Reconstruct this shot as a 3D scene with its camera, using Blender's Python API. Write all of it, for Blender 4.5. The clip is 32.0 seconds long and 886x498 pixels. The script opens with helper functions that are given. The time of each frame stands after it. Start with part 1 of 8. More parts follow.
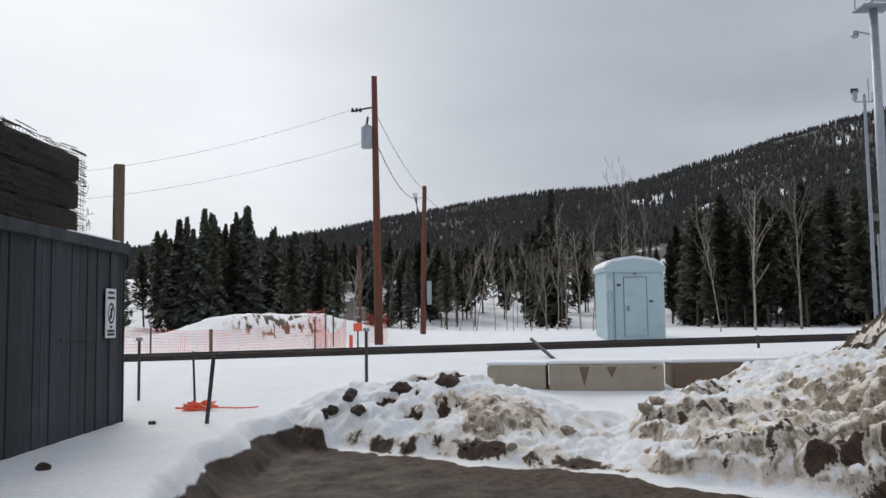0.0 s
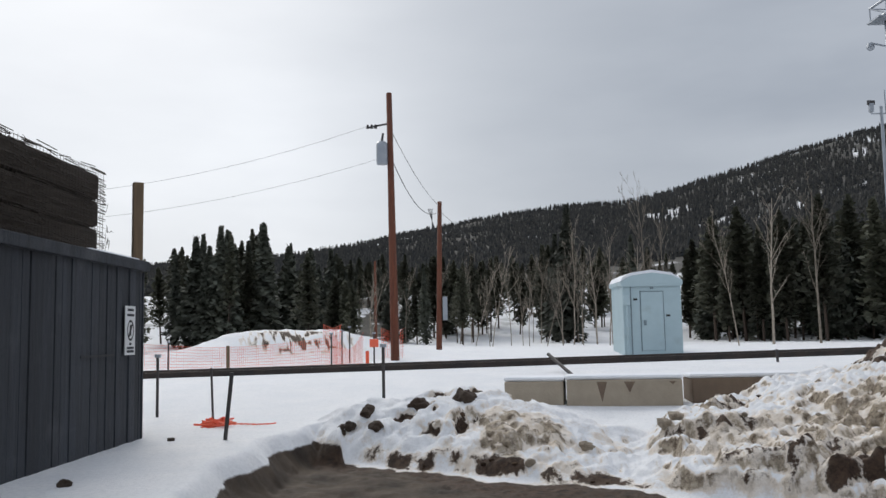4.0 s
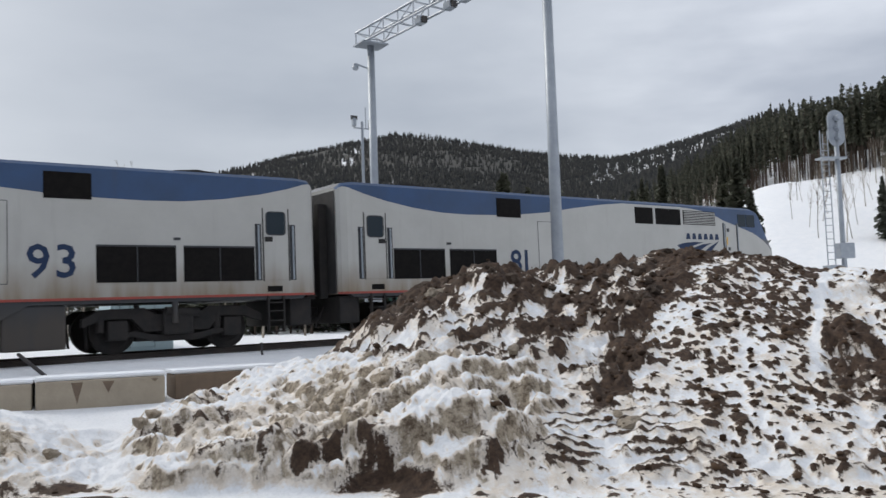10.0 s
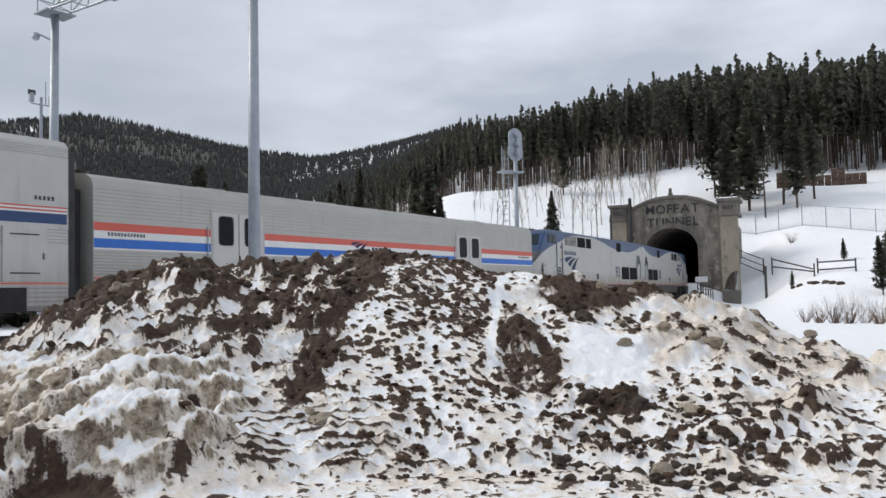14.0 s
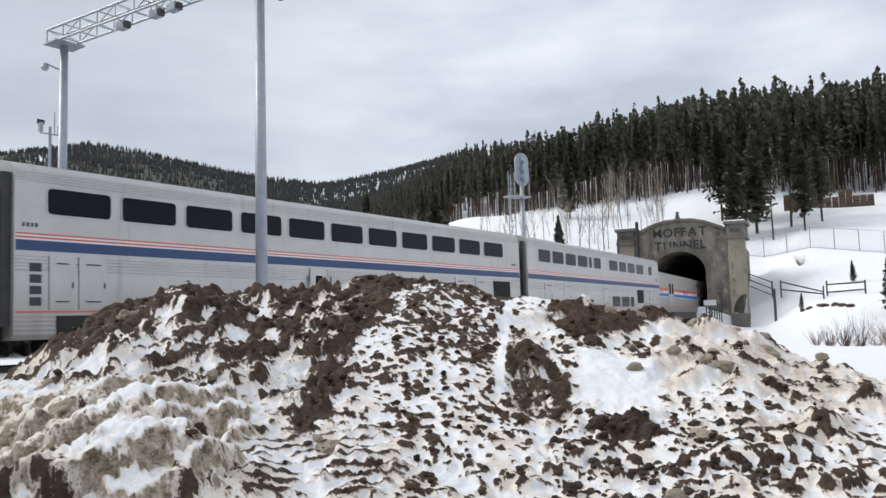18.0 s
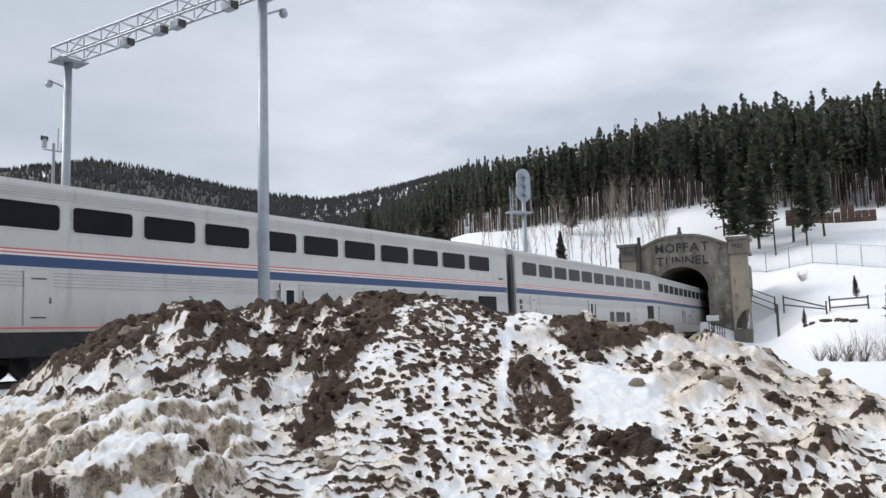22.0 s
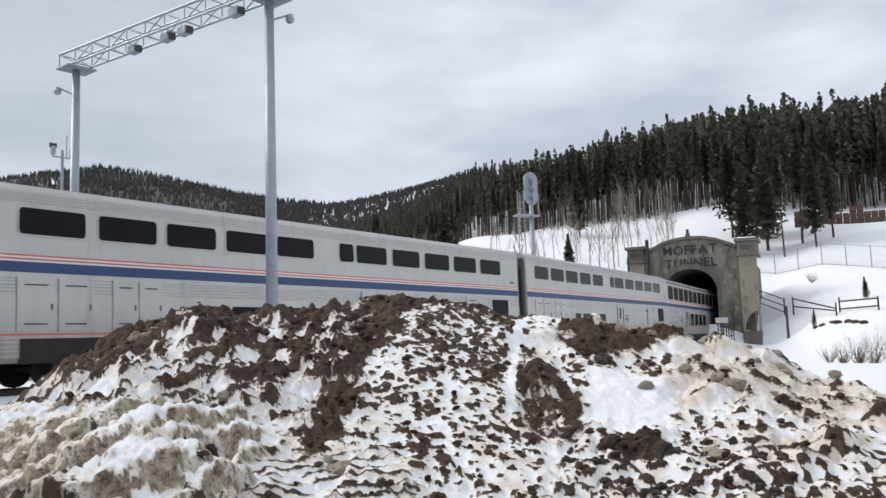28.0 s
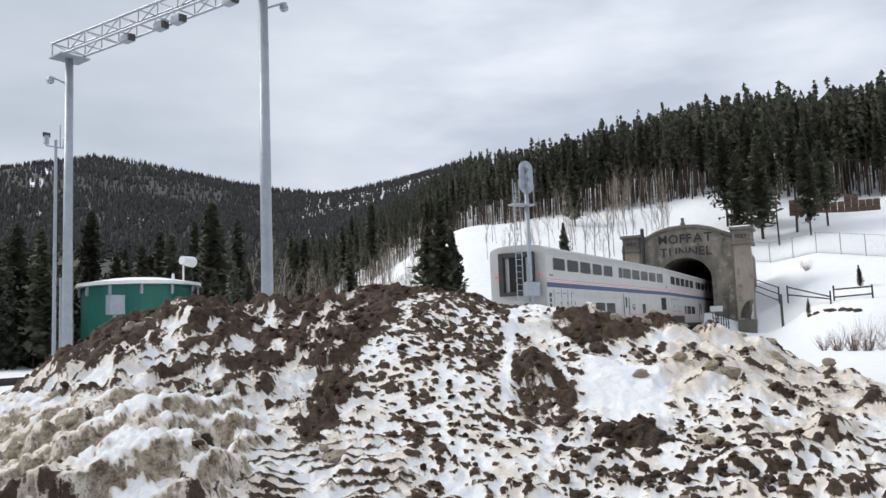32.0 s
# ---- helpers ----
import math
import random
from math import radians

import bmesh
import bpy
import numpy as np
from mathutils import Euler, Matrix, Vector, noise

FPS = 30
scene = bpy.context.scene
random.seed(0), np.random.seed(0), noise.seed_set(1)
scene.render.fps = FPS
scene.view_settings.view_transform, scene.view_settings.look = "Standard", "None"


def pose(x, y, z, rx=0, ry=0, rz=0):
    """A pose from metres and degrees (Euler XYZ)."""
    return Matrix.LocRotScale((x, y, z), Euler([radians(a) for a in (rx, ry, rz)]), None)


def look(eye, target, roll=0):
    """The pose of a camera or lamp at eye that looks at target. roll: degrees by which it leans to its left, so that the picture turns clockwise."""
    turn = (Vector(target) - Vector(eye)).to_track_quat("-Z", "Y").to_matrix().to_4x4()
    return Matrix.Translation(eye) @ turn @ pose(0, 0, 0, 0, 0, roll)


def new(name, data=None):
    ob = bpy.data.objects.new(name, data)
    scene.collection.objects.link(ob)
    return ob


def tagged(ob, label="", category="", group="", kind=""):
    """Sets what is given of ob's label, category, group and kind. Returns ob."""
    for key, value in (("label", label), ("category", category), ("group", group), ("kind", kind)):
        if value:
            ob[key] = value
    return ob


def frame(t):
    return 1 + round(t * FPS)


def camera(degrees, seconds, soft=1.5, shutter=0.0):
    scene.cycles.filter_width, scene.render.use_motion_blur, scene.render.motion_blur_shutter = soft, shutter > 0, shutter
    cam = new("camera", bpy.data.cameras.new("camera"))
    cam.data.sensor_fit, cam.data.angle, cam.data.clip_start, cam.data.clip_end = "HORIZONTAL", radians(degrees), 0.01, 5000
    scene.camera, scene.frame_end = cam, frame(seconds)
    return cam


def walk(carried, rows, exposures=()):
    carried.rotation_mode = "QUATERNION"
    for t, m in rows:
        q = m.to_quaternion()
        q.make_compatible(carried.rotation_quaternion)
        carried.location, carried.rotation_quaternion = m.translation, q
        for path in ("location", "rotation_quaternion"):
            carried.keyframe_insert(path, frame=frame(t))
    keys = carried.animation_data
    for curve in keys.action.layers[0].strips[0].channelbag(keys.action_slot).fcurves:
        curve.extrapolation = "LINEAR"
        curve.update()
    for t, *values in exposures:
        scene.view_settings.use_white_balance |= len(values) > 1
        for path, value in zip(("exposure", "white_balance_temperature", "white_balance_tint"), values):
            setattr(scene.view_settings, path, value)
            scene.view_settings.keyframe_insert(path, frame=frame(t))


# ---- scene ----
cam = camera(54.49, 32.0, soft=1.5, shutter=0.12)
EYE = Vector((0.0, 0.0, 1.6))
# seconds, eye x, y, turn to the left, tilt up, roll: a person stands in one place and pans
ROWS = [
    (0.0, -0.168, -0.038, -0.35, 4.53, -0.85),
    (0.5, -0.172, -0.046, -0.13, 4.88, -0.92),
    (1.0, -0.179, -0.045, 0.09, 5.05, -0.90),
    (1.5, -0.179, -0.035, 0.30, 5.06, -0.83),
    (2.0, -0.170, -0.047, 0.53, 5.11, -1.02),
    (2.5, -0.173, -0.039, 0.64, 5.24, -1.12),
    (3.0, -0.177, -0.040, 0.69, 5.42, -1.09),
    (3.5, -0.180, -0.054, 0.62, 5.56, -1.14),
    (5.5, -0.207, -0.052, 0.85, 5.58, -1.01),
    (6.0, -0.199, -0.049, 0.89, 5.41, -0.86),
    (6.5, -0.204, -0.051, 0.88, 5.33, -0.82),
    (7.0, -0.205, -0.052, 0.92, 5.31, -0.69),
    (7.5, -0.197, -0.046, 0.80, 5.30, -0.65),
    (8.0, -0.185, -0.042, 0.10, 5.23, -0.52),
    (8.5, -0.108, -0.058, -4.10, 4.80, -0.88),
    (9.0, -0.044, -0.030, -13.74, 4.17, -1.21),
    (9.5, -0.021, -0.044, -24.00, 4.05, -1.29),
    (10.0, 0.017, -0.008, -31.84, 4.37, -1.88),
    (10.5, -0.008, -0.005, -37.32, 3.98, -1.67),
    (11.0, -0.017, 0.003, -41.94, 3.61, -1.44),
    (11.5, -0.017, 0.004, -45.43, 3.15, -1.41),
    (12.0, -0.011, 0.012, -46.80, 3.05, -1.44),
    (12.5, -0.003, 0.015, -47.31, 2.93, -1.20),
    (13.0, 0.000, 0.015, -48.13, 2.83, -1.20),
    (13.5, -0.011, 0.013, -49.31, 3.12, -0.70),
    (14.0, -0.013, -0.013, -51.88, 3.69, -1.14),
    (14.5, -0.003, -0.007, -52.91, 3.52, -1.75),
    (16.5, 0.006, -0.006, -52.61, 3.13, -1.95),
    (17.0, -0.002, -0.002, -52.44, 3.35, -2.01),
    (17.5, 0.005, 0.001, -52.03, 3.80, -1.79),
    (18.0, 0.013, 0.013, -51.45, 5.39, -1.57),
    (18.5, 0.007, -0.003, -51.18, 6.48, -1.83),
    (19.0, 0.008, -0.006, -51.28, 6.59, -1.73),
    (19.5, 0.001, -0.005, -51.33, 6.63, -1.78),
    (20.0, 0.003, 0.009, -50.79, 6.12, -1.57),
    (20.5, 0.002, -0.000, -50.70, 6.27, -1.32),
    (21.0, -0.002, -0.004, -50.97, 5.99, -1.51),
    (21.5, -0.004, -0.001, -51.16, 6.24, -1.48),
    (22.0, -0.005, -0.006, -51.34, 6.43, -1.62),
    (22.5, -0.012, -0.005, -51.55, 6.43, -1.72),
    (23.0, -0.000, 0.002, -51.54, 6.52, -1.83),
    (23.5, -0.008, -0.000, -51.43, 6.58, -1.90),
    (24.0, -0.008, -0.005, -51.22, 6.56, -2.01),
    (24.5, -0.010, -0.008, -51.07, 6.51, -1.97),
    (25.0, -0.003, -0.001, -51.11, 6.53, -2.05),
    (25.5, 0.004, -0.002, -51.17, 6.55, -2.10),
    (27.5, 0.004, 0.003, -50.99, 6.67, -2.08),
    (28.0, -0.000, -0.004, -50.83, 6.70, -1.95),
    (28.5, -0.001, -0.001, -50.71, 6.61, -1.89),
    (29.0, 0.004, -0.006, -50.57, 6.51, -1.90),
    (29.5, 0.006, -0.000, -50.48, 6.45, -1.91),
    (30.0, 0.021, 0.006, -50.57, 6.20, -1.96),
    (30.5, 0.011, -0.006, -50.70, 6.06, -2.03),
    (31.0, 0.017, 0.005, -50.75, 6.08, -2.03),
    (31.5, 0.014, -0.002, -50.84, 6.08, -2.19),
    (32.0, 0.009, -0.003, -51.11, 5.97, -2.10),
]


def facing(x, y, yaw, pitch, roll):
    a, b, eye = radians(yaw), radians(pitch), EYE + Vector((x, y, 0))
    ahead = Vector((-math.sin(a) * math.cos(b), math.cos(a) * math.cos(b), math.sin(b)))
    return look(eye, eye + 10 * ahead, roll)


walk(cam, [(t, facing(*row)) for t, *row in ROWS], ((0, -0.08), (6.0, -0.08), (8.0, -0.02), (8.5, 0.06), (9.0, 0.03), (10.5, 0.22), (12, 0.33), (14, 0.22), (17, 0.38), (28, 0.36), (32, 0.38)))

# ---- light: an overcast sky, brighter towards the sun behind the clouds ----
SUN_AZ, SUN_EL = radians(24.0), radians(38.0)
world = bpy.data.worlds.new("overcast")
scene.world = world
world.use_nodes = True


def sky_world():
    nt = world.node_tree
    nt.nodes.clear()
    out, bg = nt.nodes.new("ShaderNodeOutputWorld"), nt.nodes.new("ShaderNodeBackground")
    sky = nt.nodes.new("ShaderNodeTexSky")
    sky.sky_type, sky.sun_disc = "NISHITA", False
    sky.sun_elevation, sky.sun_rotation = SUN_EL, -SUN_AZ
    sky.air_density, sky.dust_density = 1.0, 3.0
    tc, mp = nt.nodes.new("ShaderNodeTexCoord"), nt.nodes.new("ShaderNodeMapping")
    mp.inputs["Scale"].default_value = (1.0, 1.0, 3.2)
    big, fine = nt.nodes.new("ShaderNodeTexNoise"), nt.nodes.new("ShaderNodeTexNoise")
    big.inputs["Scale"].default_value, big.inputs["Detail"].default_value = 1.7, 5
    big.inputs["Roughness"].default_value = 0.5
    fine.inputs["Scale"].default_value, fine.inputs["Detail"].default_value = 5.0, 6
    mix = nt.nodes.new("ShaderNodeMix")
    mix.data_type = "FLOAT"
    mix.inputs[0].default_value = 0.34
    ramp = nt.nodes.new("ShaderNodeValToRGB")
    e = ramp.color_ramp.elements
    e[0].position, e[0].color = 0.36, (0.43, 0.47, 0.548, 1)
    e[1].position, e[1].color = 0.66, (0.86, 0.90, 0.97, 1)
    # the glow of the hidden sun, a wide soft patch
    dot = nt.nodes.new("ShaderNodeVectorMath")
    dot.operation = "DOT_PRODUCT"
    ce = math.cos(SUN_EL)
    dot.inputs[1].default_value = (-math.sin(SUN_AZ) * ce, math.cos(SUN_AZ) * ce, math.sin(SUN_EL))
    glow = nt.nodes.new("ShaderNodeMapRange")
    glow.interpolation_type = "SMOOTHSTEP"
    glow.inputs["From Min"].default_value, glow.inputs["From Max"].default_value = 0.55, 1.0
    glow.inputs["To Min"].default_value, glow.inputs["To Max"].default_value = 0.0, 0.75
    lift = nt.nodes.new("ShaderNodeMix")
    lift.data_type = "RGBA"
    lift.inputs[7].default_value = (0.90, 0.95, 1.01, 1)
    # a darker bank of cloud over the mountain
    dot2 = nt.nodes.new("ShaderNodeVectorMath")
    dot2.operation = "DOT_PRODUCT"
    da, de = radians(-20), radians(15)
    dot2.inputs[1].default_value = (-math.sin(da) * math.cos(de), math.cos(da) * math.cos(de), math.sin(de))
    bank = nt.nodes.new("ShaderNodeMapRange")
    bank.interpolation_type = "SMOOTHSTEP"
    bank.inputs["From Min"].default_value, bank.inputs["From Max"].default_value = 0.84, 1.0
    bank.inputs["To Min"].default_value, bank.inputs["To Max"].default_value = 0.0, 0.62
    grey = nt.nodes.new("ShaderNodeMix")
    grey.data_type = "RGBA"
    grey.inputs[7].default_value = (0.255, 0.295, 0.355, 1)
    blend = nt.nodes.new("ShaderNodeMix")
    blend.data_type = "RGBA"
    blend.inputs[0].default_value = 0.93
    dim = nt.nodes.new("ShaderNodeMix")
    dim.data_type, dim.blend_type = "RGBA", "MULTIPLY"
    dim.inputs[0].default_value, dim.inputs[7].default_value = 1.0, (0.12, 0.12, 0.12, 1)
    ln = nt.links.new
    ln(tc.outputs["Generated"], mp.inputs[0]), ln(mp.outputs[0], big.inputs["Vector"]), ln(mp.outputs[0], fine.inputs["Vector"])
    ln(big.outputs[0], mix.inputs[2]), ln(fine.outputs[0], mix.inputs[3]), ln(mix.outputs[0], ramp.inputs[0])
    ln(tc.outputs["Generated"], dot.inputs[0]), ln(dot.outputs["Value"], glow.inputs[0])
    ln(glow.outputs[0], lift.inputs[0]), ln(ramp.outputs[0], lift.inputs[6])
    ln(sky.outputs[0], dim.inputs[6]), ln(dim.outputs[2], blend.inputs[6]), ln(tc.outputs["Generated"], dot2.inputs[0]), ln(dot2.outputs["Value"], bank.inputs[0])
    ln(bank.outputs[0], grey.inputs[0]), ln(lift.outputs[2], grey.inputs[6]), ln(grey.outputs[2], blend.inputs[7])
    ln(blend.outputs[2], bg.inputs[0]), ln(bg.outputs[0], out.inputs[0])
    bg.inputs[1].default_value = 1.0


sky_world()
sun = new("sun", bpy.data.lights.new("sun", "SUN"))
sun.data.energy, sun.data.angle, sun.data.color = 1.4, radians(25), (1.0, 0.95, 0.87)
sun.matrix_world = look((-math.sin(SUN_AZ) * 50, math.cos(SUN_AZ) * 50, 50 * math.tan(SUN_EL)), (0, 0, 0))
scene.view_settings.exposure = 0.0


# ---- materials ----
def mat(name, color, rough=0.7, metal=0.0, second=None, scale=3.0, amount=0.5, bump=0.0, bump_scale=20.0, random_tint=0.0, stretch=(1, 1, 1), spec=0.5, thresholds=(0.35, 0.65), dirt=None, dirt_scale=1.0, dirt_at=(0.5, 0.75)):
    """A surface of one paint or stuff, with a second tone in patches, dirt in larger patches, and fine relief."""
    m = bpy.data.materials.new(name)
    m.use_nodes = True
    nt = m.node_tree
    b = nt.nodes["Principled BSDF"]
    ln = nt.links.new
    b.inputs["Roughness"].default_value, b.inputs["Metallic"].default_value = rough, metal
    b.inputs["Specular IOR Level"].default_value = spec
    b.inputs["Base Color"].default_value = (*color, 1)
    tc, mp = nt.nodes.new("ShaderNodeTexCoord"), nt.nodes.new("ShaderNodeMapping")
    mp.inputs["Scale"].default_value = stretch
    ln(tc.outputs["Object"], mp.inputs[0])
    last = None
    if second:
        n = nt.nodes.new("ShaderNodeTexNoise")
        n.inputs["Scale"].default_value, n.inputs["Detail"].default_value, n.inputs["Roughness"].default_value = scale, 8, 0.65
        ln(mp.outputs[0], n.inputs["Vector"])
        r = nt.nodes.new("ShaderNodeMapRange")
        r.inputs["From Min"].default_value, r.inputs["From Max"].default_value = thresholds
        r.inputs["To Max"].default_value = amount
        ln(n.outputs[0], r.inputs[0])
        x = nt.nodes.new("ShaderNodeMix")
        x.data_type = "RGBA"
        x.inputs[6].default_value, x.inputs[7].default_value = (*color, 1), (*second, 1)
        ln(r.outputs[0], x.inputs[0])
        last = x.outputs[2]
    if dirt:
        n = nt.nodes.new("ShaderNodeTexNoise")
        n.inputs["Scale"].default_value, n.inputs["Detail"].default_value = dirt_scale, 6
        ln(tc.outputs["Object"], n.inputs["Vector"])
        r = nt.nodes.new("ShaderNodeMapRange")
        r.inputs["From Min"].default_value, r.inputs["From Max"].default_value = dirt_at
        ln(n.outputs[0], r.inputs[0])
        x = nt.nodes.new("ShaderNodeMix")
        x.data_type = "RGBA"
        x.inputs[6].default_value, x.inputs[7].default_value = (*color, 1), (*dirt, 1)
        if last:
            ln(last, x.inputs[6])
        ln(r.outputs[0], x.inputs[0])
        last = x.outputs[2]
    if random_tint:
        o = nt.nodes.new("ShaderNodeObjectInfo")
        h = nt.nodes.new("ShaderNodeHueSaturation")
        r = nt.nodes.new("ShaderNodeMapRange")
        r.inputs["To Min"].default_value, r.inputs["To Max"].default_value = 1 - random_tint, 1 + random_tint
        ln(o.outputs["Random"], r.inputs[0]), ln(r.outputs[0], h.inputs["Value"])
        h.inputs["Color"].default_value = (*color, 1)
        if last:
            ln(last, h.inputs["Color"])
        last = h.outputs[0]
    if last:
        ln(last, b.inputs["Base Color"])
    if bump:
        n = nt.nodes.new("ShaderNodeTexNoise")
        n.inputs["Scale"].default_value, n.inputs["Detail"].default_value = bump_scale, 6
        ln(mp.outputs[0], n.inputs["Vector"])
        bp = nt.nodes.new("ShaderNodeBump")
        bp.inputs["Strength"].default_value, bp.inputs["Distance"].default_value = min(1, bump), 0.02
        ln(n.outputs[0], bp.inputs["Height"]), ln(bp.outputs[0], b.inputs["Normal"])
    return m


M = {}
M["galv"] = mat("galvanised_steel", (0.33, 0.36, 0.40), 0.45, 0.35, (0.26, 0.29, 0.33), 4, 0.8, 0.1, 40)
M["steel_dark"] = mat("dark_steel", (0.045, 0.045, 0.05), 0.6, 0.4, (0.09, 0.075, 0.065), 6, 0.6, 0.15, 30)
M["rail"] = mat("rail_steel", (0.03, 0.027, 0.026), 0.6, 0.3, (0.07, 0.05, 0.04), 3, 0.7)
M["rail_top"] = mat("worn_rail_head", (0.35, 0.35, 0.36), 0.35, 0.9)
M["concrete"] = mat("old_concrete", (0.215, 0.195, 0.165), 0.9, 0, (0.075, 0.066, 0.056), 0.9, 0.9, 0.5, 9, stretch=(1, 1, 0.30), thresholds=(0.42, 0.64), dirt=(0.31, 0.285, 0.24), dirt_scale=1.6, dirt_at=(0.54, 0.76))
M["concrete_pale"] = mat("pale_rendered_concrete", (0.30, 0.265, 0.21), 0.9, 0, (0.19, 0.165, 0.13), 1.1, 0.8, 0.4, 9, stretch=(1, 1, 0.4), dirt=(0.12, 0.105, 0.085), dirt_scale=1.3, dirt_at=(0.58, 0.74))
M["concrete_dark"] = mat("stained_concrete", (0.17, 0.155, 0.135), 0.9, 0, (0.08, 0.073, 0.065), 0.8, 0.9, 0.4, 9, stretch=(1, 1, 0.4))
M["barrier"] = mat("cast_concrete_block", (0.36, 0.31, 0.24), 0.9, 0, (0.27, 0.23, 0.18), 3, 0.7, 0.3, 25)
M["barrier_brown"] = mat("wet_stained_concrete_block", (0.16, 0.115, 0.08), 0.85, 0, (0.10, 0.075, 0.055), 3, 0.7, 0.3, 25)
M["wet_stain"] = mat("wet_stain", (0.11, 0.075, 0.05), 0.6, 0, (0.18, 0.13, 0.09), 8, 0.7)
M["rust_pole"] = mat("treated_pole_wood", (0.17, 0.055, 0.028), 0.85, 0, (0.075, 0.03, 0.02), 5, 0.8, 0.5, 30, stretch=(6, 6, 0.3))
M["post_wood"] = mat("weathered_post_wood", (0.21, 0.145, 0.085), 0.85, 0, (0.09, 0.065, 0.045), 5, 0.8, 0.4, 30, stretch=(8, 8, 0.4))
M["fence"] = mat("grey_stained_boards", (0.040, 0.046, 0.058), 0.8, 0, (0.021, 0.023, 0.028), 4, 0.9, 0.5, 24, 0.25, stretch=(7, 7, 0.35), dirt=(0.075, 0.08, 0.09), dirt_scale=2.2, dirt_at=(0.58, 0.8))
M["mesh_dark"] = mat("dark_bundled_sticks", (0.030, 0.023, 0.018), 0.9, 0, (0.065, 0.052, 0.04), 7, 0.8, 0.7, 30, stretch=(1, 1, 3))
M["wire"] = mat("rusty_wire", (0.05, 0.038, 0.03), 0.85, 0.0)
M["cable"] = mat("dark_cable", (0.05, 0.05, 0.055), 0.6)
M["shed"] = mat("pale_blue_painted_steel", (0.41, 0.53, 0.57), 0.5, 0, (0.34, 0.45, 0.49), 2.5, 0.5, 0.06, 15, dirt=(0.30, 0.36, 0.37), dirt_scale=1.5, dirt_at=(0.6, 0.85))
M["shed_line"] = mat("dark_seam", (0.17, 0.22, 0.25), 0.6)
M["snow_cap"] = mat("snow_cap", (0.84, 0.86, 0.90), 0.75, 0, (0.76, 0.79, 0.84), 3, 0.5, 0.4, 8)
M["dark_clod"] = mat("frozen_dirt", (0.042, 0.028, 0.02), 0.95, 0, (0.09, 0.065, 0.047), 6, 0.7, 0.8, 18, 0.3)
M["ice_clod"] = mat("dirty_ice", (0.42, 0.36, 0.28), 0.7, 0, (0.20, 0.155, 0.11), 5, 0.85, 0.8, 14, 0.2)
M["orange"] = mat("orange_plastic", (0.85, 0.12, 0.05), 0.6, 0, (0.75, 0.17, 0.10), 5, 0.6)
M["sign_white"] = mat("sign_white", (0.74, 0.75, 0.76), 0.5, 0, (0.62, 0.63, 0.64), 6, 0.4)
M["black"] = mat("black_paint", (0.02, 0.02, 0.022), 0.6)
M["white"] = mat("white_paint", (0.72, 0.72, 0.72), 0.5, 0, (0.6, 0.6, 0.6), 5, 0.5)
M["green_tank"] = mat("green_painted_panels", (0.006, 0.12, 0.095), 0.5, 0, (0.004, 0.075, 0.062), 1.2, 0.7, 0.08, 10, stretch=(1, 1, 0.3))
M["needles"] = mat("spruce_needles", (0.076, 0.085, 0.070), 0.8, 0, (0.114, 0.118, 0.088), 0.7, 0.7, random_tint=0.35, spec=0.2)
M["pine_needles"] = mat("lodgepole_needles", (0.078, 0.084, 0.062), 0.8, 0, (0.118, 0.115, 0.080), 0.6, 0.7, random_tint=0.35, spec=0.2)
M["bark"] = mat("dark_bark", (0.06, 0.045, 0.036), 0.95, 0, (0.11, 0.085, 0.07), 4, 0.7, random_tint=0.2, spec=0.1)
M["aspen"] = mat("aspen_bark", (0.34, 0.30, 0.25), 0.9, 0, (0.14, 0.115, 0.09), 3, 0.8, random_tint=0.25, spec=0.1)
M["twig"] = mat("bare_twigs", (0.17, 0.12, 0.09), 0.95, 0, (0.10, 0.075, 0.06), 3, 0.7, random_tint=0.2, spec=0.1)


# ---- mesh helpers ----
def link_mesh(name, verts, faces, material, parent=None, label="", smooth=False):
    me = bpy.data.meshes.new(name)
    me.from_pydata(verts, [], faces)
    me.update()
    return link_data(name, me, material, parent, label, smooth)


def link_data(name, me, material, parent=None, label="", smooth=False):
    if material is not None and not me.materials:
        me.materials.append(material)
    if smooth:
        me.polygons.foreach_set("use_smooth", np.ones(len(me.polygons), bool))
    ob = new(name, me)
    if parent is not None:
        ob.parent = parent
    if label:
        ob["label"] = label
    return ob


def part(name, bm, material, parent=None, label="", smooth=False):
    me = bpy.data.meshes.new(name)
    bm.normal_update()
    bm.to_mesh(me)
    bm.free()
    return link_data(name, me, material, parent, label, smooth)


def thing(name, m, label, category, group="", kind=""):
    ob = new(name)
    ob.empty_display_size = 0.2
    ob.matrix_world = m
    return tagged(ob, label, category, group, kind)


def box(bm, x0, x1, y0, y1, z0, z1, bevel=0.0, m=None):
    r = bmesh.ops.create_cube(bm, size=1.0)
    t = Matrix.Translation(((x0 + x1) / 2, (y0 + y1) / 2, (z0 + z1) / 2)) @ Matrix.Diagonal((x1 - x0, y1 - y0, z1 - z0, 1))
    bmesh.ops.transform(bm, matrix=(m @ t) if m else t, verts=r["verts"])
    if bevel > 0:
        es = list({e for v in r["verts"] for e in v.link_edges})
        bmesh.ops.bevel(bm, geom=es, offset=bevel, segments=2, affect="EDGES", profile=0.6)
    return bm


def boxed(x0, x1, y0, y1, z0, z1, bevel=0.0, m=None):
    return box(bmesh.new(), x0, x1, y0, y1, z0, z1, bevel, m)


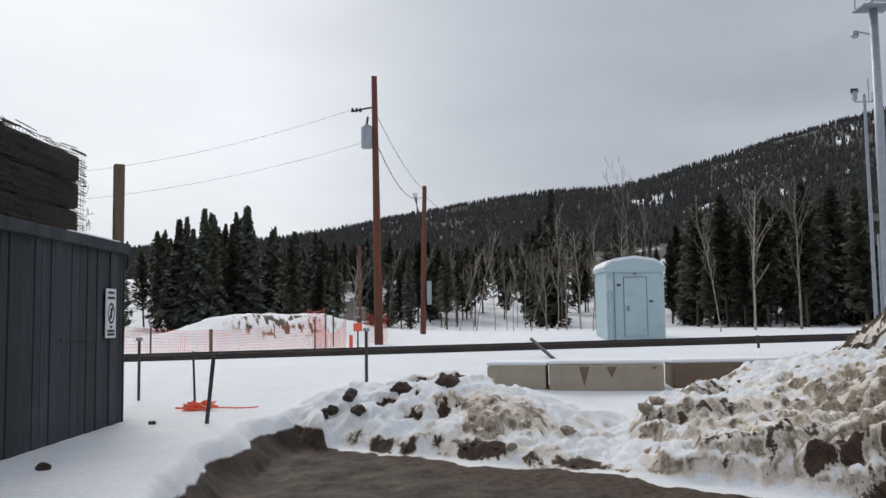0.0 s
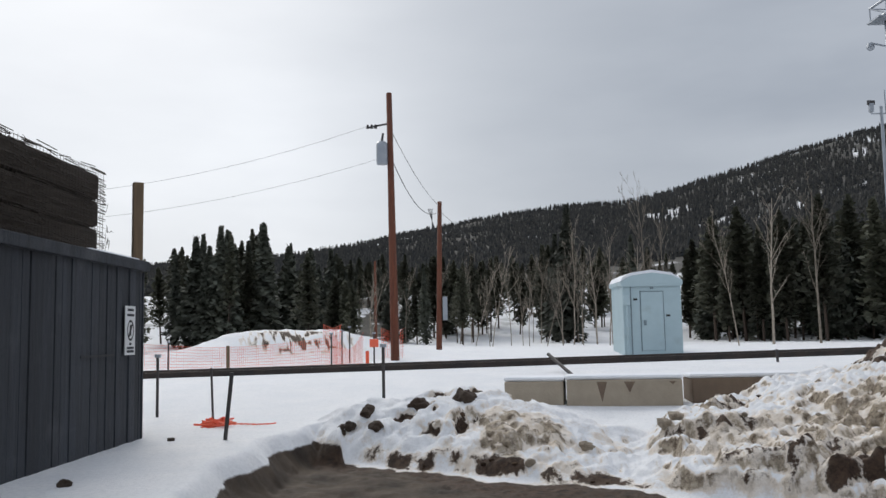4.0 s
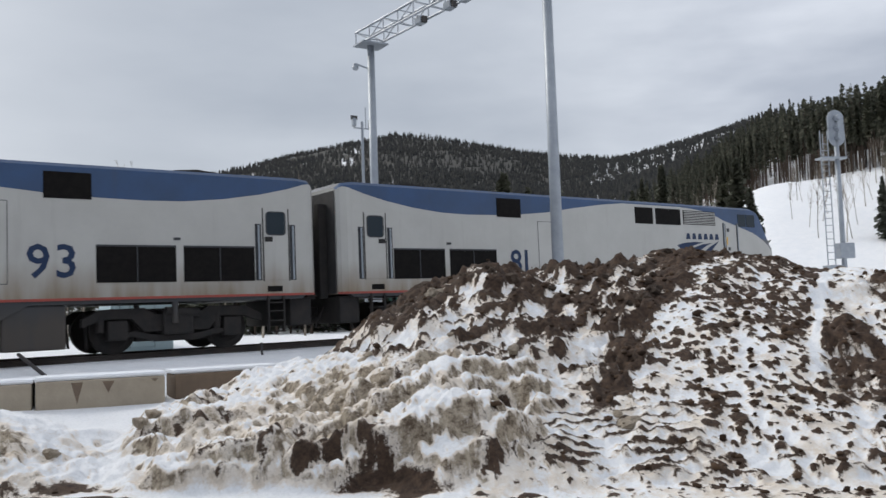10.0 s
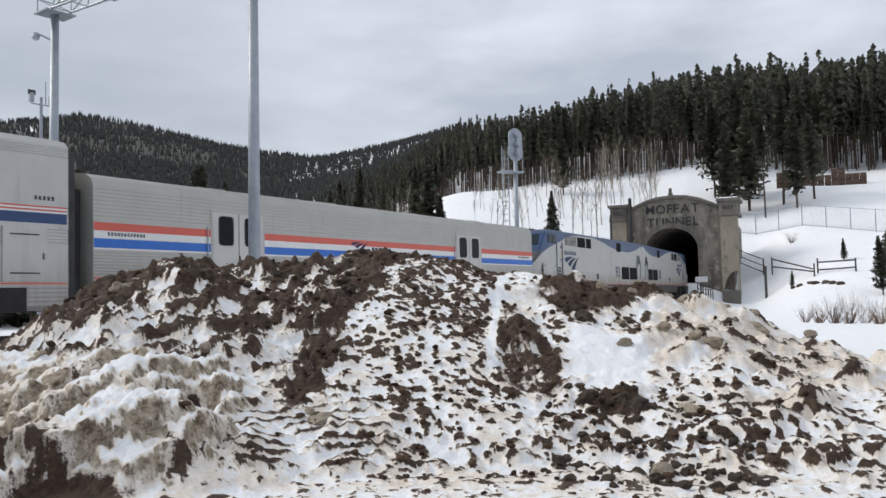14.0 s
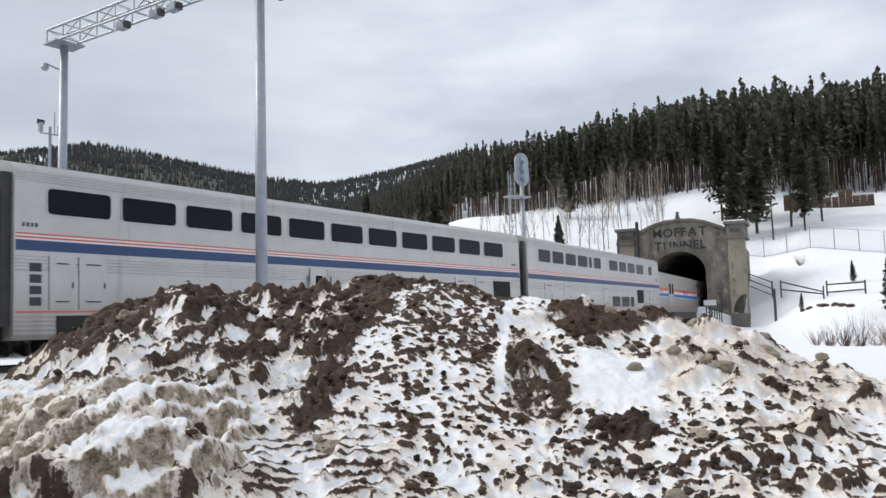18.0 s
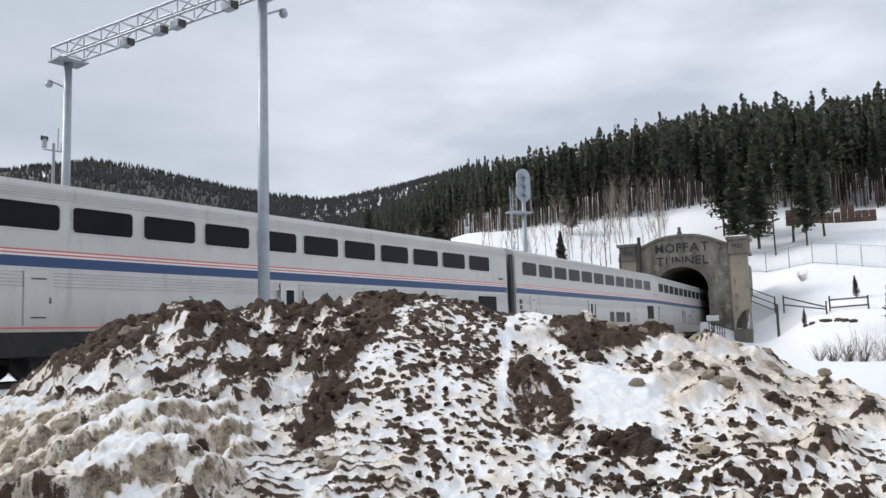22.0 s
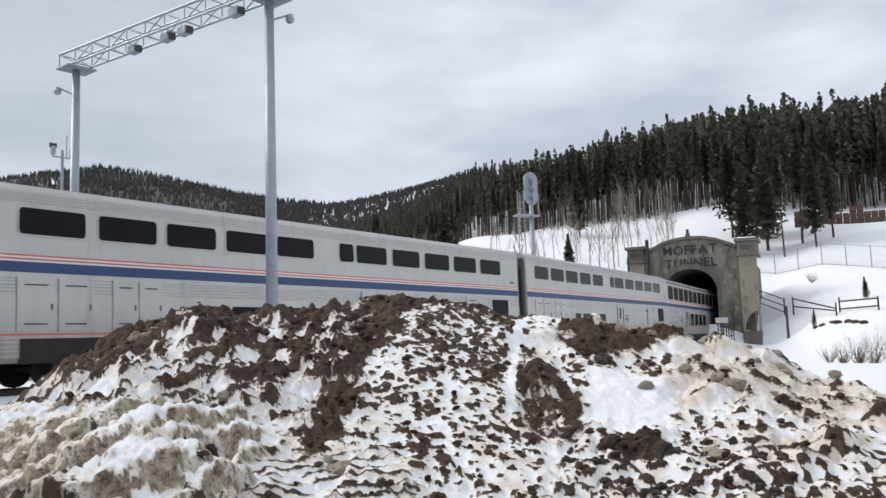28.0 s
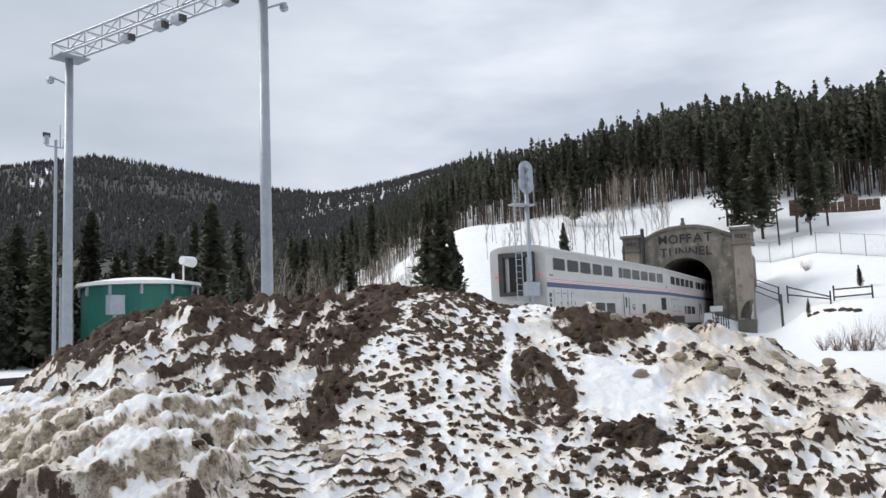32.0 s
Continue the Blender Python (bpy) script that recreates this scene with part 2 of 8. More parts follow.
def rod(bm, a, b, r0, r1=None, seg=8):
    a, b = Vector(a), Vector(b)
    r1 = r0 if r1 is None else r1
    d = b - a
    q = d.to_track_quat("Z", "Y").to_matrix().to_4x4()
    bmesh.ops.create_cone(bm, cap_ends=True, segments=seg, radius1=r0, radius2=r1, depth=d.length, matrix=Matrix.Translation((a + b) / 2) @ q)
    return bm


def rodded(a, b, r0, r1=None, seg=8):
    return rod(bmesh.new(), a, b, r0, r1, seg)


def prism(bm, outline, axis, lo, hi):
    """A flat outline pushed along an axis. The outline's two numbers go to the other two axes, in order."""
    def at(p, q):
        return {"x": (q, p[0], p[1]), "y": (p[0], q, p[1]), "z": (p[0], p[1], q)}[axis]
    a, b = [bm.verts.new(at(p, lo)) for p in outline], [bm.verts.new(at(p, hi)) for p in outline]
    n = len(outline)
    bm.faces.new(a), bm.faces.new(b[::-1])
    for i in range(n):
        bm.faces.new((a[i], b[i], b[(i + 1) % n], a[(i + 1) % n]))
    bmesh.ops.recalc_face_normals(bm, faces=bm.faces)
    return bm


def prismed(outline, axis, lo, hi):
    return prism(bmesh.new(), outline, axis, lo, hi)


# ---- noise on arrays ----
def hash2(ix, iy, seed):
    h = (ix.astype(np.int64) * 374761393 + iy.astype(np.int64) * 668265263 + seed * 1274126177) & 0xFFFFFFFF
    h = ((h ^ (h >> 13)) * 1274126177) & 0xFFFFFFFF
    return ((h ^ (h >> 16)) & 0xFFFF) / 65535.0


def vnoise(x, y, seed=0):
    ix, iy = np.floor(x), np.floor(y)
    fx, fy = x - ix, y - iy
    fx, fy = fx * fx * fx * (fx * (fx * 6 - 15) + 10), fy * fy * fy * (fy * (fy * 6 - 15) + 10)
    a, b, c, d = hash2(ix, iy, seed), hash2(ix + 1, iy, seed), hash2(ix, iy + 1, seed), hash2(ix + 1, iy + 1, seed)
    return a + (b - a) * fx + (c - a) * fy + (a - b - c + d) * fx * fy


def fbm(x, y, seed=0, octaves=5, gain=0.5):
    t, amp, tot = 0.0, 1.0, 0.0
    for k in range(octaves):
        t = t + amp * vnoise(x * 2.03**k + 17.3 * k, y * 2.03**k - 9.1 * k, seed + k)
        tot += amp
        amp *= gain
    return t / tot


def cells(x, y, seed=0):
    """Distance to the nearest of scattered points, and that point's random number."""
    ix, iy = np.floor(x), np.floor(y)
    best, rnd = np.full(np.shape(x), 9.0), np.zeros(np.shape(x))
    for dx in (-1, 0, 1):
        for dy in (-1, 0, 1):
            cx, cy = ix + dx, iy + dy
            px, py = cx + hash2(cx, cy, seed), cy + hash2(cx, cy, seed + 7)
            d = np.hypot(px - x, py - y)
            near = d < best
            best, rnd = np.where(near, d, best), np.where(near, hash2(cx, cy, seed + 3), rnd)
    return best, rnd


def smooth(a, b, x):
    t = np.clip((x - a) / (b - a), 0, 1)
    return t * t * (3 - 2 * t)


# ---- the track: a line that bends away to the tunnel ----
TX, TY, TH, K0, K1, RAIL_Z, GRADE = -7.00, 20.16, radians(5.67), -0.1222, 0.9883, 0.84, 0.0103
S_PORTAL = 86.0


def bend(s):
    s = np.clip(s, -45.0, 66.0)
    return TH + K0 * s / 100 + 0.5 * K1 * s**2 / 1e4


S_AXIS = np.arange(-420.0, 480.01, 0.5)
H_AXIS = bend(S_AXIS)
X_AXIS, Y_AXIS = np.cumsum(np.cos(H_AXIS)) * 0.5, np.cumsum(np.sin(H_AXIS)) * 0.5
I0 = int(np.argmin(np.abs(S_AXIS)))
X_AXIS, Y_AXIS = X_AXIS - X_AXIS[I0] + TX, Y_AXIS - Y_AXIS[I0] + TY


def rail_z(s):
    return RAIL_Z + GRADE * np.clip(s, -60, 80)


def on_track(s, side=0.0, up=0.0):
    """A place s metres along the track, side metres to its right, up metres over the rails."""
    x, y, h = np.interp(s, S_AXIS, X_AXIS), np.interp(s, S_AXIS, Y_AXIS), np.interp(s, S_AXIS, H_AXIS)
    return Vector((x + math.sin(h) * side, y - math.cos(h) * side, float(rail_z(s)) + up))


def track_frame(x, y):
    """Along and offset to the left of the track's line, for arrays of places near it."""
    s = np.array(x) - TX
    for _ in range(6):
        px, py, h = np.interp(s, S_AXIS, X_AXIS), np.interp(s, S_AXIS, Y_AXIS), np.interp(s, S_AXIS, H_AXIS)
        s = np.clip(s + (x - px) * np.cos(h) + (y - py) * np.sin(h), -400, 470)
    px, py, h = np.interp(s, S_AXIS, X_AXIS), np.interp(s, S_AXIS, Y_AXIS), np.interp(s, S_AXIS, H_AXIS)
    return s, -(x - px) * np.sin(h) + (y - py) * np.cos(h)


# ---- the ground: one sheet from the dirt lot to the mountains ----
def table(v, pairs):
    a = np.array(sorted(pairs))
    return np.interp(v, a[:, 0], a[:, 1])


MOUNTAIN = ((-180, 5), (-100, 8), (-60, 9.5), (-56, 9.6), (-51, 9.3), (-46, 9.0), (-43, 9.2), (-40.6, 9.6), (-37.6, 10.2), (-32, 11.2), (-28.8, 11.5), (-25.6, 11.2), (-22.5, 10.6), (-19.5, 9.75), (-15.2, 8.6), (-11.5, 7.75), (-7.1, 7.6), (-1.1, 6.75), (3.9, 6.05), (10.2, 5.1), (20, 4.2), (40, 4.5), (90, 4), (180, 5))
CREST_Z = ((-95, 0.3), (-85, 0.5), (-78, 0.75), (-73, 1.05), (-70, 1.5), (-64, 1.75), (-61, 1.9), (-57, 2.1), (-53, 2.35), (-49, 2.48), (-45, 2.42), (-40, 2.3), (-34, 2.25), (-30, 2.0), (-27, 1.55), (-24, 1.05), (-20, 0.8), (-16.5, 0.62), (-13.5, 0.52), (-11.3, 0.24), (-10, 0.20), (-8, 0.44), (-5.5, 0.64), (-2, 0.79), (1, 0.82), (5, 0.74), (8.5, 0.62), (10.5, 0.38), (12.5, 0.25))
CREST_R = ((-90, 11.5), (-78, 13), (-70, 14.5), (-64, 15), (-49, 15.5), (-40, 15.5), (-30, 14.5), (-25, 13.5), (-20, 12.5), (-13, 11.2), (-8, 11.2), (1, 11.9), (10, 12.2))
TOE_R = ((-90, 8.2), (-60, 8.35), (-50, 8.2), (-44, 7.9), (-38, 7.65), (-30, 7.6), (-18, 8.3), (-13.5, 8.5), (-9, 9.05), (-5, 9.15), (-1, 9.6), (3, 10.15), (5, 10.35), (10, 11.5), (13, 11.6))


def ground_parts(x, y):
    """Height, dirt share and wet-mud share of the ground at arrays of places."""
    x, y = np.asarray(x, float), np.asarray(y, float)
    r, az = np.hypot(x, y), np.degrees(np.arctan2(-x, y))
    s, off = track_frame(x, y)
    rz = rail_z(s)
    bed = rz - 0.13
    # shelf before the track, dirt lot at the feet
    front = smooth(2.4, 8.5, -off)
    z = bed * (1 - front) + (0.42 + 0.1 * smooth(-6, -14, x)) * front
    lot_edge = table(az, ((-90, 8.3), (-50, 8.2), (-38, 7.6), (-30, 7.5), (-18, 8.35), (-13.5, 8.55), (-9, 9.1), (-5, 9.2), (-1, 9.65), (3, 10.2), (5, 10.45), (10, 11.6), (12.5, 10.9), (15.3, 9.5), (17.5, 8.3), (21, 6.4), (28, 5.0), (60, 4)))
    wob = 1.3 * (fbm(x * 1.2, y * 1.2, 5, 4) - 0.5)
    ease = 0.4 + 1.3 * smooth(9.5, 14, az)
    lot = 1 - smooth(-ease, 0.15, r - lot_edge + wob)
    under = np.where(az < 8.5, np.maximum(lot_edge, table(az, CREST_R) - 0.2), lot_edge)
    under = under + (lot_edge - under) * smooth(6, 10, az)
    sunk = 1 - smooth(-ease, 0.15, r - under + wob)
    inside = (off < 0) & (np.abs(s) < 200)
    z = np.where(inside, z * (1 - sunk), z)
    # plain beyond the track, mountain, and the hill over the tunnel
    beyond = 0.85 + 0.25 * (fbm(x * 0.05, y * 0.05, 9, 3) - 0.5)
    far = smooth(3, 10, off)
    z = np.where(off > 0, bed * (1 - far) + beyond * far, z)
    z = np.where(~inside & (off < 0), 0.3, z)
    up = np.clip((r - 150) / 750, 0, 1.6)
    top = 1.6 + 900 * np.tan(np.radians(table(az, MOUNTAIN) + 0.22))
    lift = np.where(up < 1, up**1.15, 1 - 0.35 * (up - 1))
    z = z + (1 - smooth(-53, -61, az) * (1 - smooth(130, 170, np.abs(az)))) * (top - 1) * lift * (0.93 + 0.14 * fbm(x * 0.006, y * 0.006, 3, 4))
    hill = table(r, ((60, 0), (74, 0.6), (85, 1.6), (95, 5.5), (110, 12), (125, 17.5), (200, 37), (260, 46), (900, 60)))
    soon = table(r, ((52, 0), (65, 1.2), (80, 3.6), (95, 8.2), (110, 13), (125, 17.5), (200, 37), (260, 46), (900, 60)))
    grow = table(az, ((-92, 1.0), (-74, 0.95), (-68, 1.05), (-62, 0.9), (-56.5, 0.55), (-51, 0.3), (-44, 0.2)))
    right = smooth(-70, -75, az)
    hill = hill * (1 - right) + soon * right
    hill = np.minimum(hill, 17.5) + np.maximum(hill - 17.5, 0) * grow
    hill = hill * smooth(-38, -54, az) * (1 - smooth(130, 175, np.abs(az)))
    hill = hill * (1 + 0.12 * (fbm(x * 0.04, y * 0.04, 21, 4) - 0.5))
    cut = np.where(s < S_PORTAL, smooth(2.6, 10.0, np.abs(off)), smooth(2.0, 3.0, s - S_PORTAL + 0 * off) * 0 + 1)
    cut = np.where(off < 0, np.where(s < S_PORTAL, smooth(2.6, 16.0, -off), 1), cut)
    z = z + hill * cut
    # a bank rising behind the first trees
    z = z + np.where(off > 4, 5.5 * smooth(56, 105, r) * (1 - smooth(180, 420, r)) * smooth(-36, -26, az) * (1 - smooth(26, 34, az)), 0)
    # snow mounds beyond the track
    for mx, my, mr, mh in ((-7.2, 28.5, 1.9, 0.75), (-4.3, 29.0, 2.2, 0.78), (-10.5, 28.5, 2.6, 0.2), (-1.0, 30, 3.5, 0.15), (6.0, 28.5, 5, 0.18)):
        z = z + mh * np.exp(-(((x - mx) / mr) ** 2 + ((y - my) / 2.0) ** 2) * 1.1) * (0.85 + 0.4 * fbm(x * 1.3, y * 1.3, 31, 4))
    z = z + np.where((r > 18) & (np.abs(off) > 2), 0.08 * (fbm(x * 0.35, y * 0.35, 8, 4) - 0.5), 0)
    # ploughed piles of snow and dirt
    toe, cr, cz = table(az, TOE_R), table(az, CREST_R), table(az, CREST_Z)
    big = smooth(-9.5, -13.5, az)
    u = (r - toe) / (cr - toe)
    side = -np.radians(az) * 12.0
    rough = fbm(x * 0.9, y * 0.9, 41, 5)
    warp = 0.5 * (fbm(x * 1.7, y * 1.7, 57, 3) - 0.5)
    n = fbm(x * 1.25, y * 1.25, 61, 5, 0.55)
    n3 = fbm(x * 3.1, y * 3.1, 63, 5, 0.6)
    n6 = fbm(x * 6.5, y * 6.5, 62, 5, 0.65)
    n14 = fbm(x * 14, y * 14, 45, 4, 0.7)
    puff2 = np.minimum(np.abs(fbm(x * 2.6 + warp, y * 2.6, 49, 2) - 0.5) * 4.5, 1)
    puff6 = np.minimum(np.abs(fbm(x * 6.2, y * 6.2, 46, 2) - 0.5) * 4.5, 1)
    inpile = smooth(-0.06, 0.06, u + 0.25 * warp + 0.14 * (n3 - 0.5)) * (1 - smooth(1.15, 1.6, u)) * (1 - smooth(9.5, 12.5, az)) * smooth(-96, -84, az)
    # zones of the pile, by bearing and distance
    rb = table(az, ((-50, 10.6), (-45, 10.6), (-42, 10.2), (-40, 10.0), (-37, 10.2), (-30, 10.2), (-27, 10.8), (-24, 12.6), (-20, 30), (12, 30)))
    edge = r - rb + 1.4 * warp + 0.8 * (n3 - 0.5)
    blocks = big * smooth(-41, -37.5, az + 5 * warp) * (1 - smooth(-0.3, 0.3, edge))
    streaky = smooth(-20, -25, az) * smooth(-46.5, -43, az) * smooth(-0.3, 0.3, edge) * (1 - smooth(1.4, 1.7, u))
    strip = np.interp(r, (9.0, 9.8, 10.8, 11.8, 13, 15), (-41.2, -42.0, -43.4, -44.8, -46.4, -48.0))
    band = smooth(1.35, 0.75, np.abs(az - strip + 4 * warp + 4 * (n3 - 0.5)) / np.interp(r, (8.8, 10, 12, 15), (0.5, 1.0, 1.5, 2.2))) * smooth(9.0, 9.8, r) * (1 - smooth(1.3, 1.6, u))
    cap = smooth(-26, -33, az) * smooth(-49.5, -47, az) * smooth(0.88, 1.0, u + 0.6 * warp) * (1 - smooth(1.3, 1.6, u))
    lane = smooth(-38.0, -41.0, az + 4 * warp) * (1 - streaky) * smooth(-58, -55.8, az + 4 * warp) * (1 - band) * smooth(7.0, 7.6, r)
    heap = smooth(1.2, 0.6, np.hypot((az + 57.4 - 1.1 * (r - 11.1)) / 2.5, (r - 11.1) / 1.6) + 1.6 * warp)
    heap = np.maximum(heap, smooth(1.2, 0.7, np.hypot((az + 62.2) / 4.4, (r - 13.9) / 1.1) + 1.6 * warp))
    heap = np.maximum(heap, smooth(1.2, 0.7, np.hypot((az + 63.2) / 2.4, (r - 9.85) / 0.30) + 1.4 * warp))
    clean = np.maximum(smooth(1.3, 0.6, np.hypot((az + 62.3) / 3.0, (r - 11.2) / 0.9) + 1.4 * warp), smooth(1.3, 0.6, np.hypot((az + 55.6) / 1.6, (r - 8.6) / 0.9) + 1.4 * warp))
    field = smooth(-55.5, -58.5, az + 4 * warp) * (1 - 0.9 * clean) * (1 - heap)
    icy = smooth(-63, -66, az + 6 * warp) * smooth(10.8, 11.4, r + warp) + smooth(1.2, 0.8, np.hypot((az + 73.2) / 2.4, (r - 10.2) / 0.5) + warp)
    icy = np.clip(icy + smooth(1.2, 0.8, np.hypot((az + 56.2) / 0.9, (r - 10.8) / 0.7) + 1.5 * warp), 0, 1) * (1 - clean)
    field = field * (1 - 0.7 * icy)
    low = smooth(-11.5, -9.5, az) * smooth(0.0, 0.3, u)
    foot = 0.05 + 0.22 * smooth(-42, -30, az) + 0.13 * smooth(-30, -20, az) * smooth(-12, -17, az) - 0.14 * smooth(-12, -8, az)
    shape = np.where(u < 1, smooth(-0.1, 1.02, u) * (1 - foot) + foot * smooth(-0.02, 0.15 - 0.06 * smooth(-30, -20, az) * smooth(-12, -17, az), u), 1 - smooth(1.0, 1.45 + 0.2 * big, u))
    # lumps of three sizes, their outlines bent by noise
    bx, by = 0.5 * (n6 - 0.5), 0.5 * (fbm(x * 6.5, y * 6.5, 65, 3) - 0.5)
    d1, n1 = cells(x * 1.9 + 0.8 * rough + bx, y * 1.9 + warp + by, 51)
    d2, n2 = cells(x * 5.6 + 1.0 * n3 + 2 * bx, y * 5.6 + 2 * by, 52)
    d3, m3 = cells(x * 8.2 + 0.8 * n3 + 2.5 * bx, y * 8.2 + 2.5 * by, 53)
    lump1 = np.clip(1 - (d1 / 0.62) ** 2, 0, 1) * n1
    lump2 = np.clip(1 - (d2 / (0.30 + 0.35 * n2)) ** 2, 0, 1) * (0.35 + 0.65 * n2) * (n2 > 0.18)
    lump3 = np.clip(1 - (d3 / (0.26 + 0.34 * m3)) ** 2, 0, 1) * (0.35 + 0.65 * m3) * (m3 > 0.25)
    base = cz * shape * (0.9 + 0.2 * rough)
    # broken ledges: snow tops over steep faces of dirty ice
    step = 0.30
    lumpy = 0.30 * (fbm(x * 1.1, y * 1.1, 48, 4) - 0.5)
    lift_at = base + lumpy + 1.1 * (fbm(x * 0.55, y * 0.55, 43, 3) - 0.5) - 0.16 * side + 0.22 * (n3 - 0.5) + 0.05 * (n6 - 0.5)
    f = lift_at / step - np.floor(lift_at / step)
    ledge = (np.floor(lift_at / step) + 0.80 * smooth(0.05, 0.46, f) + 0.20 * f - 0.12) * step - lift_at
    face = smooth(0.02, 0.10, f) * (1 - smooth(0.28, 0.42, f))
    some = 0.55 + 0.45 * smooth(0.42, 0.52, fbm(x * 0.8, y * 0.8, 47, 3))
    broken = np.clip(np.maximum(blocks, 0.55 * low * smooth(4, 0, az + 8 * warp)) * smooth(0.0, 0.06, u), 0, 1) * some
    zp = base + (ledge + lumpy) * broken * smooth(0.02, 0.2, base)
    crumbly = np.clip(blocks + low * (0.35 + 0.65 * smooth(0.8, 0.45, u)), 0, 1)
    zp = zp + crumbly * (0.09 * puff2**0.7 + 0.055 * puff6**0.8 - 0.06 + 0.05 * (n14 - 0.5)) * smooth(-0.02, 0.12, u)
    zp = zp + (1 - big) * smooth(-0.02, 0.1, u) * (0.022 * (lump2 - 0.3) + 0.02 * (lump3 - 0.3) + 0.06 * (n3 - 0.5))
    along, across = 0.62 * side + 0.78 * r, 0.78 * side - 0.62 * r
    streak = fbm(along * 2.6 + 1.2 * n3, across * 8.0 + 3.0 * rough + 1.5 * n3, 64, 5, 0.62)
    zp = zp + streaky * (0.22 * (streak - 0.5) + 0.24 * (n3 - 0.5) + 0.13 * (n6 - 0.5) + 0.16 * lump1 + 0.04 * lump3 - 0.05)
    zp = zp + (band + cap) * (0.16 * (n3 - 0.5) + 0.10 * (n6 - 0.5) + 0.05 * lump3)
    zp = zp + 0.16 * np.exp(-(((az + 34.4) / 1.6) ** 2 + ((r - 13.6) / 0.9) ** 2)) * (0.6 + 0.8 * n3)
    zp = zp + heap * (0.20 * lump1 + 0.06 * lump2 + 0.10 * (n6 - 0.5) - 0.02)
    zp = zp + field * (0.10 * lump1 * (n1 > 0.6) + 0.055 * lump2 + 0.028 * lump3 - 0.03 + 0.10 * (n3 - 0.5)) * smooth(-0.3, 0.1, u)
    zp = zp + icy * (0.20 * lump1 + 0.05 * lump2 + 0.15 * (n3 - 0.5) + 0.08 * (n6 - 0.5) - 0.05)
    zp = zp + lane * (0.028 * lump3 + 0.035 * lump2 * (n2 > 0.55) + 0.07 * (n3 - 0.5) + 0.05 * (n6 - 0.5) - 0.02)
    # tread marks of a loader across the foot of the lane
    tread = smooth(-36.5, -39.5, az + 3 * warp) * smooth(-49.5, -46, az + 3 * warp) * smooth(7.9, 8.2, r) * (1 - smooth(9.3, 9.7, r + warp))
    rib = np.sin((r - 0.20 * side + 0.2 * (n - 0.5) + 0.06 * (n6 - 0.5)) * 34)
    zp = zp + tread * 0.020 * rib * (0.3 + 1.4 * n3)
    zp = zp + (0.10 * (fbm(x * 2.2, y * 2.2, 44, 6, 0.6) - 0.5) + 0.05 * (n6 - 0.5)) * (0.5 + 0.5 * big) * (1 - 0.5 * lane) * smooth(-0.1, 0.25, u)
    zp = zp + 0.035 * (n14 - 0.5) * (0.4 + 0.6 * big)
    # the cave under a block's edge, and a hollow in the snow over it
    cave = smooth(1.3, 0.6, np.hypot((az + 27.5) / 5.6, (r - 7.8) / 0.36) + 2.6 * warp + 1.0 * (n3 - 0.5))
    hollow = smooth(1.15, 0.55, np.hypot((az + 35.4) / 2.2, (r - 9.25) / 0.42) + 1.2 * warp)
    zp = np.maximum(zp * (1 - 0.75 * cave) - 0.30 * hollow, 0.03)
    z = np.where(inpile > 0, np.maximum(z * (1 - 0.4 * big * inpile), zp * inpile + z * (1 - inpile)), z)
    z = z - 0.14 * np.exp(-(((az + 9.5) / 3.5) ** 2 + ((r - 12.3) / 0.8) ** 2)) * (off < -1)
    # tracked snow before the pile, pressed in long wheel marks
    yard = smooth(-29, -34, az + 8 * warp) * (1 - smooth(0.0, 0.25, u)) * (r > 4)
    wheel = 0.5 + 0.5 * np.sin((y * 0.62 + x * 0.78 + 0.5 * (n - 0.5)) * 4.2)
    z = z + yard * (0.035 * lump2 * (n2 > 0.4) + 0.02 * lump3 - 0.02 + 0.05 * (rough - 0.5) + 0.03 * wheel)
    # a smooth wheel rut up the pile
    rut_at = np.interp(r, (10.4, 12, 15), (-54.7, -55.2, -56.2))
    rut = np.exp(-(((az - rut_at) / 0.33) ** 2)) * smooth(10.5, 11.2, r) * (1 - smooth(14.8, 15.5, r))
    # what the surface is made of: soft fields, whose edges the material frays
    gn = 0.5 * n3 + 0.4 * n6 + 0.1 * n14 - 0.5
    speck = 0.6 * n6 + 0.4 * n14 - 0.5
    holes = (1 - smooth(0.20, 0.34, d1 + 0.25 * (n6 - 0.5))) * (n1 > 0.45) * smooth(0.25, 0.45, u) * (1 - big) * smooth(-6, -2, az)
    z = z - 0.10 * holes * inpile

    def soft(v):
        return np.clip(0.5 + v, 0, 1)

    dirt = streaky * soft(-0.02 + 3.2 * (0.85 * (streak - 0.5) + 0.55 * gn) + 0.25 * smooth(0.5, 0.95, u) - 0.10 * smooth(-33, -25, az))
    dirt = np.maximum(dirt, np.maximum(band, cap) * soft(0.34 + 3.0 * gn))
    dirt = np.maximum(dirt, heap * soft(0.30 + 3.0 * gn))
    dirt = np.maximum(dirt, lane * (1 - 0.8 * tread) * soft(-0.56 + 1.05 * np.maximum(lump3, lump2 * (n2 > 0.5)) + 1.6 * speck + 1.0 * gn + 1.0 * (n - 0.5) + 0.34 * smooth(9.8, 12.0, r)))
    dirt = np.maximum(dirt, field * soft(-0.74 + 1.38 * np.maximum(lump2, 0.9 * lump3) + 1.4 * speck + 0.8 * (n - 0.5) - 0.22 * smooth(8.7, 7.9, r) + 0.16 * smooth(10.4, 9.4, r) * smooth(8.0, 8.6, r)))
    dirt = np.maximum(dirt, broken * soft(-0.46 + 3.0 * gn + 0.24 * face * smooth(0.6, 0.25, base) + 0.12 * face))
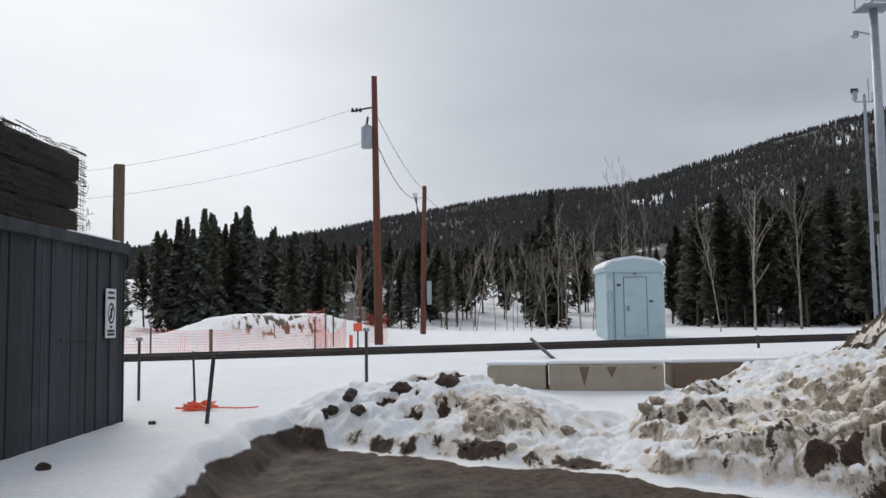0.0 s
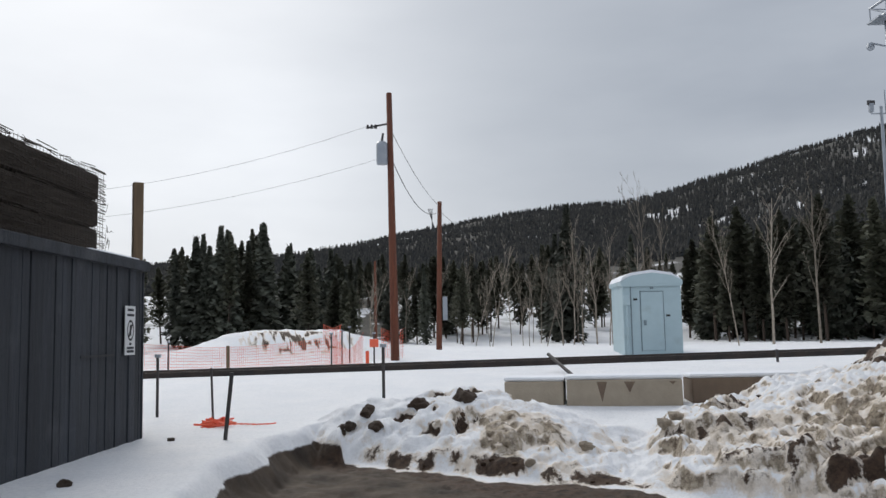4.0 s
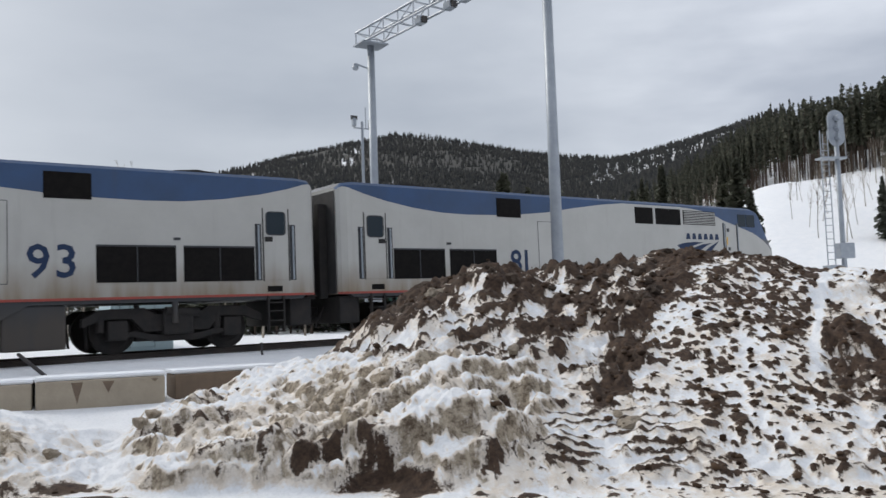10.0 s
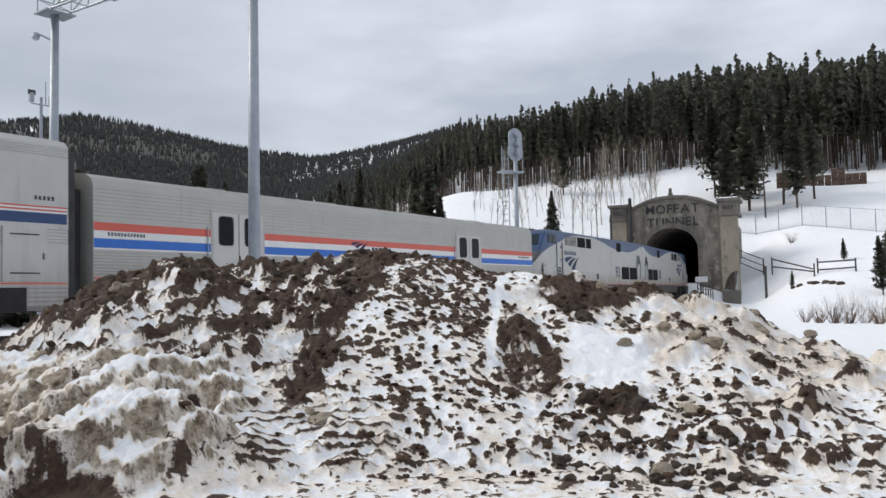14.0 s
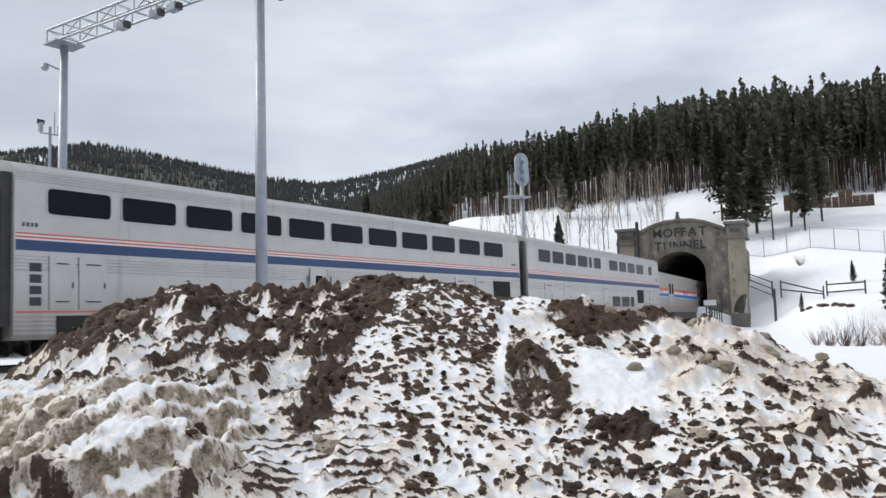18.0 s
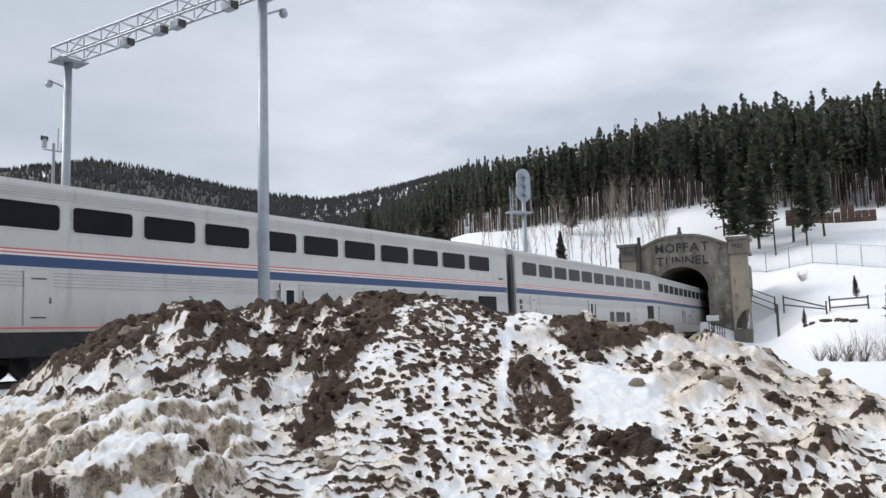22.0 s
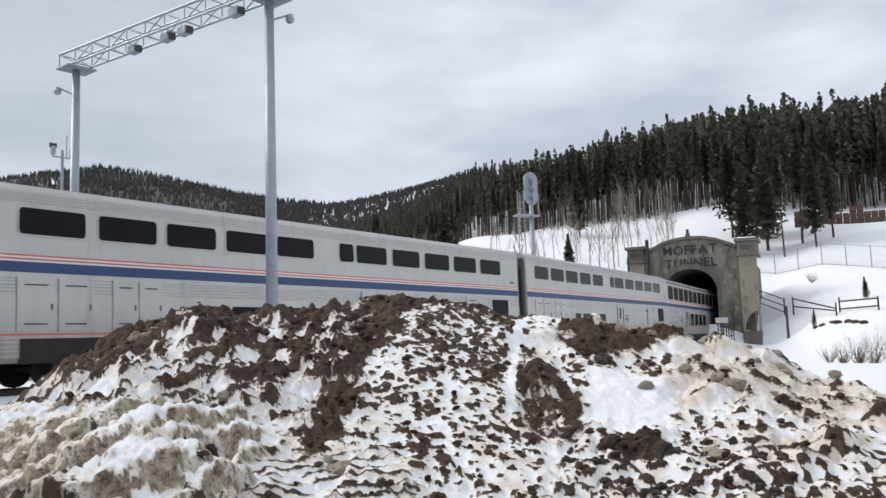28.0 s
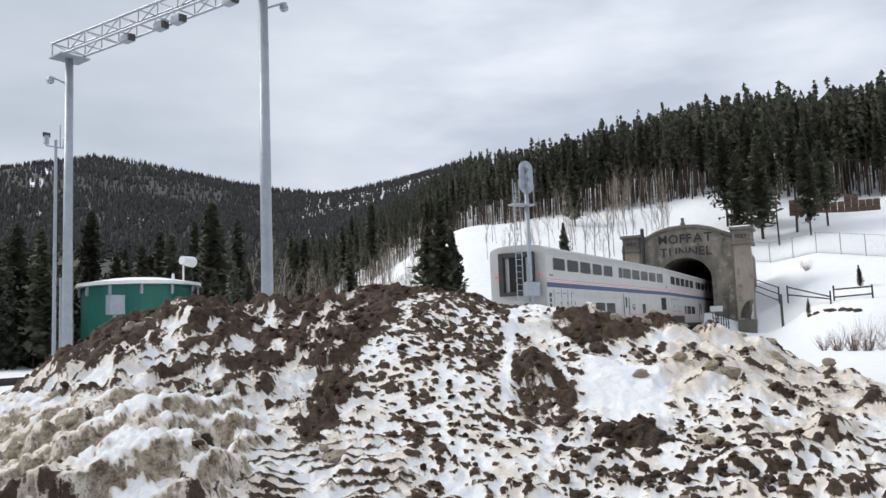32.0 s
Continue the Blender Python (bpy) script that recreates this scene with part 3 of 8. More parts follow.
    grime = blocks * smooth(-13, -17, az) * smooth(-31, -26, az)
    dirt = np.maximum(dirt, grime * soft(-0.18 + 3.4 * gn) * smooth(0.42, 0.12, u + 0.5 * warp))
    dirt = np.maximum(dirt, (1 - big) * soft(0.06 + 3.2 * gn) * smooth(0.24, 0.03, u + 0.5 * warp) * smooth(9, 5, az))
    dirt = np.maximum(dirt, tread * soft(-0.16 + 0.42 * rib + 1.6 * gn))
    dirt = np.maximum(dirt, np.maximum(holes, np.maximum(cave, hollow * soft(0.10 + 3.0 * gn))))
    dirt = np.maximum(dirt, icy * soft(-0.30 + 3.4 * gn + 0.25 * lump1)) * inpile
    near = inpile * (1 - rut)
    dirt = np.maximum(dirt, yard * soft(-0.96 + 1.2 * np.maximum(lump3, lump2) + 1.6 * speck + 0.22 * wheel))
    dirt = dirt * (1 - rut)
    stain = soft(-0.02 + 2.4 * gn) * 0.66 * (0.25 + 0.75 * np.clip(streaky + lane + field + tread, 0, 1)) * big
    tan = near * np.maximum(np.maximum(stain, broken * soft(-0.36 + 0.80 * face + 2.0 * gn)), icy * soft(0.12 + 2.6 * gn))
    tan = np.maximum(tan, near * grime * soft(-0.14 + 2.8 * gn + 1.2 * (n - 0.5)) * smooth(0.9, 0.5, u))
    tan = np.maximum(tan, near * (1 - big) * soft(-0.24 + 3.0 * (n - 0.5) + 2.6 * gn) * smooth(0.95, 0.5, u) * smooth(6, -2, az))
    tan = np.maximum(tan, 0.66 * yard * soft(0.0 + 2.4 * gn + 0.2 * wheel))
    mud = smooth(0.25, 0.6, lot) * inside * (1 - inpile)
    mud = mud * (1 - smooth(-29, -34, az + 8 * warp) * (1 - smooth(0.56, 0.64, 0.5 * n + 0.25 * n3 + 0.25 * n6)))
    mud = mud * (1 - yard * (1 - smooth(0.55, 0.62, 0.5 * n3 + 0.5 * n6)))
    z = z + lot * inside * (1 - yard) * (0.10 * (fbm(x * 1.8, y * 1.8, 81, 5, 0.6) - 0.5) + 0.05 * (fbm(x * 9, y * 9, 82, 4, 0.6) - 0.5))
    toe_soil = lot * inside * smooth(-1.5, -0.3, r - toe + 0.8 * (n - 0.5)) * (1 - smooth(9, 12, az)) * (1 - yard) * smooth(0.34, 0.50, n + 0.25 * smooth(-0.6, 0, r - toe))
    dirt = np.maximum(dirt, np.maximum(toe_soil, lot * inside * (1 - yard) * smooth(-21, -24, az)))
    # frozen ground thrown out on the mounds across the track
    md = np.exp(-(((x + 5.2) / 2.2) ** 2 + ((y - 27.8) / 1.3) ** 2)) * smooth(0.42, 0.62, n6)
    dirt = np.maximum(dirt, 0.9 * md)
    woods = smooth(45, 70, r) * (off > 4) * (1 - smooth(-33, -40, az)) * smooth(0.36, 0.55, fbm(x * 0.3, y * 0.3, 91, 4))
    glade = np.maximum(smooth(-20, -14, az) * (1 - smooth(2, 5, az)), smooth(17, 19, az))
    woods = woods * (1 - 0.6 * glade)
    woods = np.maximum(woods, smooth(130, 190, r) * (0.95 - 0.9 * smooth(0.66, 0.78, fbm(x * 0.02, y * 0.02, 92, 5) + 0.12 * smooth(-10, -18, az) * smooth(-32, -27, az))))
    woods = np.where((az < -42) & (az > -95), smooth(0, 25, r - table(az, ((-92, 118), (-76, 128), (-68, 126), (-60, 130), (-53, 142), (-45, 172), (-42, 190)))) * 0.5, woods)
    steep_tan = np.clip(broken + 0.5 * low + 0.5 * blocks, 0, 1) * inpile * (1 - rut)
    return z, dirt, mud, tan, woods, steep_tan


def ground_z(x, y):
    return float(ground_parts(np.array([x]), np.array([y]))[0][0])


def ground_material():
    m = bpy.data.materials.new("snow_and_dirt")
    m.use_nodes = True
    nt = m.node_tree
    ln, b = nt.links.new, nt.nodes["Principled BSDF"]
    tc = nt.nodes.new("ShaderNodeTexCoord")

    def noise_at(scale, detail=6, rough=0.6):
        n = nt.nodes.new("ShaderNodeTexNoise")
        n.inputs["Scale"].default_value, n.inputs["Detail"].default_value, n.inputs["Roughness"].default_value = scale, detail, rough
        ln(tc.outputs["Object"], n.inputs["Vector"])
        return n.outputs[0]

    def attr(name):
        a = nt.nodes.new("ShaderNodeAttribute")
        a.attribute_name = name
        return a.outputs["Fac"]

    def two(fac, lo, hi, c0, c1):
        r = nt.nodes.new("ShaderNodeMapRange")
        r.inputs["From Min"].default_value, r.inputs["From Max"].default_value = lo, hi
        ln(fac, r.inputs[0])
        x = nt.nodes.new("ShaderNodeMix")
        x.data_type = "RGBA"
        for k, c in ((6, c0), (7, c1)):
            if isinstance(c, tuple):
                x.inputs[k].default_value = (*c, 1)
            else:
                ln(c, x.inputs[k])
        ln(r.outputs[0], x.inputs[0])
        return x.outputs[2]

    def edged(fac, n, gain):
        """A mask whose edge is frayed by noise."""
        a = nt.nodes.new("ShaderNodeMath")
        a.operation = "MULTIPLY_ADD"
        ln(n, a.inputs[0])
        a.inputs[1].default_value, a.inputs[2].default_value = gain, -gain / 2
        c = nt.nodes.new("ShaderNodeMath")
        c.operation = "ADD"
        ln(fac, c.inputs[0]), ln(a.outputs[0], c.inputs[1])
        return c.outputs[0]

    snow = two(noise_at(1.3), 0.35, 0.7, (0.82, 0.84, 0.87), (0.90, 0.905, 0.92))
    snow = two(noise_at(30, 4), 0.45, 0.8, snow, (0.70, 0.72, 0.75))
    beige = two(noise_at(5, 8, 0.65), 0.35, 0.65, (0.64, 0.555, 0.46), (0.86, 0.805, 0.74))
    ice = two(noise_at(8, 9, 0.78), 0.40, 0.58, (0.10, 0.070, 0.046), (0.44, 0.375, 0.29))
    soil = two(noise_at(12, 8, 0.75), 0.34, 0.66, (0.019, 0.0112, 0.0074), (0.096, 0.060, 0.040))
    wet = two(noise_at(2.2, 7), 0.35, 0.68, (0.030, 0.021, 0.015), (0.105, 0.080, 0.058))
    fine = noise_at(30, 7, 0.75)
    c = two(edged(attr("tan"), fine, 0.7), 0.22, 0.50, snow, beige)
    c = two(edged(attr("tan"), fine, 0.8), 0.60, 0.82, c, ice)
    c = two(edged(attr("dirt"), fine, 0.8), 0.24, 0.46, c, beige)
    c = two(edged(attr("dirt"), fine, 0.75), 0.43, 0.57, c, soil)
    wet = two(edged(attr("dirt"), fine, 0.5), 0.30, 0.70, wet, soil)
    c = two(edged(attr("mud"), fine, 0.5), 0.40, 0.60, c, wet)
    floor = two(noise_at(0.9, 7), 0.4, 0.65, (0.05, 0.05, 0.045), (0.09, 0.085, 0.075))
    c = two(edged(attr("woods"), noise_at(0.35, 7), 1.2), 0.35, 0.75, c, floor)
    ln(c, b.inputs["Base Color"])
    b.inputs["Roughness"].default_value = 0.8
    b.inputs["Specular IOR Level"].default_value = 0.3
    bp = nt.nodes.new("ShaderNodeBump")
    bp.inputs["Strength"].default_value, bp.inputs["Distance"].default_value = 0.65, 0.04
    ln(noise_at(19, 8, 0.75), bp.inputs["Height"]), ln(bp.outputs[0], b.inputs["Normal"])
    return m


def build_ground():
    az = np.radians(np.concatenate([np.arange(-180, -90, 2.0), np.arange(-90, -84, 0.5), np.arange(-84, 30, 0.105), np.arange(30, 40, 0.5), np.arange(40, 180, 2.0)]))
    r = np.concatenate([np.linspace(0.02, 6.15, 40), np.arange(6.2, 17.5, 0.038), np.geomspace(17.5, 130, 150)[1:], np.geomspace(130, 4200, 70)[1:]])
    A, R = np.meshgrid(az, r, indexing="ij")
    X, Y = -np.sin(A) * R, np.cos(A) * R
    z, dirt, mud, tan, woods, steep_tan = ground_parts(X.ravel(), Y.ravel())
    na, nr = A.shape
    co = np.stack([X.ravel(), Y.ravel(), z], 1)
    # steep faces of the thrown-up blocks are bare dirty ice
    Z = z.reshape(na, nr)
    # the thaw has rounded every edge
    near = smooth(5.5, 6.5, R) * (1 - smooth(16, 17.5, R)) * ((A > radians(-84)) & (A < radians(29)))
    soft = (np.roll(Z, 1, 0) + np.roll(Z, -1, 0) + 2 * Z) / 4
    Z = Z + (soft - Z) * near
    co[:, 2] = Z.ravel()
    slope = np.hypot(np.gradient(Z, axis=1) / np.gradient(R, axis=1), np.gradient(Z, axis=0) / (R * np.gradient(A, axis=0))).ravel()
    bare = smooth(0.85, 1.65, slope)
    tan = np.clip(tan + 0.75 * steep_tan * bare, 0, 1)
    dirt = np.clip(dirt + 0.2 * steep_tan * smooth(2.4, 3.6, slope), 0, 1)
    i, j = np.meshgrid(np.arange(na), np.arange(nr - 1), indexing="ij")
    k = (i + 1) % na
    quads = np.stack([i * nr + j, k * nr + j, k * nr + j + 1, i * nr + j + 1], -1).reshape(-1, 4)
    # the mouth of the tunnel is open
    mid = co[quads].mean(1)
    near = np.hypot(mid[:, 0] - 78, mid[:, 1] - 35) < 60
    s, off = track_frame(mid[:, 0], mid[:, 1])
    quads = quads[~(near & (np.abs(off) < 3.3) & (s > S_PORTAL + 0.3) & (s < S_PORTAL + 40) & (mid[:, 2] < rail_z(s) + 9.0))]
    me = bpy.data.meshes.new("ground")
    me.vertices.add(len(co)), me.loops.add(quads.size), me.polygons.add(len(quads))
    me.vertices.foreach_set("co", co.ravel())
    me.loops.foreach_set("vertex_index", quads.ravel().astype(np.int32))
    me.polygons.foreach_set("loop_start", np.arange(0, quads.size, 4, dtype=np.int32))
    me.polygons.foreach_set("use_smooth", np.ones(len(quads), bool))
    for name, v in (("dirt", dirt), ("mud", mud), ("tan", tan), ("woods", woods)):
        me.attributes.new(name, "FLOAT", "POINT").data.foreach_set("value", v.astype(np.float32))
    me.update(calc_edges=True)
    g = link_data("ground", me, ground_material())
    tagged(g, "snow-covered ground with muddy lot and ploughed piles of dirty snow", "ground", kind="structure")


build_ground()


# ---- rails ----
def sweep(name, sides, s0, s1, step, material, parent=None):
    """A closed section of (side, up) points swept along the track."""
    verts, faces = [], []
    ss = np.arange(s0, s1 + 0.01, step)
    n = len(sides)
    for k, s in enumerate(ss):
        for side, up in sides:
            verts.append(on_track(s, side, up))
        if k:
            for i in range(n):
                a, b = (k - 1) * n + i, (k - 1) * n + (i + 1) % n
                faces.append((a, b, b + n, a + n))
    faces += [tuple(range(n))[::-1], tuple(range((len(ss) - 1) * n, len(ss) * n))]
    return link_mesh(name, verts, faces, material, parent)


railway = thing("railway_track", Matrix.Identity(4), "dark steel rails standing out of trackside snow", "railway track", kind="structure")
for c in (-0.755, 0.755):
    rail = sweep("rail", [(c - 0.075, -0.17), (c - 0.02, -0.14), (c - 0.02, -0.05), (c - 0.037, -0.04), (c - 0.037, -0.003), (c + 0.037, -0.003), (c + 0.037, -0.04), (c + 0.02, -0.05), (c + 0.02, -0.14), (c + 0.075, -0.17)], -90, 300, 2.0, M["rail"], railway)


# ---- tunnel portal ----
def flat_at(s):
    """The pose of a thing on the track's line: x along it, y to its left, z from the rail."""
    p, h = on_track(s), float(np.interp(s, S_AXIS, H_AXIS))
    return Matrix.Translation(p) @ Matrix.Rotation(h, 4, "Z")


def arch_outline(half, spring, rise, n=16):
    return [(half * math.cos(a), spring + rise * math.sin(a)) for a in np.linspace(0, math.pi, n)]


def letters(text, size, material, parent, m, extrude=0.03, name="letter"):
    """Each character a raised mesh, set on the x axis of m and centred there."""
    made = []
    for ch in text:
        if ch == " ":
            made.append((None, size * 0.45))
            continue
        cu = bpy.data.curves.new("c", "FONT")
        cu.body, cu.size, cu.extrude, cu.offset = ch, size, extrude, size * 0.012
        cu.resolution_u = 2
        ob = bpy.data.objects.new("c", cu)
        scene.collection.objects.link(ob)
        bpy.context.view_layer.update()
        me = bpy.data.meshes.new_from_object(ob.evaluated_get(bpy.context.evaluated_depsgraph_get()))
        xs = [v.co.x for v in me.vertices]
        scene.collection.objects.unlink(ob)
        bpy.data.objects.remove(ob)
        made.append((me, (max(xs) - min(xs), min(xs))))
    gap = size * 0.13
    total = sum((w if me is None else w[0]) + gap for me, w in made) - gap
    x = -total / 2
    for me, w in made:
        if me is None:
            x += w + gap
            continue
        me.transform(Matrix.Translation((x - w[1], 0, 0)))
        x += w[0] + gap
        me.materials.clear()
        ob = link_data(name, me, material, parent)
        ob.matrix_local = m


def build_portal():
    m = flat_at(S_PORTAL)
    p = thing("tunnel_portal", m, "weathered concrete railway tunnel portal with raised lettering over its arch", "tunnel portal", kind="structure")
    half, spring, rise = 2.45, 4.7, 2.1
    arch = arch_outline(half, spring, rise)
    top = [(4.2, 8.45), (3.5, 8.75), (2.35, 9.25), (1.15, 9.55), (-0.2, 9.65), (-1.55, 9.55), (-2.75, 9.25), (-3.9, 8.75), (-4.6, 8.45)]
    # face: a wall with the arch cut through it
    bm = bmesh.new()
    ring = [(half, -1.0)] + arch + [(-half, -1.0)]
    outer = [(4.2, -1.0), (4.2, 4.7)] + [(4.2, 7.0)] + top + [(-4.6, 7.0), (-4.6, 4.7), (-4.6, -1.0)]
    for x in (0.0, 5.0):
        va = [bm.verts.new((x, a, b)) for a, b in ring]
        vb = [bm.verts.new((x, a, b)) for a, b in outer]
        i = j = 0
        while i < len(va) - 1 or j < len(vb) - 1:
            fi, fj = (i + 1) / (len(va) - 1), (j + 1) / (len(vb) - 1)
            if j >= len(vb) - 1 or (i < len(va) - 1 and fi <= fj):
                bm.faces.new((va[i], va[i + 1], vb[j]))
                i += 1
            else:
                bm.faces.new((va[i], vb[j + 1], vb[j]))
                j += 1
    bm.verts.ensure_lookup_table()
    n1, n2 = len(ring), len(outer)
    for base, n in ((0, n1), (n1, n2)):
        for i in range(n - 1):
            a, b = base + i, base + i + 1
            bm.faces.new((bm.verts[a], bm.verts[b], bm.verts[b + n1 + n2], bm.verts[a + n1 + n2]))
    bmesh.ops.recalc_face_normals(bm, faces=bm.faces)
    part("face_wall", bm, M["concrete"], p)
    # rim along the curved top
    bm = bmesh.new()
    up = [(a, b + 0.26) for a, b in top]
    prism(bm, top + up[::-1], "x", -0.3, 5.0)
    part("coping", bm, M["concrete_dark"], p)
    bm = bmesh.new()
    prism(bm, [(a, b + 0.02) for a, b in arch_outline(half + 0.45, spring, rise + 0.45)] + arch_outline(half, spring, rise)[::-1], "x", -0.09, 0.0)
    part("arch_ring", bm, M["concrete_dark"], p)
    part("pilaster", boxed(-0.55, 2.3, 4.1, 5.6, -1.0, 7.6, 0.04), M["concrete_pale"], p)
    # the outer pilaster is pierced by a half arch over its plinth
    arc = [(-5.98 + 1.2 * math.sin(a), 0.75 + 1.75 * math.cos(a)) for a in np.linspace(0, math.pi / 2, 9)]
    bm = bmesh.new()
    prism(bm, [(-4.6, 0.7), (-4.6, 7.6), (-6.1, 7.6), (-6.12, 0.7), (-5.98, 0.7)] + arc, "x", -0.55, 0.35)
    part("pilaster", bm, M["concrete_pale"], p)
    part("plinth", boxed(-0.62, 0.4, -6.16, -4.55, -1.0, 0.7, 0.03), M["concrete_dark"], p)
    part("pilaster", boxed(0.35, 2.3, -5.6, -4.6, -1.0, 7.6, 0.02), M["concrete"], p)
    for c in (4.85, -5.35):
        bm = boxed(-0.75, 2.5, c - 0.9, c + 0.9, 7.6, 7.9, 0.05)
        box(bm, -0.65, 2.4, c - 0.8, c + 0.8, 7.9, 8.95, 0.05)
        box(bm, -0.85, 2.6, c - 1.0, c + 1.0, 8.95, 9.25, 0.06)
        part("pilaster_cap", bm, M["concrete_dark"], p)
        bm = bmesh.new()
        prism(bm, [(-0.6, 9.25), (2.2, 9.25), (2.0, 9.36), (-0.4, 9.36)], "y", c - 0.8, c + 0.8)
        part("cap_snow", bm, M["snow_cap"], p)
    # finial
    bm = boxed(0.3, 0.7, -0.2, 0.2, 9.98, 10.2, 0.03)
    box(bm, 0.35, 0.65, -0.13, 0.13, 10.2, 10.65, 0.05)
    part("finial", bm, M["concrete_dark"], p)
    # wing walls
    for sgn, y in ((1, 5.2), (-1, 5.2)):
        bm = bmesh.new()
        prism(bm, [(2.35, -1), (2.35, 7.4), (3.0, 7.4), (9.0, 7.0), (9.0, -1)], "y", sgn * y - 0.3, sgn * y + 0.3)
        part("wing_wall", bm, M["concrete"], p)
    face = Matrix(((0, 0, -1, -0.02), (-1, 0, 0, 0), (0, 1, 0, 0), (0, 0, 0, 1)))
    letters("MOFFAT", 1.2, M["black"], p, Matrix.Translation((0, -0.2, 8.2)) @ face, 0.06)
    letters("TUNNEL", 1.2, M["black"], p, Matrix.Translation((0, -0.2, 6.95)) @ face, 0.06)
    letters("1922", 0.5, M["black"], p, Matrix.Translation((-0.64, 4.85, 8.2)) @ face, 0.04)
    letters("1927", 0.5, M["black"], p, Matrix.Translation((-0.64, -5.35, 8.2)) @ face, 0.04)
    # bore
    prof = [(half, -0.6)] + arch + [(-half, -0.6)]
    verts, faces = [], []
    for k, s in enumerate(np.arange(S_PORTAL + 0.2, S_PORTAL + 330, 6.0)):
        for a, b in prof:
            verts.append(m.inverted() @ on_track(s, -a * 1.02, b + 0.03))
        if k:
            n = len(prof)
            for i in range(n - 1):
                faces.append(((k - 1) * n + i, (k - 1) * n + i + 1, k * n + i + 1, k * n + i))
            faces.append(((k - 1) * n + n - 1, (k - 1) * n, k * n, k * n + n - 1))
    faces.append(tuple(range(len(verts) - len(prof), len(verts))))
    link_mesh("bore", verts, faces, M["concrete_dark"], p)


build_portal()


# ---- things along the track ----
def polar(az, r):
    return -math.sin(radians(az)) * r, math.cos(radians(az)) * r


def early(az, r):
    """A place by its bearing from where the camera stands before it pans."""
    a = radians(az - 0.54)
    return -0.168 - math.sin(a) * r, -0.038 + math.cos(a) * r


def early_z(az, r, el):
    return 1.6 + r * math.tan(radians(el - 0.355 - 0.0128 * az))


def mast_lamp_cam(parent, side):
    """A small white dome camera on a bracket."""
    arm = part("camera_arm", rodded((0, 0, 0), (-0.34 * side, 0, 0.14), 0.03), M["galv"], parent)
    bm = bmesh.new()
    bmesh.ops.create_uvsphere(bm, u_segments=12, v_segments=8, radius=0.115, matrix=Matrix.Translation((-0.42 * side, 0, 0.02)) @ Matrix.Diagonal((1, 1, 0.8, 1)))
    rod(bm, (-0.42 * side, 0, 0.03), (-0.42 * side, 0, 0.17), 0.125, 0.085, 12)
    dome = part("dome_camera", bm, M["galv"], arm, "small grey dome camera")
    dome.parent = parent
    return arm, dome


def build_gantry():
    (x1, y1), (x2, y2) = (13.75, 26.5), (14.42, 17.5)
    z1, z2 = 11.15, 11.15
    g = thing("sensor_gantry", Matrix.Identity(4), "grey galvanised steel gantry with lattice beam spanning the railway", "gantry")
    for (x, y), top in (((x1, y1), z1), ((x2, y2), z2)):
        zb = ground_z(x, y) - 0.3
        part("mast", rodded((x, y, zb), (x, y, top), 0.165, 0.125, 20), M["galv"], g, smooth=True)
    d = Vector((x2 - x1, y2 - y1, 0)).normalized()
    n = Vector((-d.y, d.x, 0))
    a, b = Vector((x1, y1, z1)) - d * 0.5, Vector((x2, y2, z2)) + d * 0.5
    part("seat_plate", boxed(-0.5, 0.5, -0.4, 0.4, 0, 0.05, m=Matrix.Translation((x1, y1, z1))), M["galv"], g)
    part("seat_plate", boxed(-0.5, 0.5, -0.4, 0.4, 0, 0.05, m=Matrix.Translation((x2, y2, z2))), M["galv"], g)
    for u in (-0.3, 0.3):
        for v in (0.1, 0.56):
            part("chord", rodded(a + n * u + Vector((0, 0, v)), b + n * u + Vector((0, 0, v)), 0.04), M["galv"], g)
    L, k = (b - a).length, 11
    for i in range(k + 1):
        c = a + d * L * i / k
        for u in (-0.3, 0.3):
            part("upright", rodded(c + n * u + Vector((0, 0, 0.1)), c + n * u + Vector((0, 0, 0.56)), 0.022, seg=6), M["galv"], g)
        for v in (0.1, 0.56):
            part("cross_bar", rodded(c - n * 0.3 + Vector((0, 0, v)), c + n * 0.3 + Vector((0, 0, v)), 0.022, seg=6), M["galv"], g)
        if i < k:
            e = a + d * L * (i + 1) / k
            for u in (-0.3, 0.3):
                lo, hi = (0.1, 0.56) if i % 2 else (0.56, 0.1)
                part("diagonal", rodded(c + n * u + Vector((0, 0, lo)), e + n * u + Vector((0, 0, hi)), 0.022, seg=6), M["galv"], g)
    for f in (0.36, 0.52, 0.60, 0.82):
        c = a + d * L * f
        part("sensor_box", boxed(-0.13, 0.13, -0.2, 0.2, -0.04, 0.2, 0.02, m=Matrix.Translation(c + Vector((0, 0, -0.1)))), M["galv"], g, "grey sensor housing under the beam")
        part("sensor_lens", boxed(-0.09, 0.09, -0.3, -0.2, -0.1, 0.1, 0.01, m=Matrix.Translation(c + Vector((0, 0, -0.05)))), M["steel_dark"], g)
    right = Vector((math.cos(radians(-27)), math.sin(radians(-27)), 0))
    for (x, y), z, side in (((x1, y1), 10.35, 1), ((x2, y2), 10.6, -1)):
        m = Matrix.Translation((x, y, z)) @ Matrix.Rotation(radians(-30), 4, "Z") @ Matrix.Translation((-0.14 * side, 0, 0))
        for o in mast_lamp_cam(g, side):
            o.matrix_local = m


build_gantry()


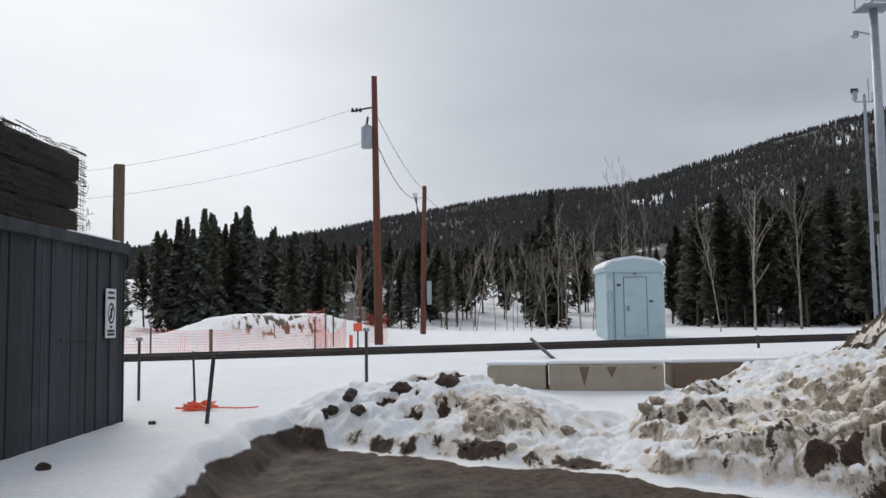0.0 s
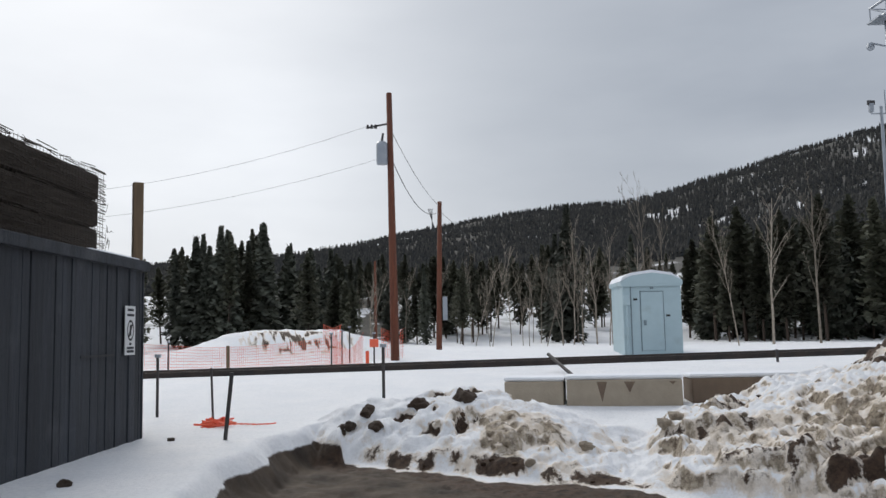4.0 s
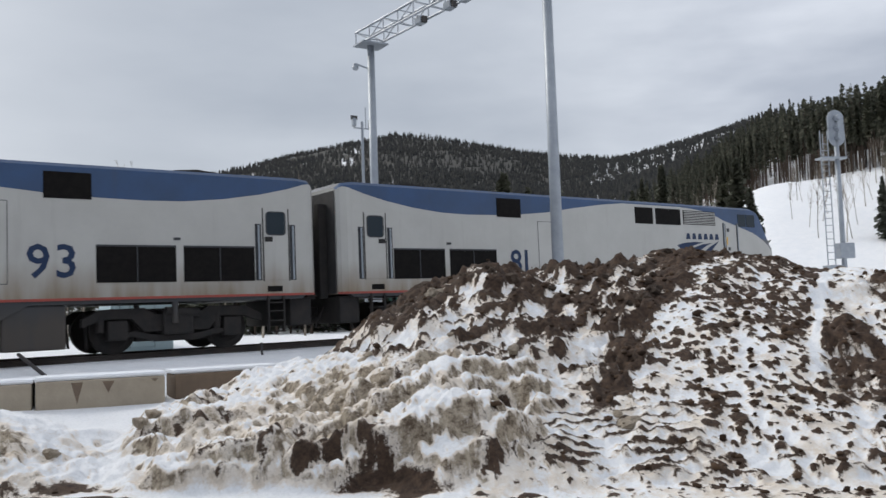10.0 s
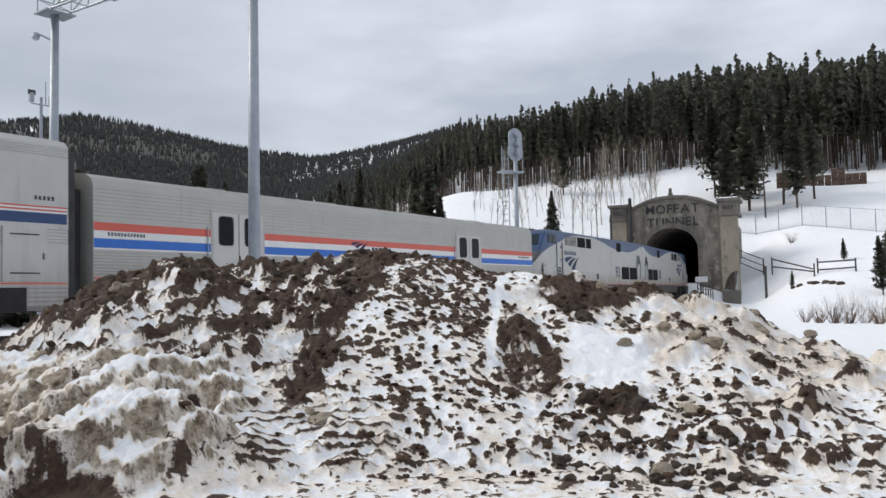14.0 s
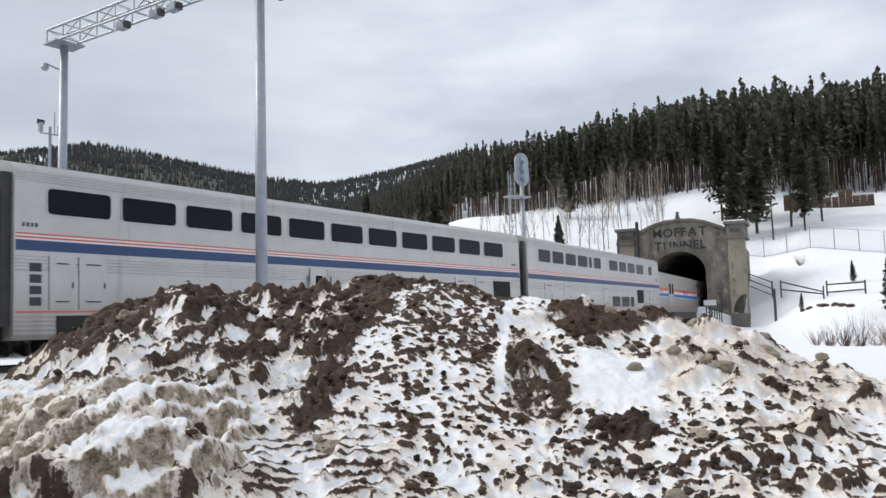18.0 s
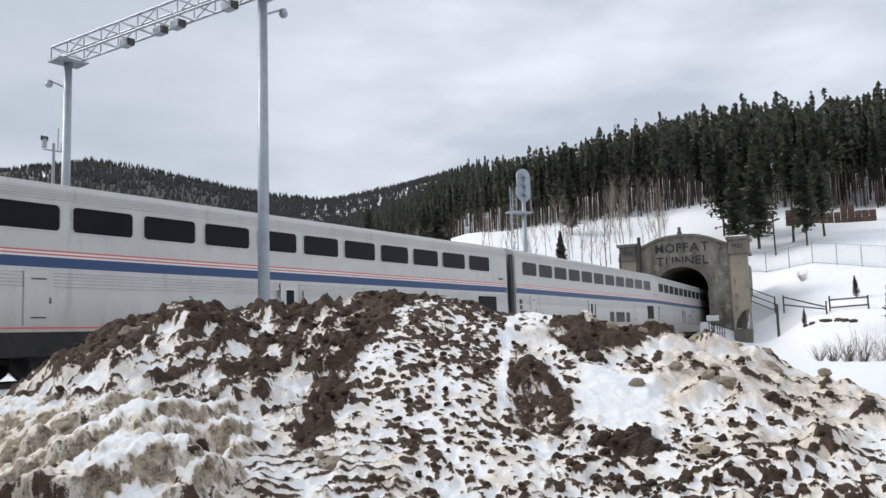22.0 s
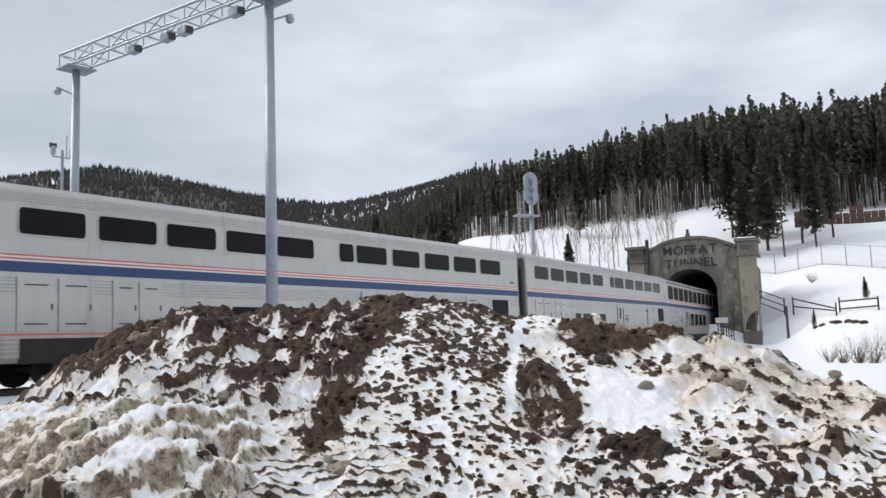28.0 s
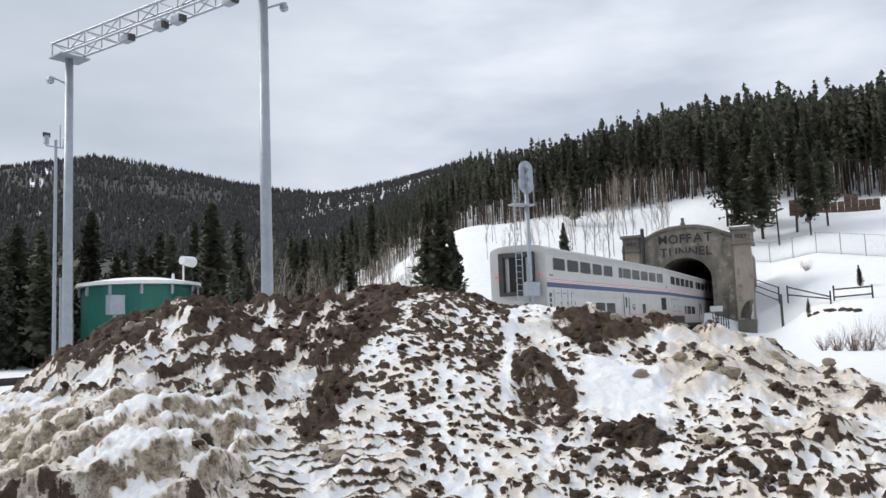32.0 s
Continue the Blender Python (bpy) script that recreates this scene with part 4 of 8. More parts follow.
def build_weather_mast():
    x, y = polar(-26.7, 31.5)
    zb = ground_z(x, y)
    w = thing("weather_mast", Matrix.Translation((x, y, zb)), "thin galvanised weather mast with small instruments on top", "weather mast")
    h = 1.6 + 31.5 * math.tan(radians(12.9)) - zb
    part("pole", rodded((0, 0, -0.3), (0, 0, h), 0.07, 0.05, 10), M["galv"], w)
    part("guard_post", rodded((0.35, 0.1, -0.3), (0.35, 0.1, 3.2), 0.12, 0.12, 10), M["galv"], w)
    part("side_arm", rodded((-0.35, 0, h - 0.25), (0.35, 0, h - 0.25), 0.025), M["galv"], w)
    part("whip", rodded((0.15, 0, h - 0.25), (0.15, 0, h + 0.55), 0.018), M["galv"], w)
    part("wind_vane", boxed(-0.45, -0.2, -0.02, 0.02, h + 0.05, h + 0.2), M["steel_dark"], w)
    for dx in (-0.33, 0.33):
        part("sensor", boxed(dx - 0.07, dx + 0.07, -0.07, 0.07, h - 0.2, h + 0.1, 0.02), M["galv"], w)


build_weather_mast()


def build_vent_post():
    x, y = polar(-64.25, 84.0)
    zb = ground_z(x, y)
    t = thing("steel_post", Matrix.Translation((x, y, zb)), "black steel post standing before the tunnel portal", "post")
    h = 1.6 + 84.0 * math.tan(radians(6.6)) - zb
    part("pole", rodded((0, 0, -0.3), (0, 0, h), 0.16, 0.16, 10), M["black"], t)
    part("cap", rodded((0, 0, h), (0, 0, h + 0.08), 0.19, 0.12, 10), M["black"], t)


build_vent_post()


def build_signal():
    x, y = polar(-56.85, 43.0)
    zb = ground_z(x, y)
    sgn = thing("railway_signal", Matrix.Translation((x, y, zb)) @ Matrix.Rotation(radians(-20), 4, "Z"), "silver railway signal mast with oval target, ladder and box", "railway signal")
    top = 1.6 + 43 * math.tan(radians(11.55)) - zb
    part("mast", rodded((0, 0, -0.3), (0, 0, top - 0.4), 0.12, 0.1, 14), M["galv"], sgn, smooth=True)
    bm = bmesh.new()
    out = [(0.42 * math.cos(a), (0.42 * math.sin(a) + (0.42 if math.sin(a) > 0 else -0.42))) for a in np.linspace(0, 2 * math.pi, 28, endpoint=False)]
    prism(bm, [(p, q + top - 0.85) for p, q in out], "y", -0.06, 0.0)
    part("target", bm, M["galv"], sgn, "oval grey target plate")
    for k in (-0.45, 0, 0.45):
        bm = bmesh.new()
        rod(bm, (0, -0.06, top - 0.85 + k), (0, -0.35, top - 0.85 + k), 0.14, 0.14, 14)
        part("lens_hood", bm, M["galv"], sgn)
    part("back_box", boxed(-0.2, 0.2, 0.0, 0.3, top - 1.3, top - 0.4, 0.03), M["galv"], sgn)
    for dx in (-0.28, 0.1):
        part("ladder_rail", rodded((-0.62 + dx, -0.1, 0.3), (-0.62 + dx, -0.1, top - 1.0), 0.025), M["galv"], sgn)
    for k in range(24):
        z = 0.5 + k * (top - 1.8) / 24
        part("rung", rodded((-0.9, -0.1, z), (-0.52, -0.1, z), 0.015, seg=6), M["galv"], sgn)
    part("platform", boxed(-0.95, 0.3, -0.3, 0.3, top - 2.3, top - 2.22), M["galv"], sgn)
    for dx in (-0.9, 0.25):
        part("handrail", rodded((dx, -0.28, top - 2.22), (dx, -0.28, top - 1.2), 0.02), M["galv"], sgn)
    part("case", boxed(-0.95, -0.25, -0.3, 0.25, 0.9, 2.1, 0.03), M["galv"], sgn, "silver relay case beside the mast")
    part("lower_box", boxed(-0.3, 0.45, -0.2, 0.2, 2.4, 3.1, 0.03), M["galv"], sgn)
    part("base", boxed(-0.4, 0.4, -0.4, 0.4, -0.3, 0.25, 0.03), M["concrete"], sgn)


build_signal()


# ---- things before and beyond the track, at the start ----
def build_bungalow():
    x, y = early(-11.93, 27.0)
    zb = ground_z(x, y) - 0.05
    b = thing("signal_bungalow", Matrix.Translation((x, y, zb)) @ Matrix.Rotation(radians(0), 4, "Z"), "pale blue steel equipment shed with arched snow-covered roof", "equipment shed")
    w, d, h = 0.86, 0.9, 2.04
    part("body", boxed(-w, w, -d, d, 0, h, 0.015), M["shed"], b)
    roof = [(-w - 0.05, h), (w + 0.05, h), (w + 0.05, h + 0.12), (0.6, h + 0.28), (0, h + 0.36), (-0.6, h + 0.28), (-w - 0.05, h + 0.12)]
    part("roof", prismed(roof, "y", -d - 0.06, d + 0.06), M["shed"], b)
    cap = [(-w - 0.05, h + 0.125), (-0.6, h + 0.285), (0, h + 0.365), (0.6, h + 0.285), (w + 0.05, h + 0.125), (w - 0.05, h + 0.22), (0.6, h + 0.36), (0, h + 0.45), (-0.6, h + 0.37), (-w + 0.02, h + 0.25)]
    part("roof_snow", prismed(cap, "y", -d - 0.02, d + 0.05), M["snow_cap"], b, "thin snow on the roof")
    door = part("door", boxed(-0.33, 0.32, -d - 0.03, -d, 0.12, 1.83, 0.008), M["shed"], b)
    part("handle", boxed(-0.27, -0.2, -d - 0.09, -d - 0.03, 0.85, 1.0, 0.01), M["shed_line"], door)
    for x0, x1, z0, z1 in ((-0.36, -0.335, 0.1, 1.86), (0.325, 0.345, 0.1, 1.86), (-0.36, 0.345, 1.84, 1.86)):
        part("door_seam", boxed(x0, x1, -d - 0.008, -d, z0, z1), M["shed_line"], b)
    part("corner_trim", boxed(-0.64, -0.61, -d - 0.02, -d, 0, h), M["shed_line"], b)
    part("gable_trim", boxed(-w - 0.02, w + 0.02, -d - 0.075, -d - 0.06, h - 0.04, h + 0.02), M["shed"], b)
    part("vent", boxed(-0.05, 0.05, -d - 0.04, -d, h - 0.12, h - 0.06), M["shed_line"], b)
    for dx, z in ((-0.49, 1.62), (0.46, 1.13)):
        part("plate", boxed(dx - 0.06, dx + 0.06, -d - 0.012, -d, z - 0.03, z + 0.03), M["black"], b)
    part("conduit", rodded((-w + 0.1, -d - 0.04, 0), (-w + 0.1, -d - 0.04, 1.7), 0.03), M["shed"], b)
    part("meter", boxed(-w + 0.02, -w + 0.2, -d - 0.1, -d, 1.45, 1.75, 0.02), M["shed"], b)


build_bungalow()


def build_barriers():
    def block(az0, az1, r0, r1, z0, z1, material, label, stains=()):
        (xa, ya), (xb, yb) = early(az0, r0), early(az1, r1)
        L = math.hypot(xb - xa, yb - ya)
        m = Matrix.Translation((xa, ya, z0)) @ Matrix.Rotation(math.atan2(yb - ya, xb - xa), 4, "Z")
        t = thing("concrete_block", m, label, "concrete block", "row of barrier blocks")
        part("body", boxed(0, L, 0, 0.6, 0, z1 - z0, 0.025), material, t)
        part("snow", boxed(-0.02, L + 0.02, 0.06, 0.62, z1 - z0, z1 - z0 + 0.07, 0.035), M["snow_cap"], t, "snow lying on the block")
        for u, w, d in stains:
            h = z1 - z0
            part("stain", prismed([(u * L - w / 2, h - 0.03), (u * L + w / 2, h - 0.03), (u * L + w * 0.2, h - d * 0.6), (u * L, h - d)], "y", -0.004, 0.0), M["wet_stain"], t)

    block(-2.6, -6.45, 13.75, 13.65, 0.15, 0.81, M["barrier"], "pale concrete barrier block half buried in snow")
    block(-6.65, -14.0, 13.6, 13.7, 0.10, 0.83, M["barrier"], "pale concrete barrier block with dark wet runs", ((0.31, 0.16, 0.34), (0.55, 0.17, 0.2), (0.92, 0.12, 0.08)))
    block(-14.6, -21.0, 14.0, 14.5, 0.25, 0.82, M["barrier_brown"], "brown wet-stained concrete barrier block against the snow pile")


build_barriers()


def build_fence():
    b, a = Vector((*early(20.7, 11.0), 0)), Vector((*early(27.4, 8.45), 0))
    d = (b - a).normalized()
    a = a - d * 3.2
    L = (b - a).length
    m = Matrix.Translation((a.x, a.y, 0)) @ Matrix.Rotation(math.atan2(d.y, d.x), 4, "Z")
    f = thing("board_fence", m, "grey-stained vertical board fence with cap rail standing in snow", "fence")
    x, top, rnd = 0.0, 2.53, random.Random(4)
    while x < L - 0.05:
        w = min(rnd.choice((0.14, 0.19, 0.24, 0.19)), L - x)
        o = rnd.uniform(0, 0.022)
        part("board", boxed(x + 0.006, x + w - 0.007, -o - 0.01, 0.03 - o, 0.15, top - 0.10 + rnd.uniform(-0.01, 0.0), 0.004), M["fence"], f)
        x += w
    part("backing", boxed(0.0, L, 0.032, 0.05, 0.2, top - 0.12), M["black"], f)
    part("cap_rail", boxed(0, L + 0.05, -0.09, 0.12, top - 0.12, top, 0.012), M["fence"], f)
    part("end_board", boxed(L, L + 0.03, -0.03, 0.14, 0.15, top - 0.13), M["fence"], f)
    part("cap_snow", boxed(L - 1.4, L - 0.05, 0.0, 0.13, top, top + 0.035, 0.014), M["snow_cap"], f)
    part("nailer", boxed(L - 1.7, L - 0.85, -0.042, -0.034, 1.42, 1.44), M["black"], f)
    s = part("notice", boxed(L - 0.60, L - 0.31, -0.055, -0.045, 1.42, 1.98), M["sign_white"], f, "white prohibition notice with a barred circle in black")
    cx, cz, y = L - 0.455, 1.70, -0.058
    bm = bmesh.new()
    n = 24
    pts = [(math.cos(t), math.sin(t)) for t in np.linspace(0, 2 * math.pi, n, endpoint=False)]
    o = [bm.verts.new((cx + 0.10 * p, y, cz + 0.12 * q)) for p, q in pts]
    i = [bm.verts.new((cx + 0.078 * p, y, cz + 0.095 * q)) for p, q in pts]
    for k in range(n):
        bm.faces.new((o[k], o[(k + 1) % n], i[(k + 1) % n], i[k]))
    part("ring", bm, M["black"], s)
    part("bar", boxed(-0.014, 0.014, y - 0.002, y + 0.002, -0.1, 0.1, m=Matrix.Translation((cx, 0, cz)) @ Matrix.Rotation(radians(35), 4, "Y")), M["black"], s)
    part("figure", boxed(cx - 0.02, cx + 0.02, y - 0.001, y + 0.002, cz - 0.06, cz + 0.06), M["black"], s)
    for z, w in ((1.935, 0.09), (1.875, 0.10), (1.545, 0.03), (1.50, 0.10), (1.46, 0.10)):
        part("line", boxed(cx - w, cx + w, y - 0.001, y + 0.002, z - 0.014, z + 0.014), M["fence"], s)
    px, py = early(20.95, 11.7)
    p = thing("timber_post", Matrix.Translation((px, py, 0.3)), "weathered timber post standing behind the fence", "post")
    part("post", boxed(-0.062, 0.062, -0.062, 0.062, 0, early_z(20.95, 11.7, 10.4) - 0.3, 0.008, m=Matrix.Rotation(radians(30), 4, "Z")), M["post_wood"], p)


build_fence()


def build_brush_stack():
    """A tall cage of bundled sticks under wire netting, behind the fence."""
    b, a = Vector((*early(23.0, 12.6), 0)), Vector((*early(27.6, 10.6), 0))
    d = (b - a).normalized()
    a = a - d * 3.5
    L = (b - a).length
    m = Matrix.Translation((a.x, a.y, 0)) @ Matrix.Rotation(math.atan2(d.y, d.x), 4, "Z")
    t = thing("brush_stack", m, "tall stack of dark bundled sticks held by rusty wire netting", "brush stack")
    top, rnd = early_z(23.2, 12.6, 11.04), random.Random(9)
    for k in range(9):
        z0 = 0.5 + k * (top - 0.55) / 9
        z1 = 0.5 + (k + 1) * (top - 0.55) / 9 - 0.02
        part("layer", boxed(-0.02 * k, L - 0.012 * k - 0.04 * rnd.random(), 0.04 * rnd.random(), 1.6, z0, z1, 0.06), M["mesh_dark"], t)
    bm = bmesh.new()
    for k in range(700):
        x, z = rnd.uniform(0, L - 0.1), rnd.uniform(1.9, top)
        l = rnd.uniform(0.2, 0.7)
        rod(bm, (x, -0.02 - 0.03 * rnd.random(), z), (min(x + l, L), -0.02 - 0.03 * rnd.random(), z + rnd.gauss(0, 0.02)), 0.008, 0.006, 3)
    part("brush_fill", bm, M["mesh_dark"], t)
    bm = bmesh.new()
    x = 0.0
    while x < L - 0.12:
        rod(bm, (x, -0.07, 1.6), (x + 0.01, -0.07, top - 0.07 + 0.03 * rnd.random()), 0.0035, 0.0035, 3)
        x += 0.085
    for k in range(24):
        z = 1.7 + k * (top - 1.77) / 23
        rod(bm, (0, -0.072, z), (L - 0.1, -0.072, z + 0.01), 0.0035, 0.0035, 3)
    part("netting", bm, M["wire"], t)
    bm = bmesh.new()
    for k in range(14):
        z = rnd.uniform(1.8, top - 0.1)
        p = Vector((L, -0.07, z))
        for j in range(3):
            q = p + Vector((rnd.uniform(-0.01, 0.035), rnd.uniform(-0.03, 0.03), rnd.uniform(-0.14, 0.1)))
            rod(bm, p, q, 0.0035, 0.003, 3)
            p = q
    for k in range(12):
        x = rnd.uniform(0, L)
        rod(bm, (x, 0.1, top), (x + rnd.uniform(-0.3, 0.3), 0.1, top + rnd.uniform(0.0, 0.07)), 0.006, 0.003, 3)
    part("loose_wire", bm, M["wire"], t)


build_brush_stack()


# ---- things beyond the track by the tunnel ----
def build_green_tank():
    x, y = polar(-31.6, 46.0)
    z0 = ground_z(x, y)
    t = thing("green_tank_house", Matrix.Translation((x, y, z0)), "round green panelled tank house with snow-covered white roof", "tank house")
    top, R = 1.6 + 46 * math.tan(radians(4.25)) - z0, 2.75
    n = 12
    for k in range(n):
        a0, a1 = 2 * math.pi * k / n, 2 * math.pi * (k + 1) / n
        p, q = (R * math.cos(a0), R * math.sin(a0)), (R * math.cos(a1), R * math.sin(a1))
        pi_, qi = (p[0] * 0.97, p[1] * 0.97), (q[0] * 0.97, q[1] * 0.97)
        part("panel", prismed([p, q, qi, pi_], "z", -0.3, top - 0.3), M["green_tank"], t)
        part("bracket", boxed(-0.06, 0.06, -0.05, 0.05, top - 0.75, top - 0.25, m=Matrix.Translation((p[0] * 1.02, p[1] * 1.02, 0))), M["galv"], t)
    ring = [((R + 0.25) * math.cos(2 * math.pi * k / 24), (R + 0.25) * math.sin(2 * math.pi * k / 24)) for k in range(24)]
    part("roof", prismed(ring, "z", top - 0.28, top - 0.12), M["white"], t)
    bm = rodded((0, 0, top - 0.12), (0, 0, top + 0.14), R + 0.22, R * 0.5, 24)
    part("roof_snow", bm, M["snow_cap"], t, "snow lying on the roof")
    part("vent_mast", rodded((1.6, -1.4, top - 0.2), (1.6, -1.4, top + 0.95), 0.05, 0.05), M["white"], t)
    part("vent_horn", rodded((1.45, -1.5, top + 1.05), (2.25, -1.3, top + 1.0), 0.22, 0.28, 14), M["white"], t, "white horn vent")
    part("lamp", rodded((0.6, -2.0, top), (0.6, -2.0, top + 0.3), 0.09, 0.06), M["white"], t)
    part("meter_cabinet", boxed(-3.1, -2.35, -2.6, -2.2, top - 1.75, top - 0.85, 0.03), M["galv"], t, "grey cabinet on a post")
    part("cabinet_post", rodded((-2.75, -2.4, -0.2), (-2.75, -2.4, top - 1.7), 0.09, 0.09), M["galv"], t)
    part("window_unit", boxed(0.45, 1.35, -2.95, -2.45, top - 2.2, top - 1.65, 0.03), M["white"], t, "white air conditioner")
    part("unit_grille", boxed(0.55, 1.2, -2.97, -2.955, top - 2.1, top - 1.75), M["galv"], t)
    part("canopy", boxed(0.2, 2.4, -3.0, -2.3, top - 1.6, top - 1.54), M["green_tank"], t)
    for dx in (-0.35, 0.25):
        part("ladder_rail", rodded((dx, -2.9, top - 2.6), (dx, -2.9, top - 1.55), 0.03), M["white"], t)
    for k in range(4):
        part("rung", rodded((-0.35, -2.9, top - 2.5 + 0.27 * k), (0.25, -2.9, top - 2.5 + 0.27 * k), 0.025), M["white"], t)


build_green_tank()


def build_portal_fences():
    f = thing("pipe_fence", Matrix.Identity(4), "dark pipe rail fence and gate on the snowy bank", "fence")

    def post(az, r, h, rad=0.07):
        x, y = polar(az, r)
        z = ground_z(x, y)
        part("post", rodded((x, y, z - 0.3), (x, y, z + h), rad, rad, 8), M["steel_dark"], f)
        return Vector((x, y, z))
    post(-72.4, 83, 2.9, 0.12)
    for az0, r0, az1, r1, h0, h1 in ((-72.8, 84, -75.2, 78.5, (0.45, 1.15), (0.42, 0.60)), (-75.4, 80, -77.5, 77, (0.30, 0.95), (0.35, 0.95))):
        p, q = post(az0, r0, 1.3), post(az1, r1, 1.1)
        for u, v in zip(h0, h1):
            part("rail", rodded(p + Vector((0, 0, u)), q + Vector((0, 0, v)), 0.065, 0.065, 6), M["steel_dark"], f)
    p, q = post(-70.9, 90, 1.6), post(-72.3, 85, 1.6)
    for u in (0.3, 0.9, 1.5):
        part("rail", rodded(p + Vector((0, 0, u)), q + Vector((0, 0, u)), 0.05, 0.05, 6), M["steel_dark"], f)
    c = thing("chain_link_fence", Matrix.Identity(4), "galvanised chain-link fence along the slope above the tunnel", "fence")
    prev = None
    for k in range(9):
        az = -70.6 - 1.35 * k
        x, y = polar(az, 99 - 1.2 * k)
        z = ground_z(x, y)
        part("post", rodded((x, y, z - 0.3), (x, y, z + 2.2), 0.045, 0.045, 6), M["galv"], c)
        if prev:
            bm = bmesh.new()
            q = Vector((x, y, z))
            for h in (0.1, 2.15):
                rod(bm, prev + Vector((0, 0, h)), q + Vector((0, 0, h)), 0.025, 0.025, 5)
            n = 16
            for i in range(n):
                for lo, hi in ((0.1, 2.15), (2.15, 0.1)):
                    p0, p1 = prev.lerp(q, i / n), prev.lerp(q, min(1, (i + 2) / n))
                    rod(bm, p0 + Vector((0, 0, lo)), p1 + Vector((0, 0, hi)), 0.006, 0.006, 3)
            part("mesh_panel", bm, M["galv"], c)
        prev = Vector((x, y, z))
    # railings and a notice before the portal
    g = thing("portal_railing", flat_at(S_PORTAL - 6), "steel railing with wire beside the tunnel mouth", "railing")
    for k in range(7):
        part("post", rodded((-5.0 + 1.5 * k, -3.9, -0.4), (-5.0 + 1.5 * k, -3.9, 1.25), 0.045, 0.045, 6), M["steel_dark"], g)
    for z in (0.35, 0.8, 1.22):
        part("rail", rodded((-5.0, -3.9, z), (4.0, -3.9, z), 0.025, 0.025, 6), M["steel_dark"], g)
    part("notice", boxed(3.2, 3.24, -3.6, -2.5, 1.5, 2.0), M["white"], g, "small white notice board")
    part("notice_post", rodded((3.25, -3.05, -0.4), (3.25, -3.05, 1.6), 0.04, 0.04, 6), M["steel_dark"], g)
    part("pilot_pole", rodded((2.5, 4.9, -0.4), (2.5, 4.9, 8.0), 0.13, 0.11, 8), M["steel_dark"], g, "thin black pole before the portal")
    # a low rock outcrop on the slope, put together from stacked blocks
    x, y = polar(-75.9, 118)
    w = thing("rock_outcrop", Matrix.Translation((x, y, ground_z(x, y))) @ Matrix.Rotation(radians(104), 4, "Z"), "low red-brown rock outcrop in the snow, built of stacked blocks", "stone wall")
    rnd = random.Random(2)
    for i in range(13):
        for j in range(3):
            if j < 2 or rnd.random() < 0.6:
                part("stone", boxed(-5 + 0.8 * i, -4.25 + 0.8 * i + 0.05 * rnd.random(), -0.4, 0.4 + 0.1 * rnd.random(), -0.2 + 0.75 * j, 0.5 + 0.75 * j, 0.08), M["outcrop"], w)
    # rocks in the snow below the fence
    for k in range(7):
        az = -73.9 - 0.45 * k - rnd.uniform(0, 0.2)
        x, y = polar(az, 76 - 0.9 * k)
        bm = bmesh.new()
        bmesh.ops.create_icosphere(bm, subdivisions=2, radius=0.3 + 0.15 * rnd.random())
        for v in bm.verts:
            v.co *= 0.8 + 0.4 * noise.noise(v.co * 3 + Vector((k, 0, 0)))
            v.co.z *= 0.6
        r = part("rock", bm, M["dark_clod"])
        r.location = (x, y, ground_z(x, y) + 0.03)
        tagged(r, "dark rock showing through the snow", "rock", "rocks in the snow")


M["outcrop"] = mat("red_brown_stone", (0.12, 0.075, 0.055), 0.95, 0, (0.06, 0.045, 0.036), 1.5, 0.8, 0.5, 8, 0.2)
build_portal_fences()


# ---- trees ----
def spray_crown(h, base, width, n, seed, droop=0.35, size=0.75, power=1.0, gaps=0.3):
    """A conifer's crown of many small drooping sprays in whorls, with an uneven outline."""
    rnd = np.random.RandomState(seed)
    t = rnd.rand(n) ** 0.85
    t = np.round(t * 26) / 26 + rnd.normal(0, 0.012, n)
    t = np.clip(t, 0, 0.995)
    z = base + (h - base) * t
    reach = width * (1 - t) ** power * (0.55 + 0.45 * np.minimum(1, t * 6)) + 0.12
    side = rnd.rand(n) * 2 * np.pi
    lobe = 0.75 + gaps * np.sin(side * 3 + np.round(t * 26) * 1.7) * 0.8
    reach = reach * lobe * (0.7 + 0.45 * rnd.rand(n))
    inner = rnd.rand(n) ** 0.55
    r1 = reach * (0.25 + 0.75 * inner)
    r0 = np.maximum(r1 - size * (0.6 + 0.6 * rnd.rand(n)), 0)
    ca, sa = np.cos(side), np.sin(side)
    dz = droop * (r1 - r0) + 0.1 * rnd.randn(n)
    z0 = z - droop * 0.5 * r0
    w = size * (0.30 + 0.25 * rnd.rand(n))
    twist = rnd.normal(0, 0.5, n) * w
    a = np.stack([ca * r0, sa * r0, z0], 1)
    tip = np.stack([ca * r1, sa * r1, z0 - dz], 1)
    mid = (a + tip) / 2
    l = mid + np.stack([-sa * w, ca * w, twist - 0.12 * w], 1)
    r = mid + np.stack([sa * w, -ca * w, -twist - 0.12 * w], 1)
    verts = np.stack([a, l, tip, r], 1).reshape(-1, 3)
    k = np.arange(n) * 4
    faces = np.concatenate([np.stack([k, k + 1, k + 2], 1), np.stack([k, k + 2, k + 3], 1)])
    return verts, faces


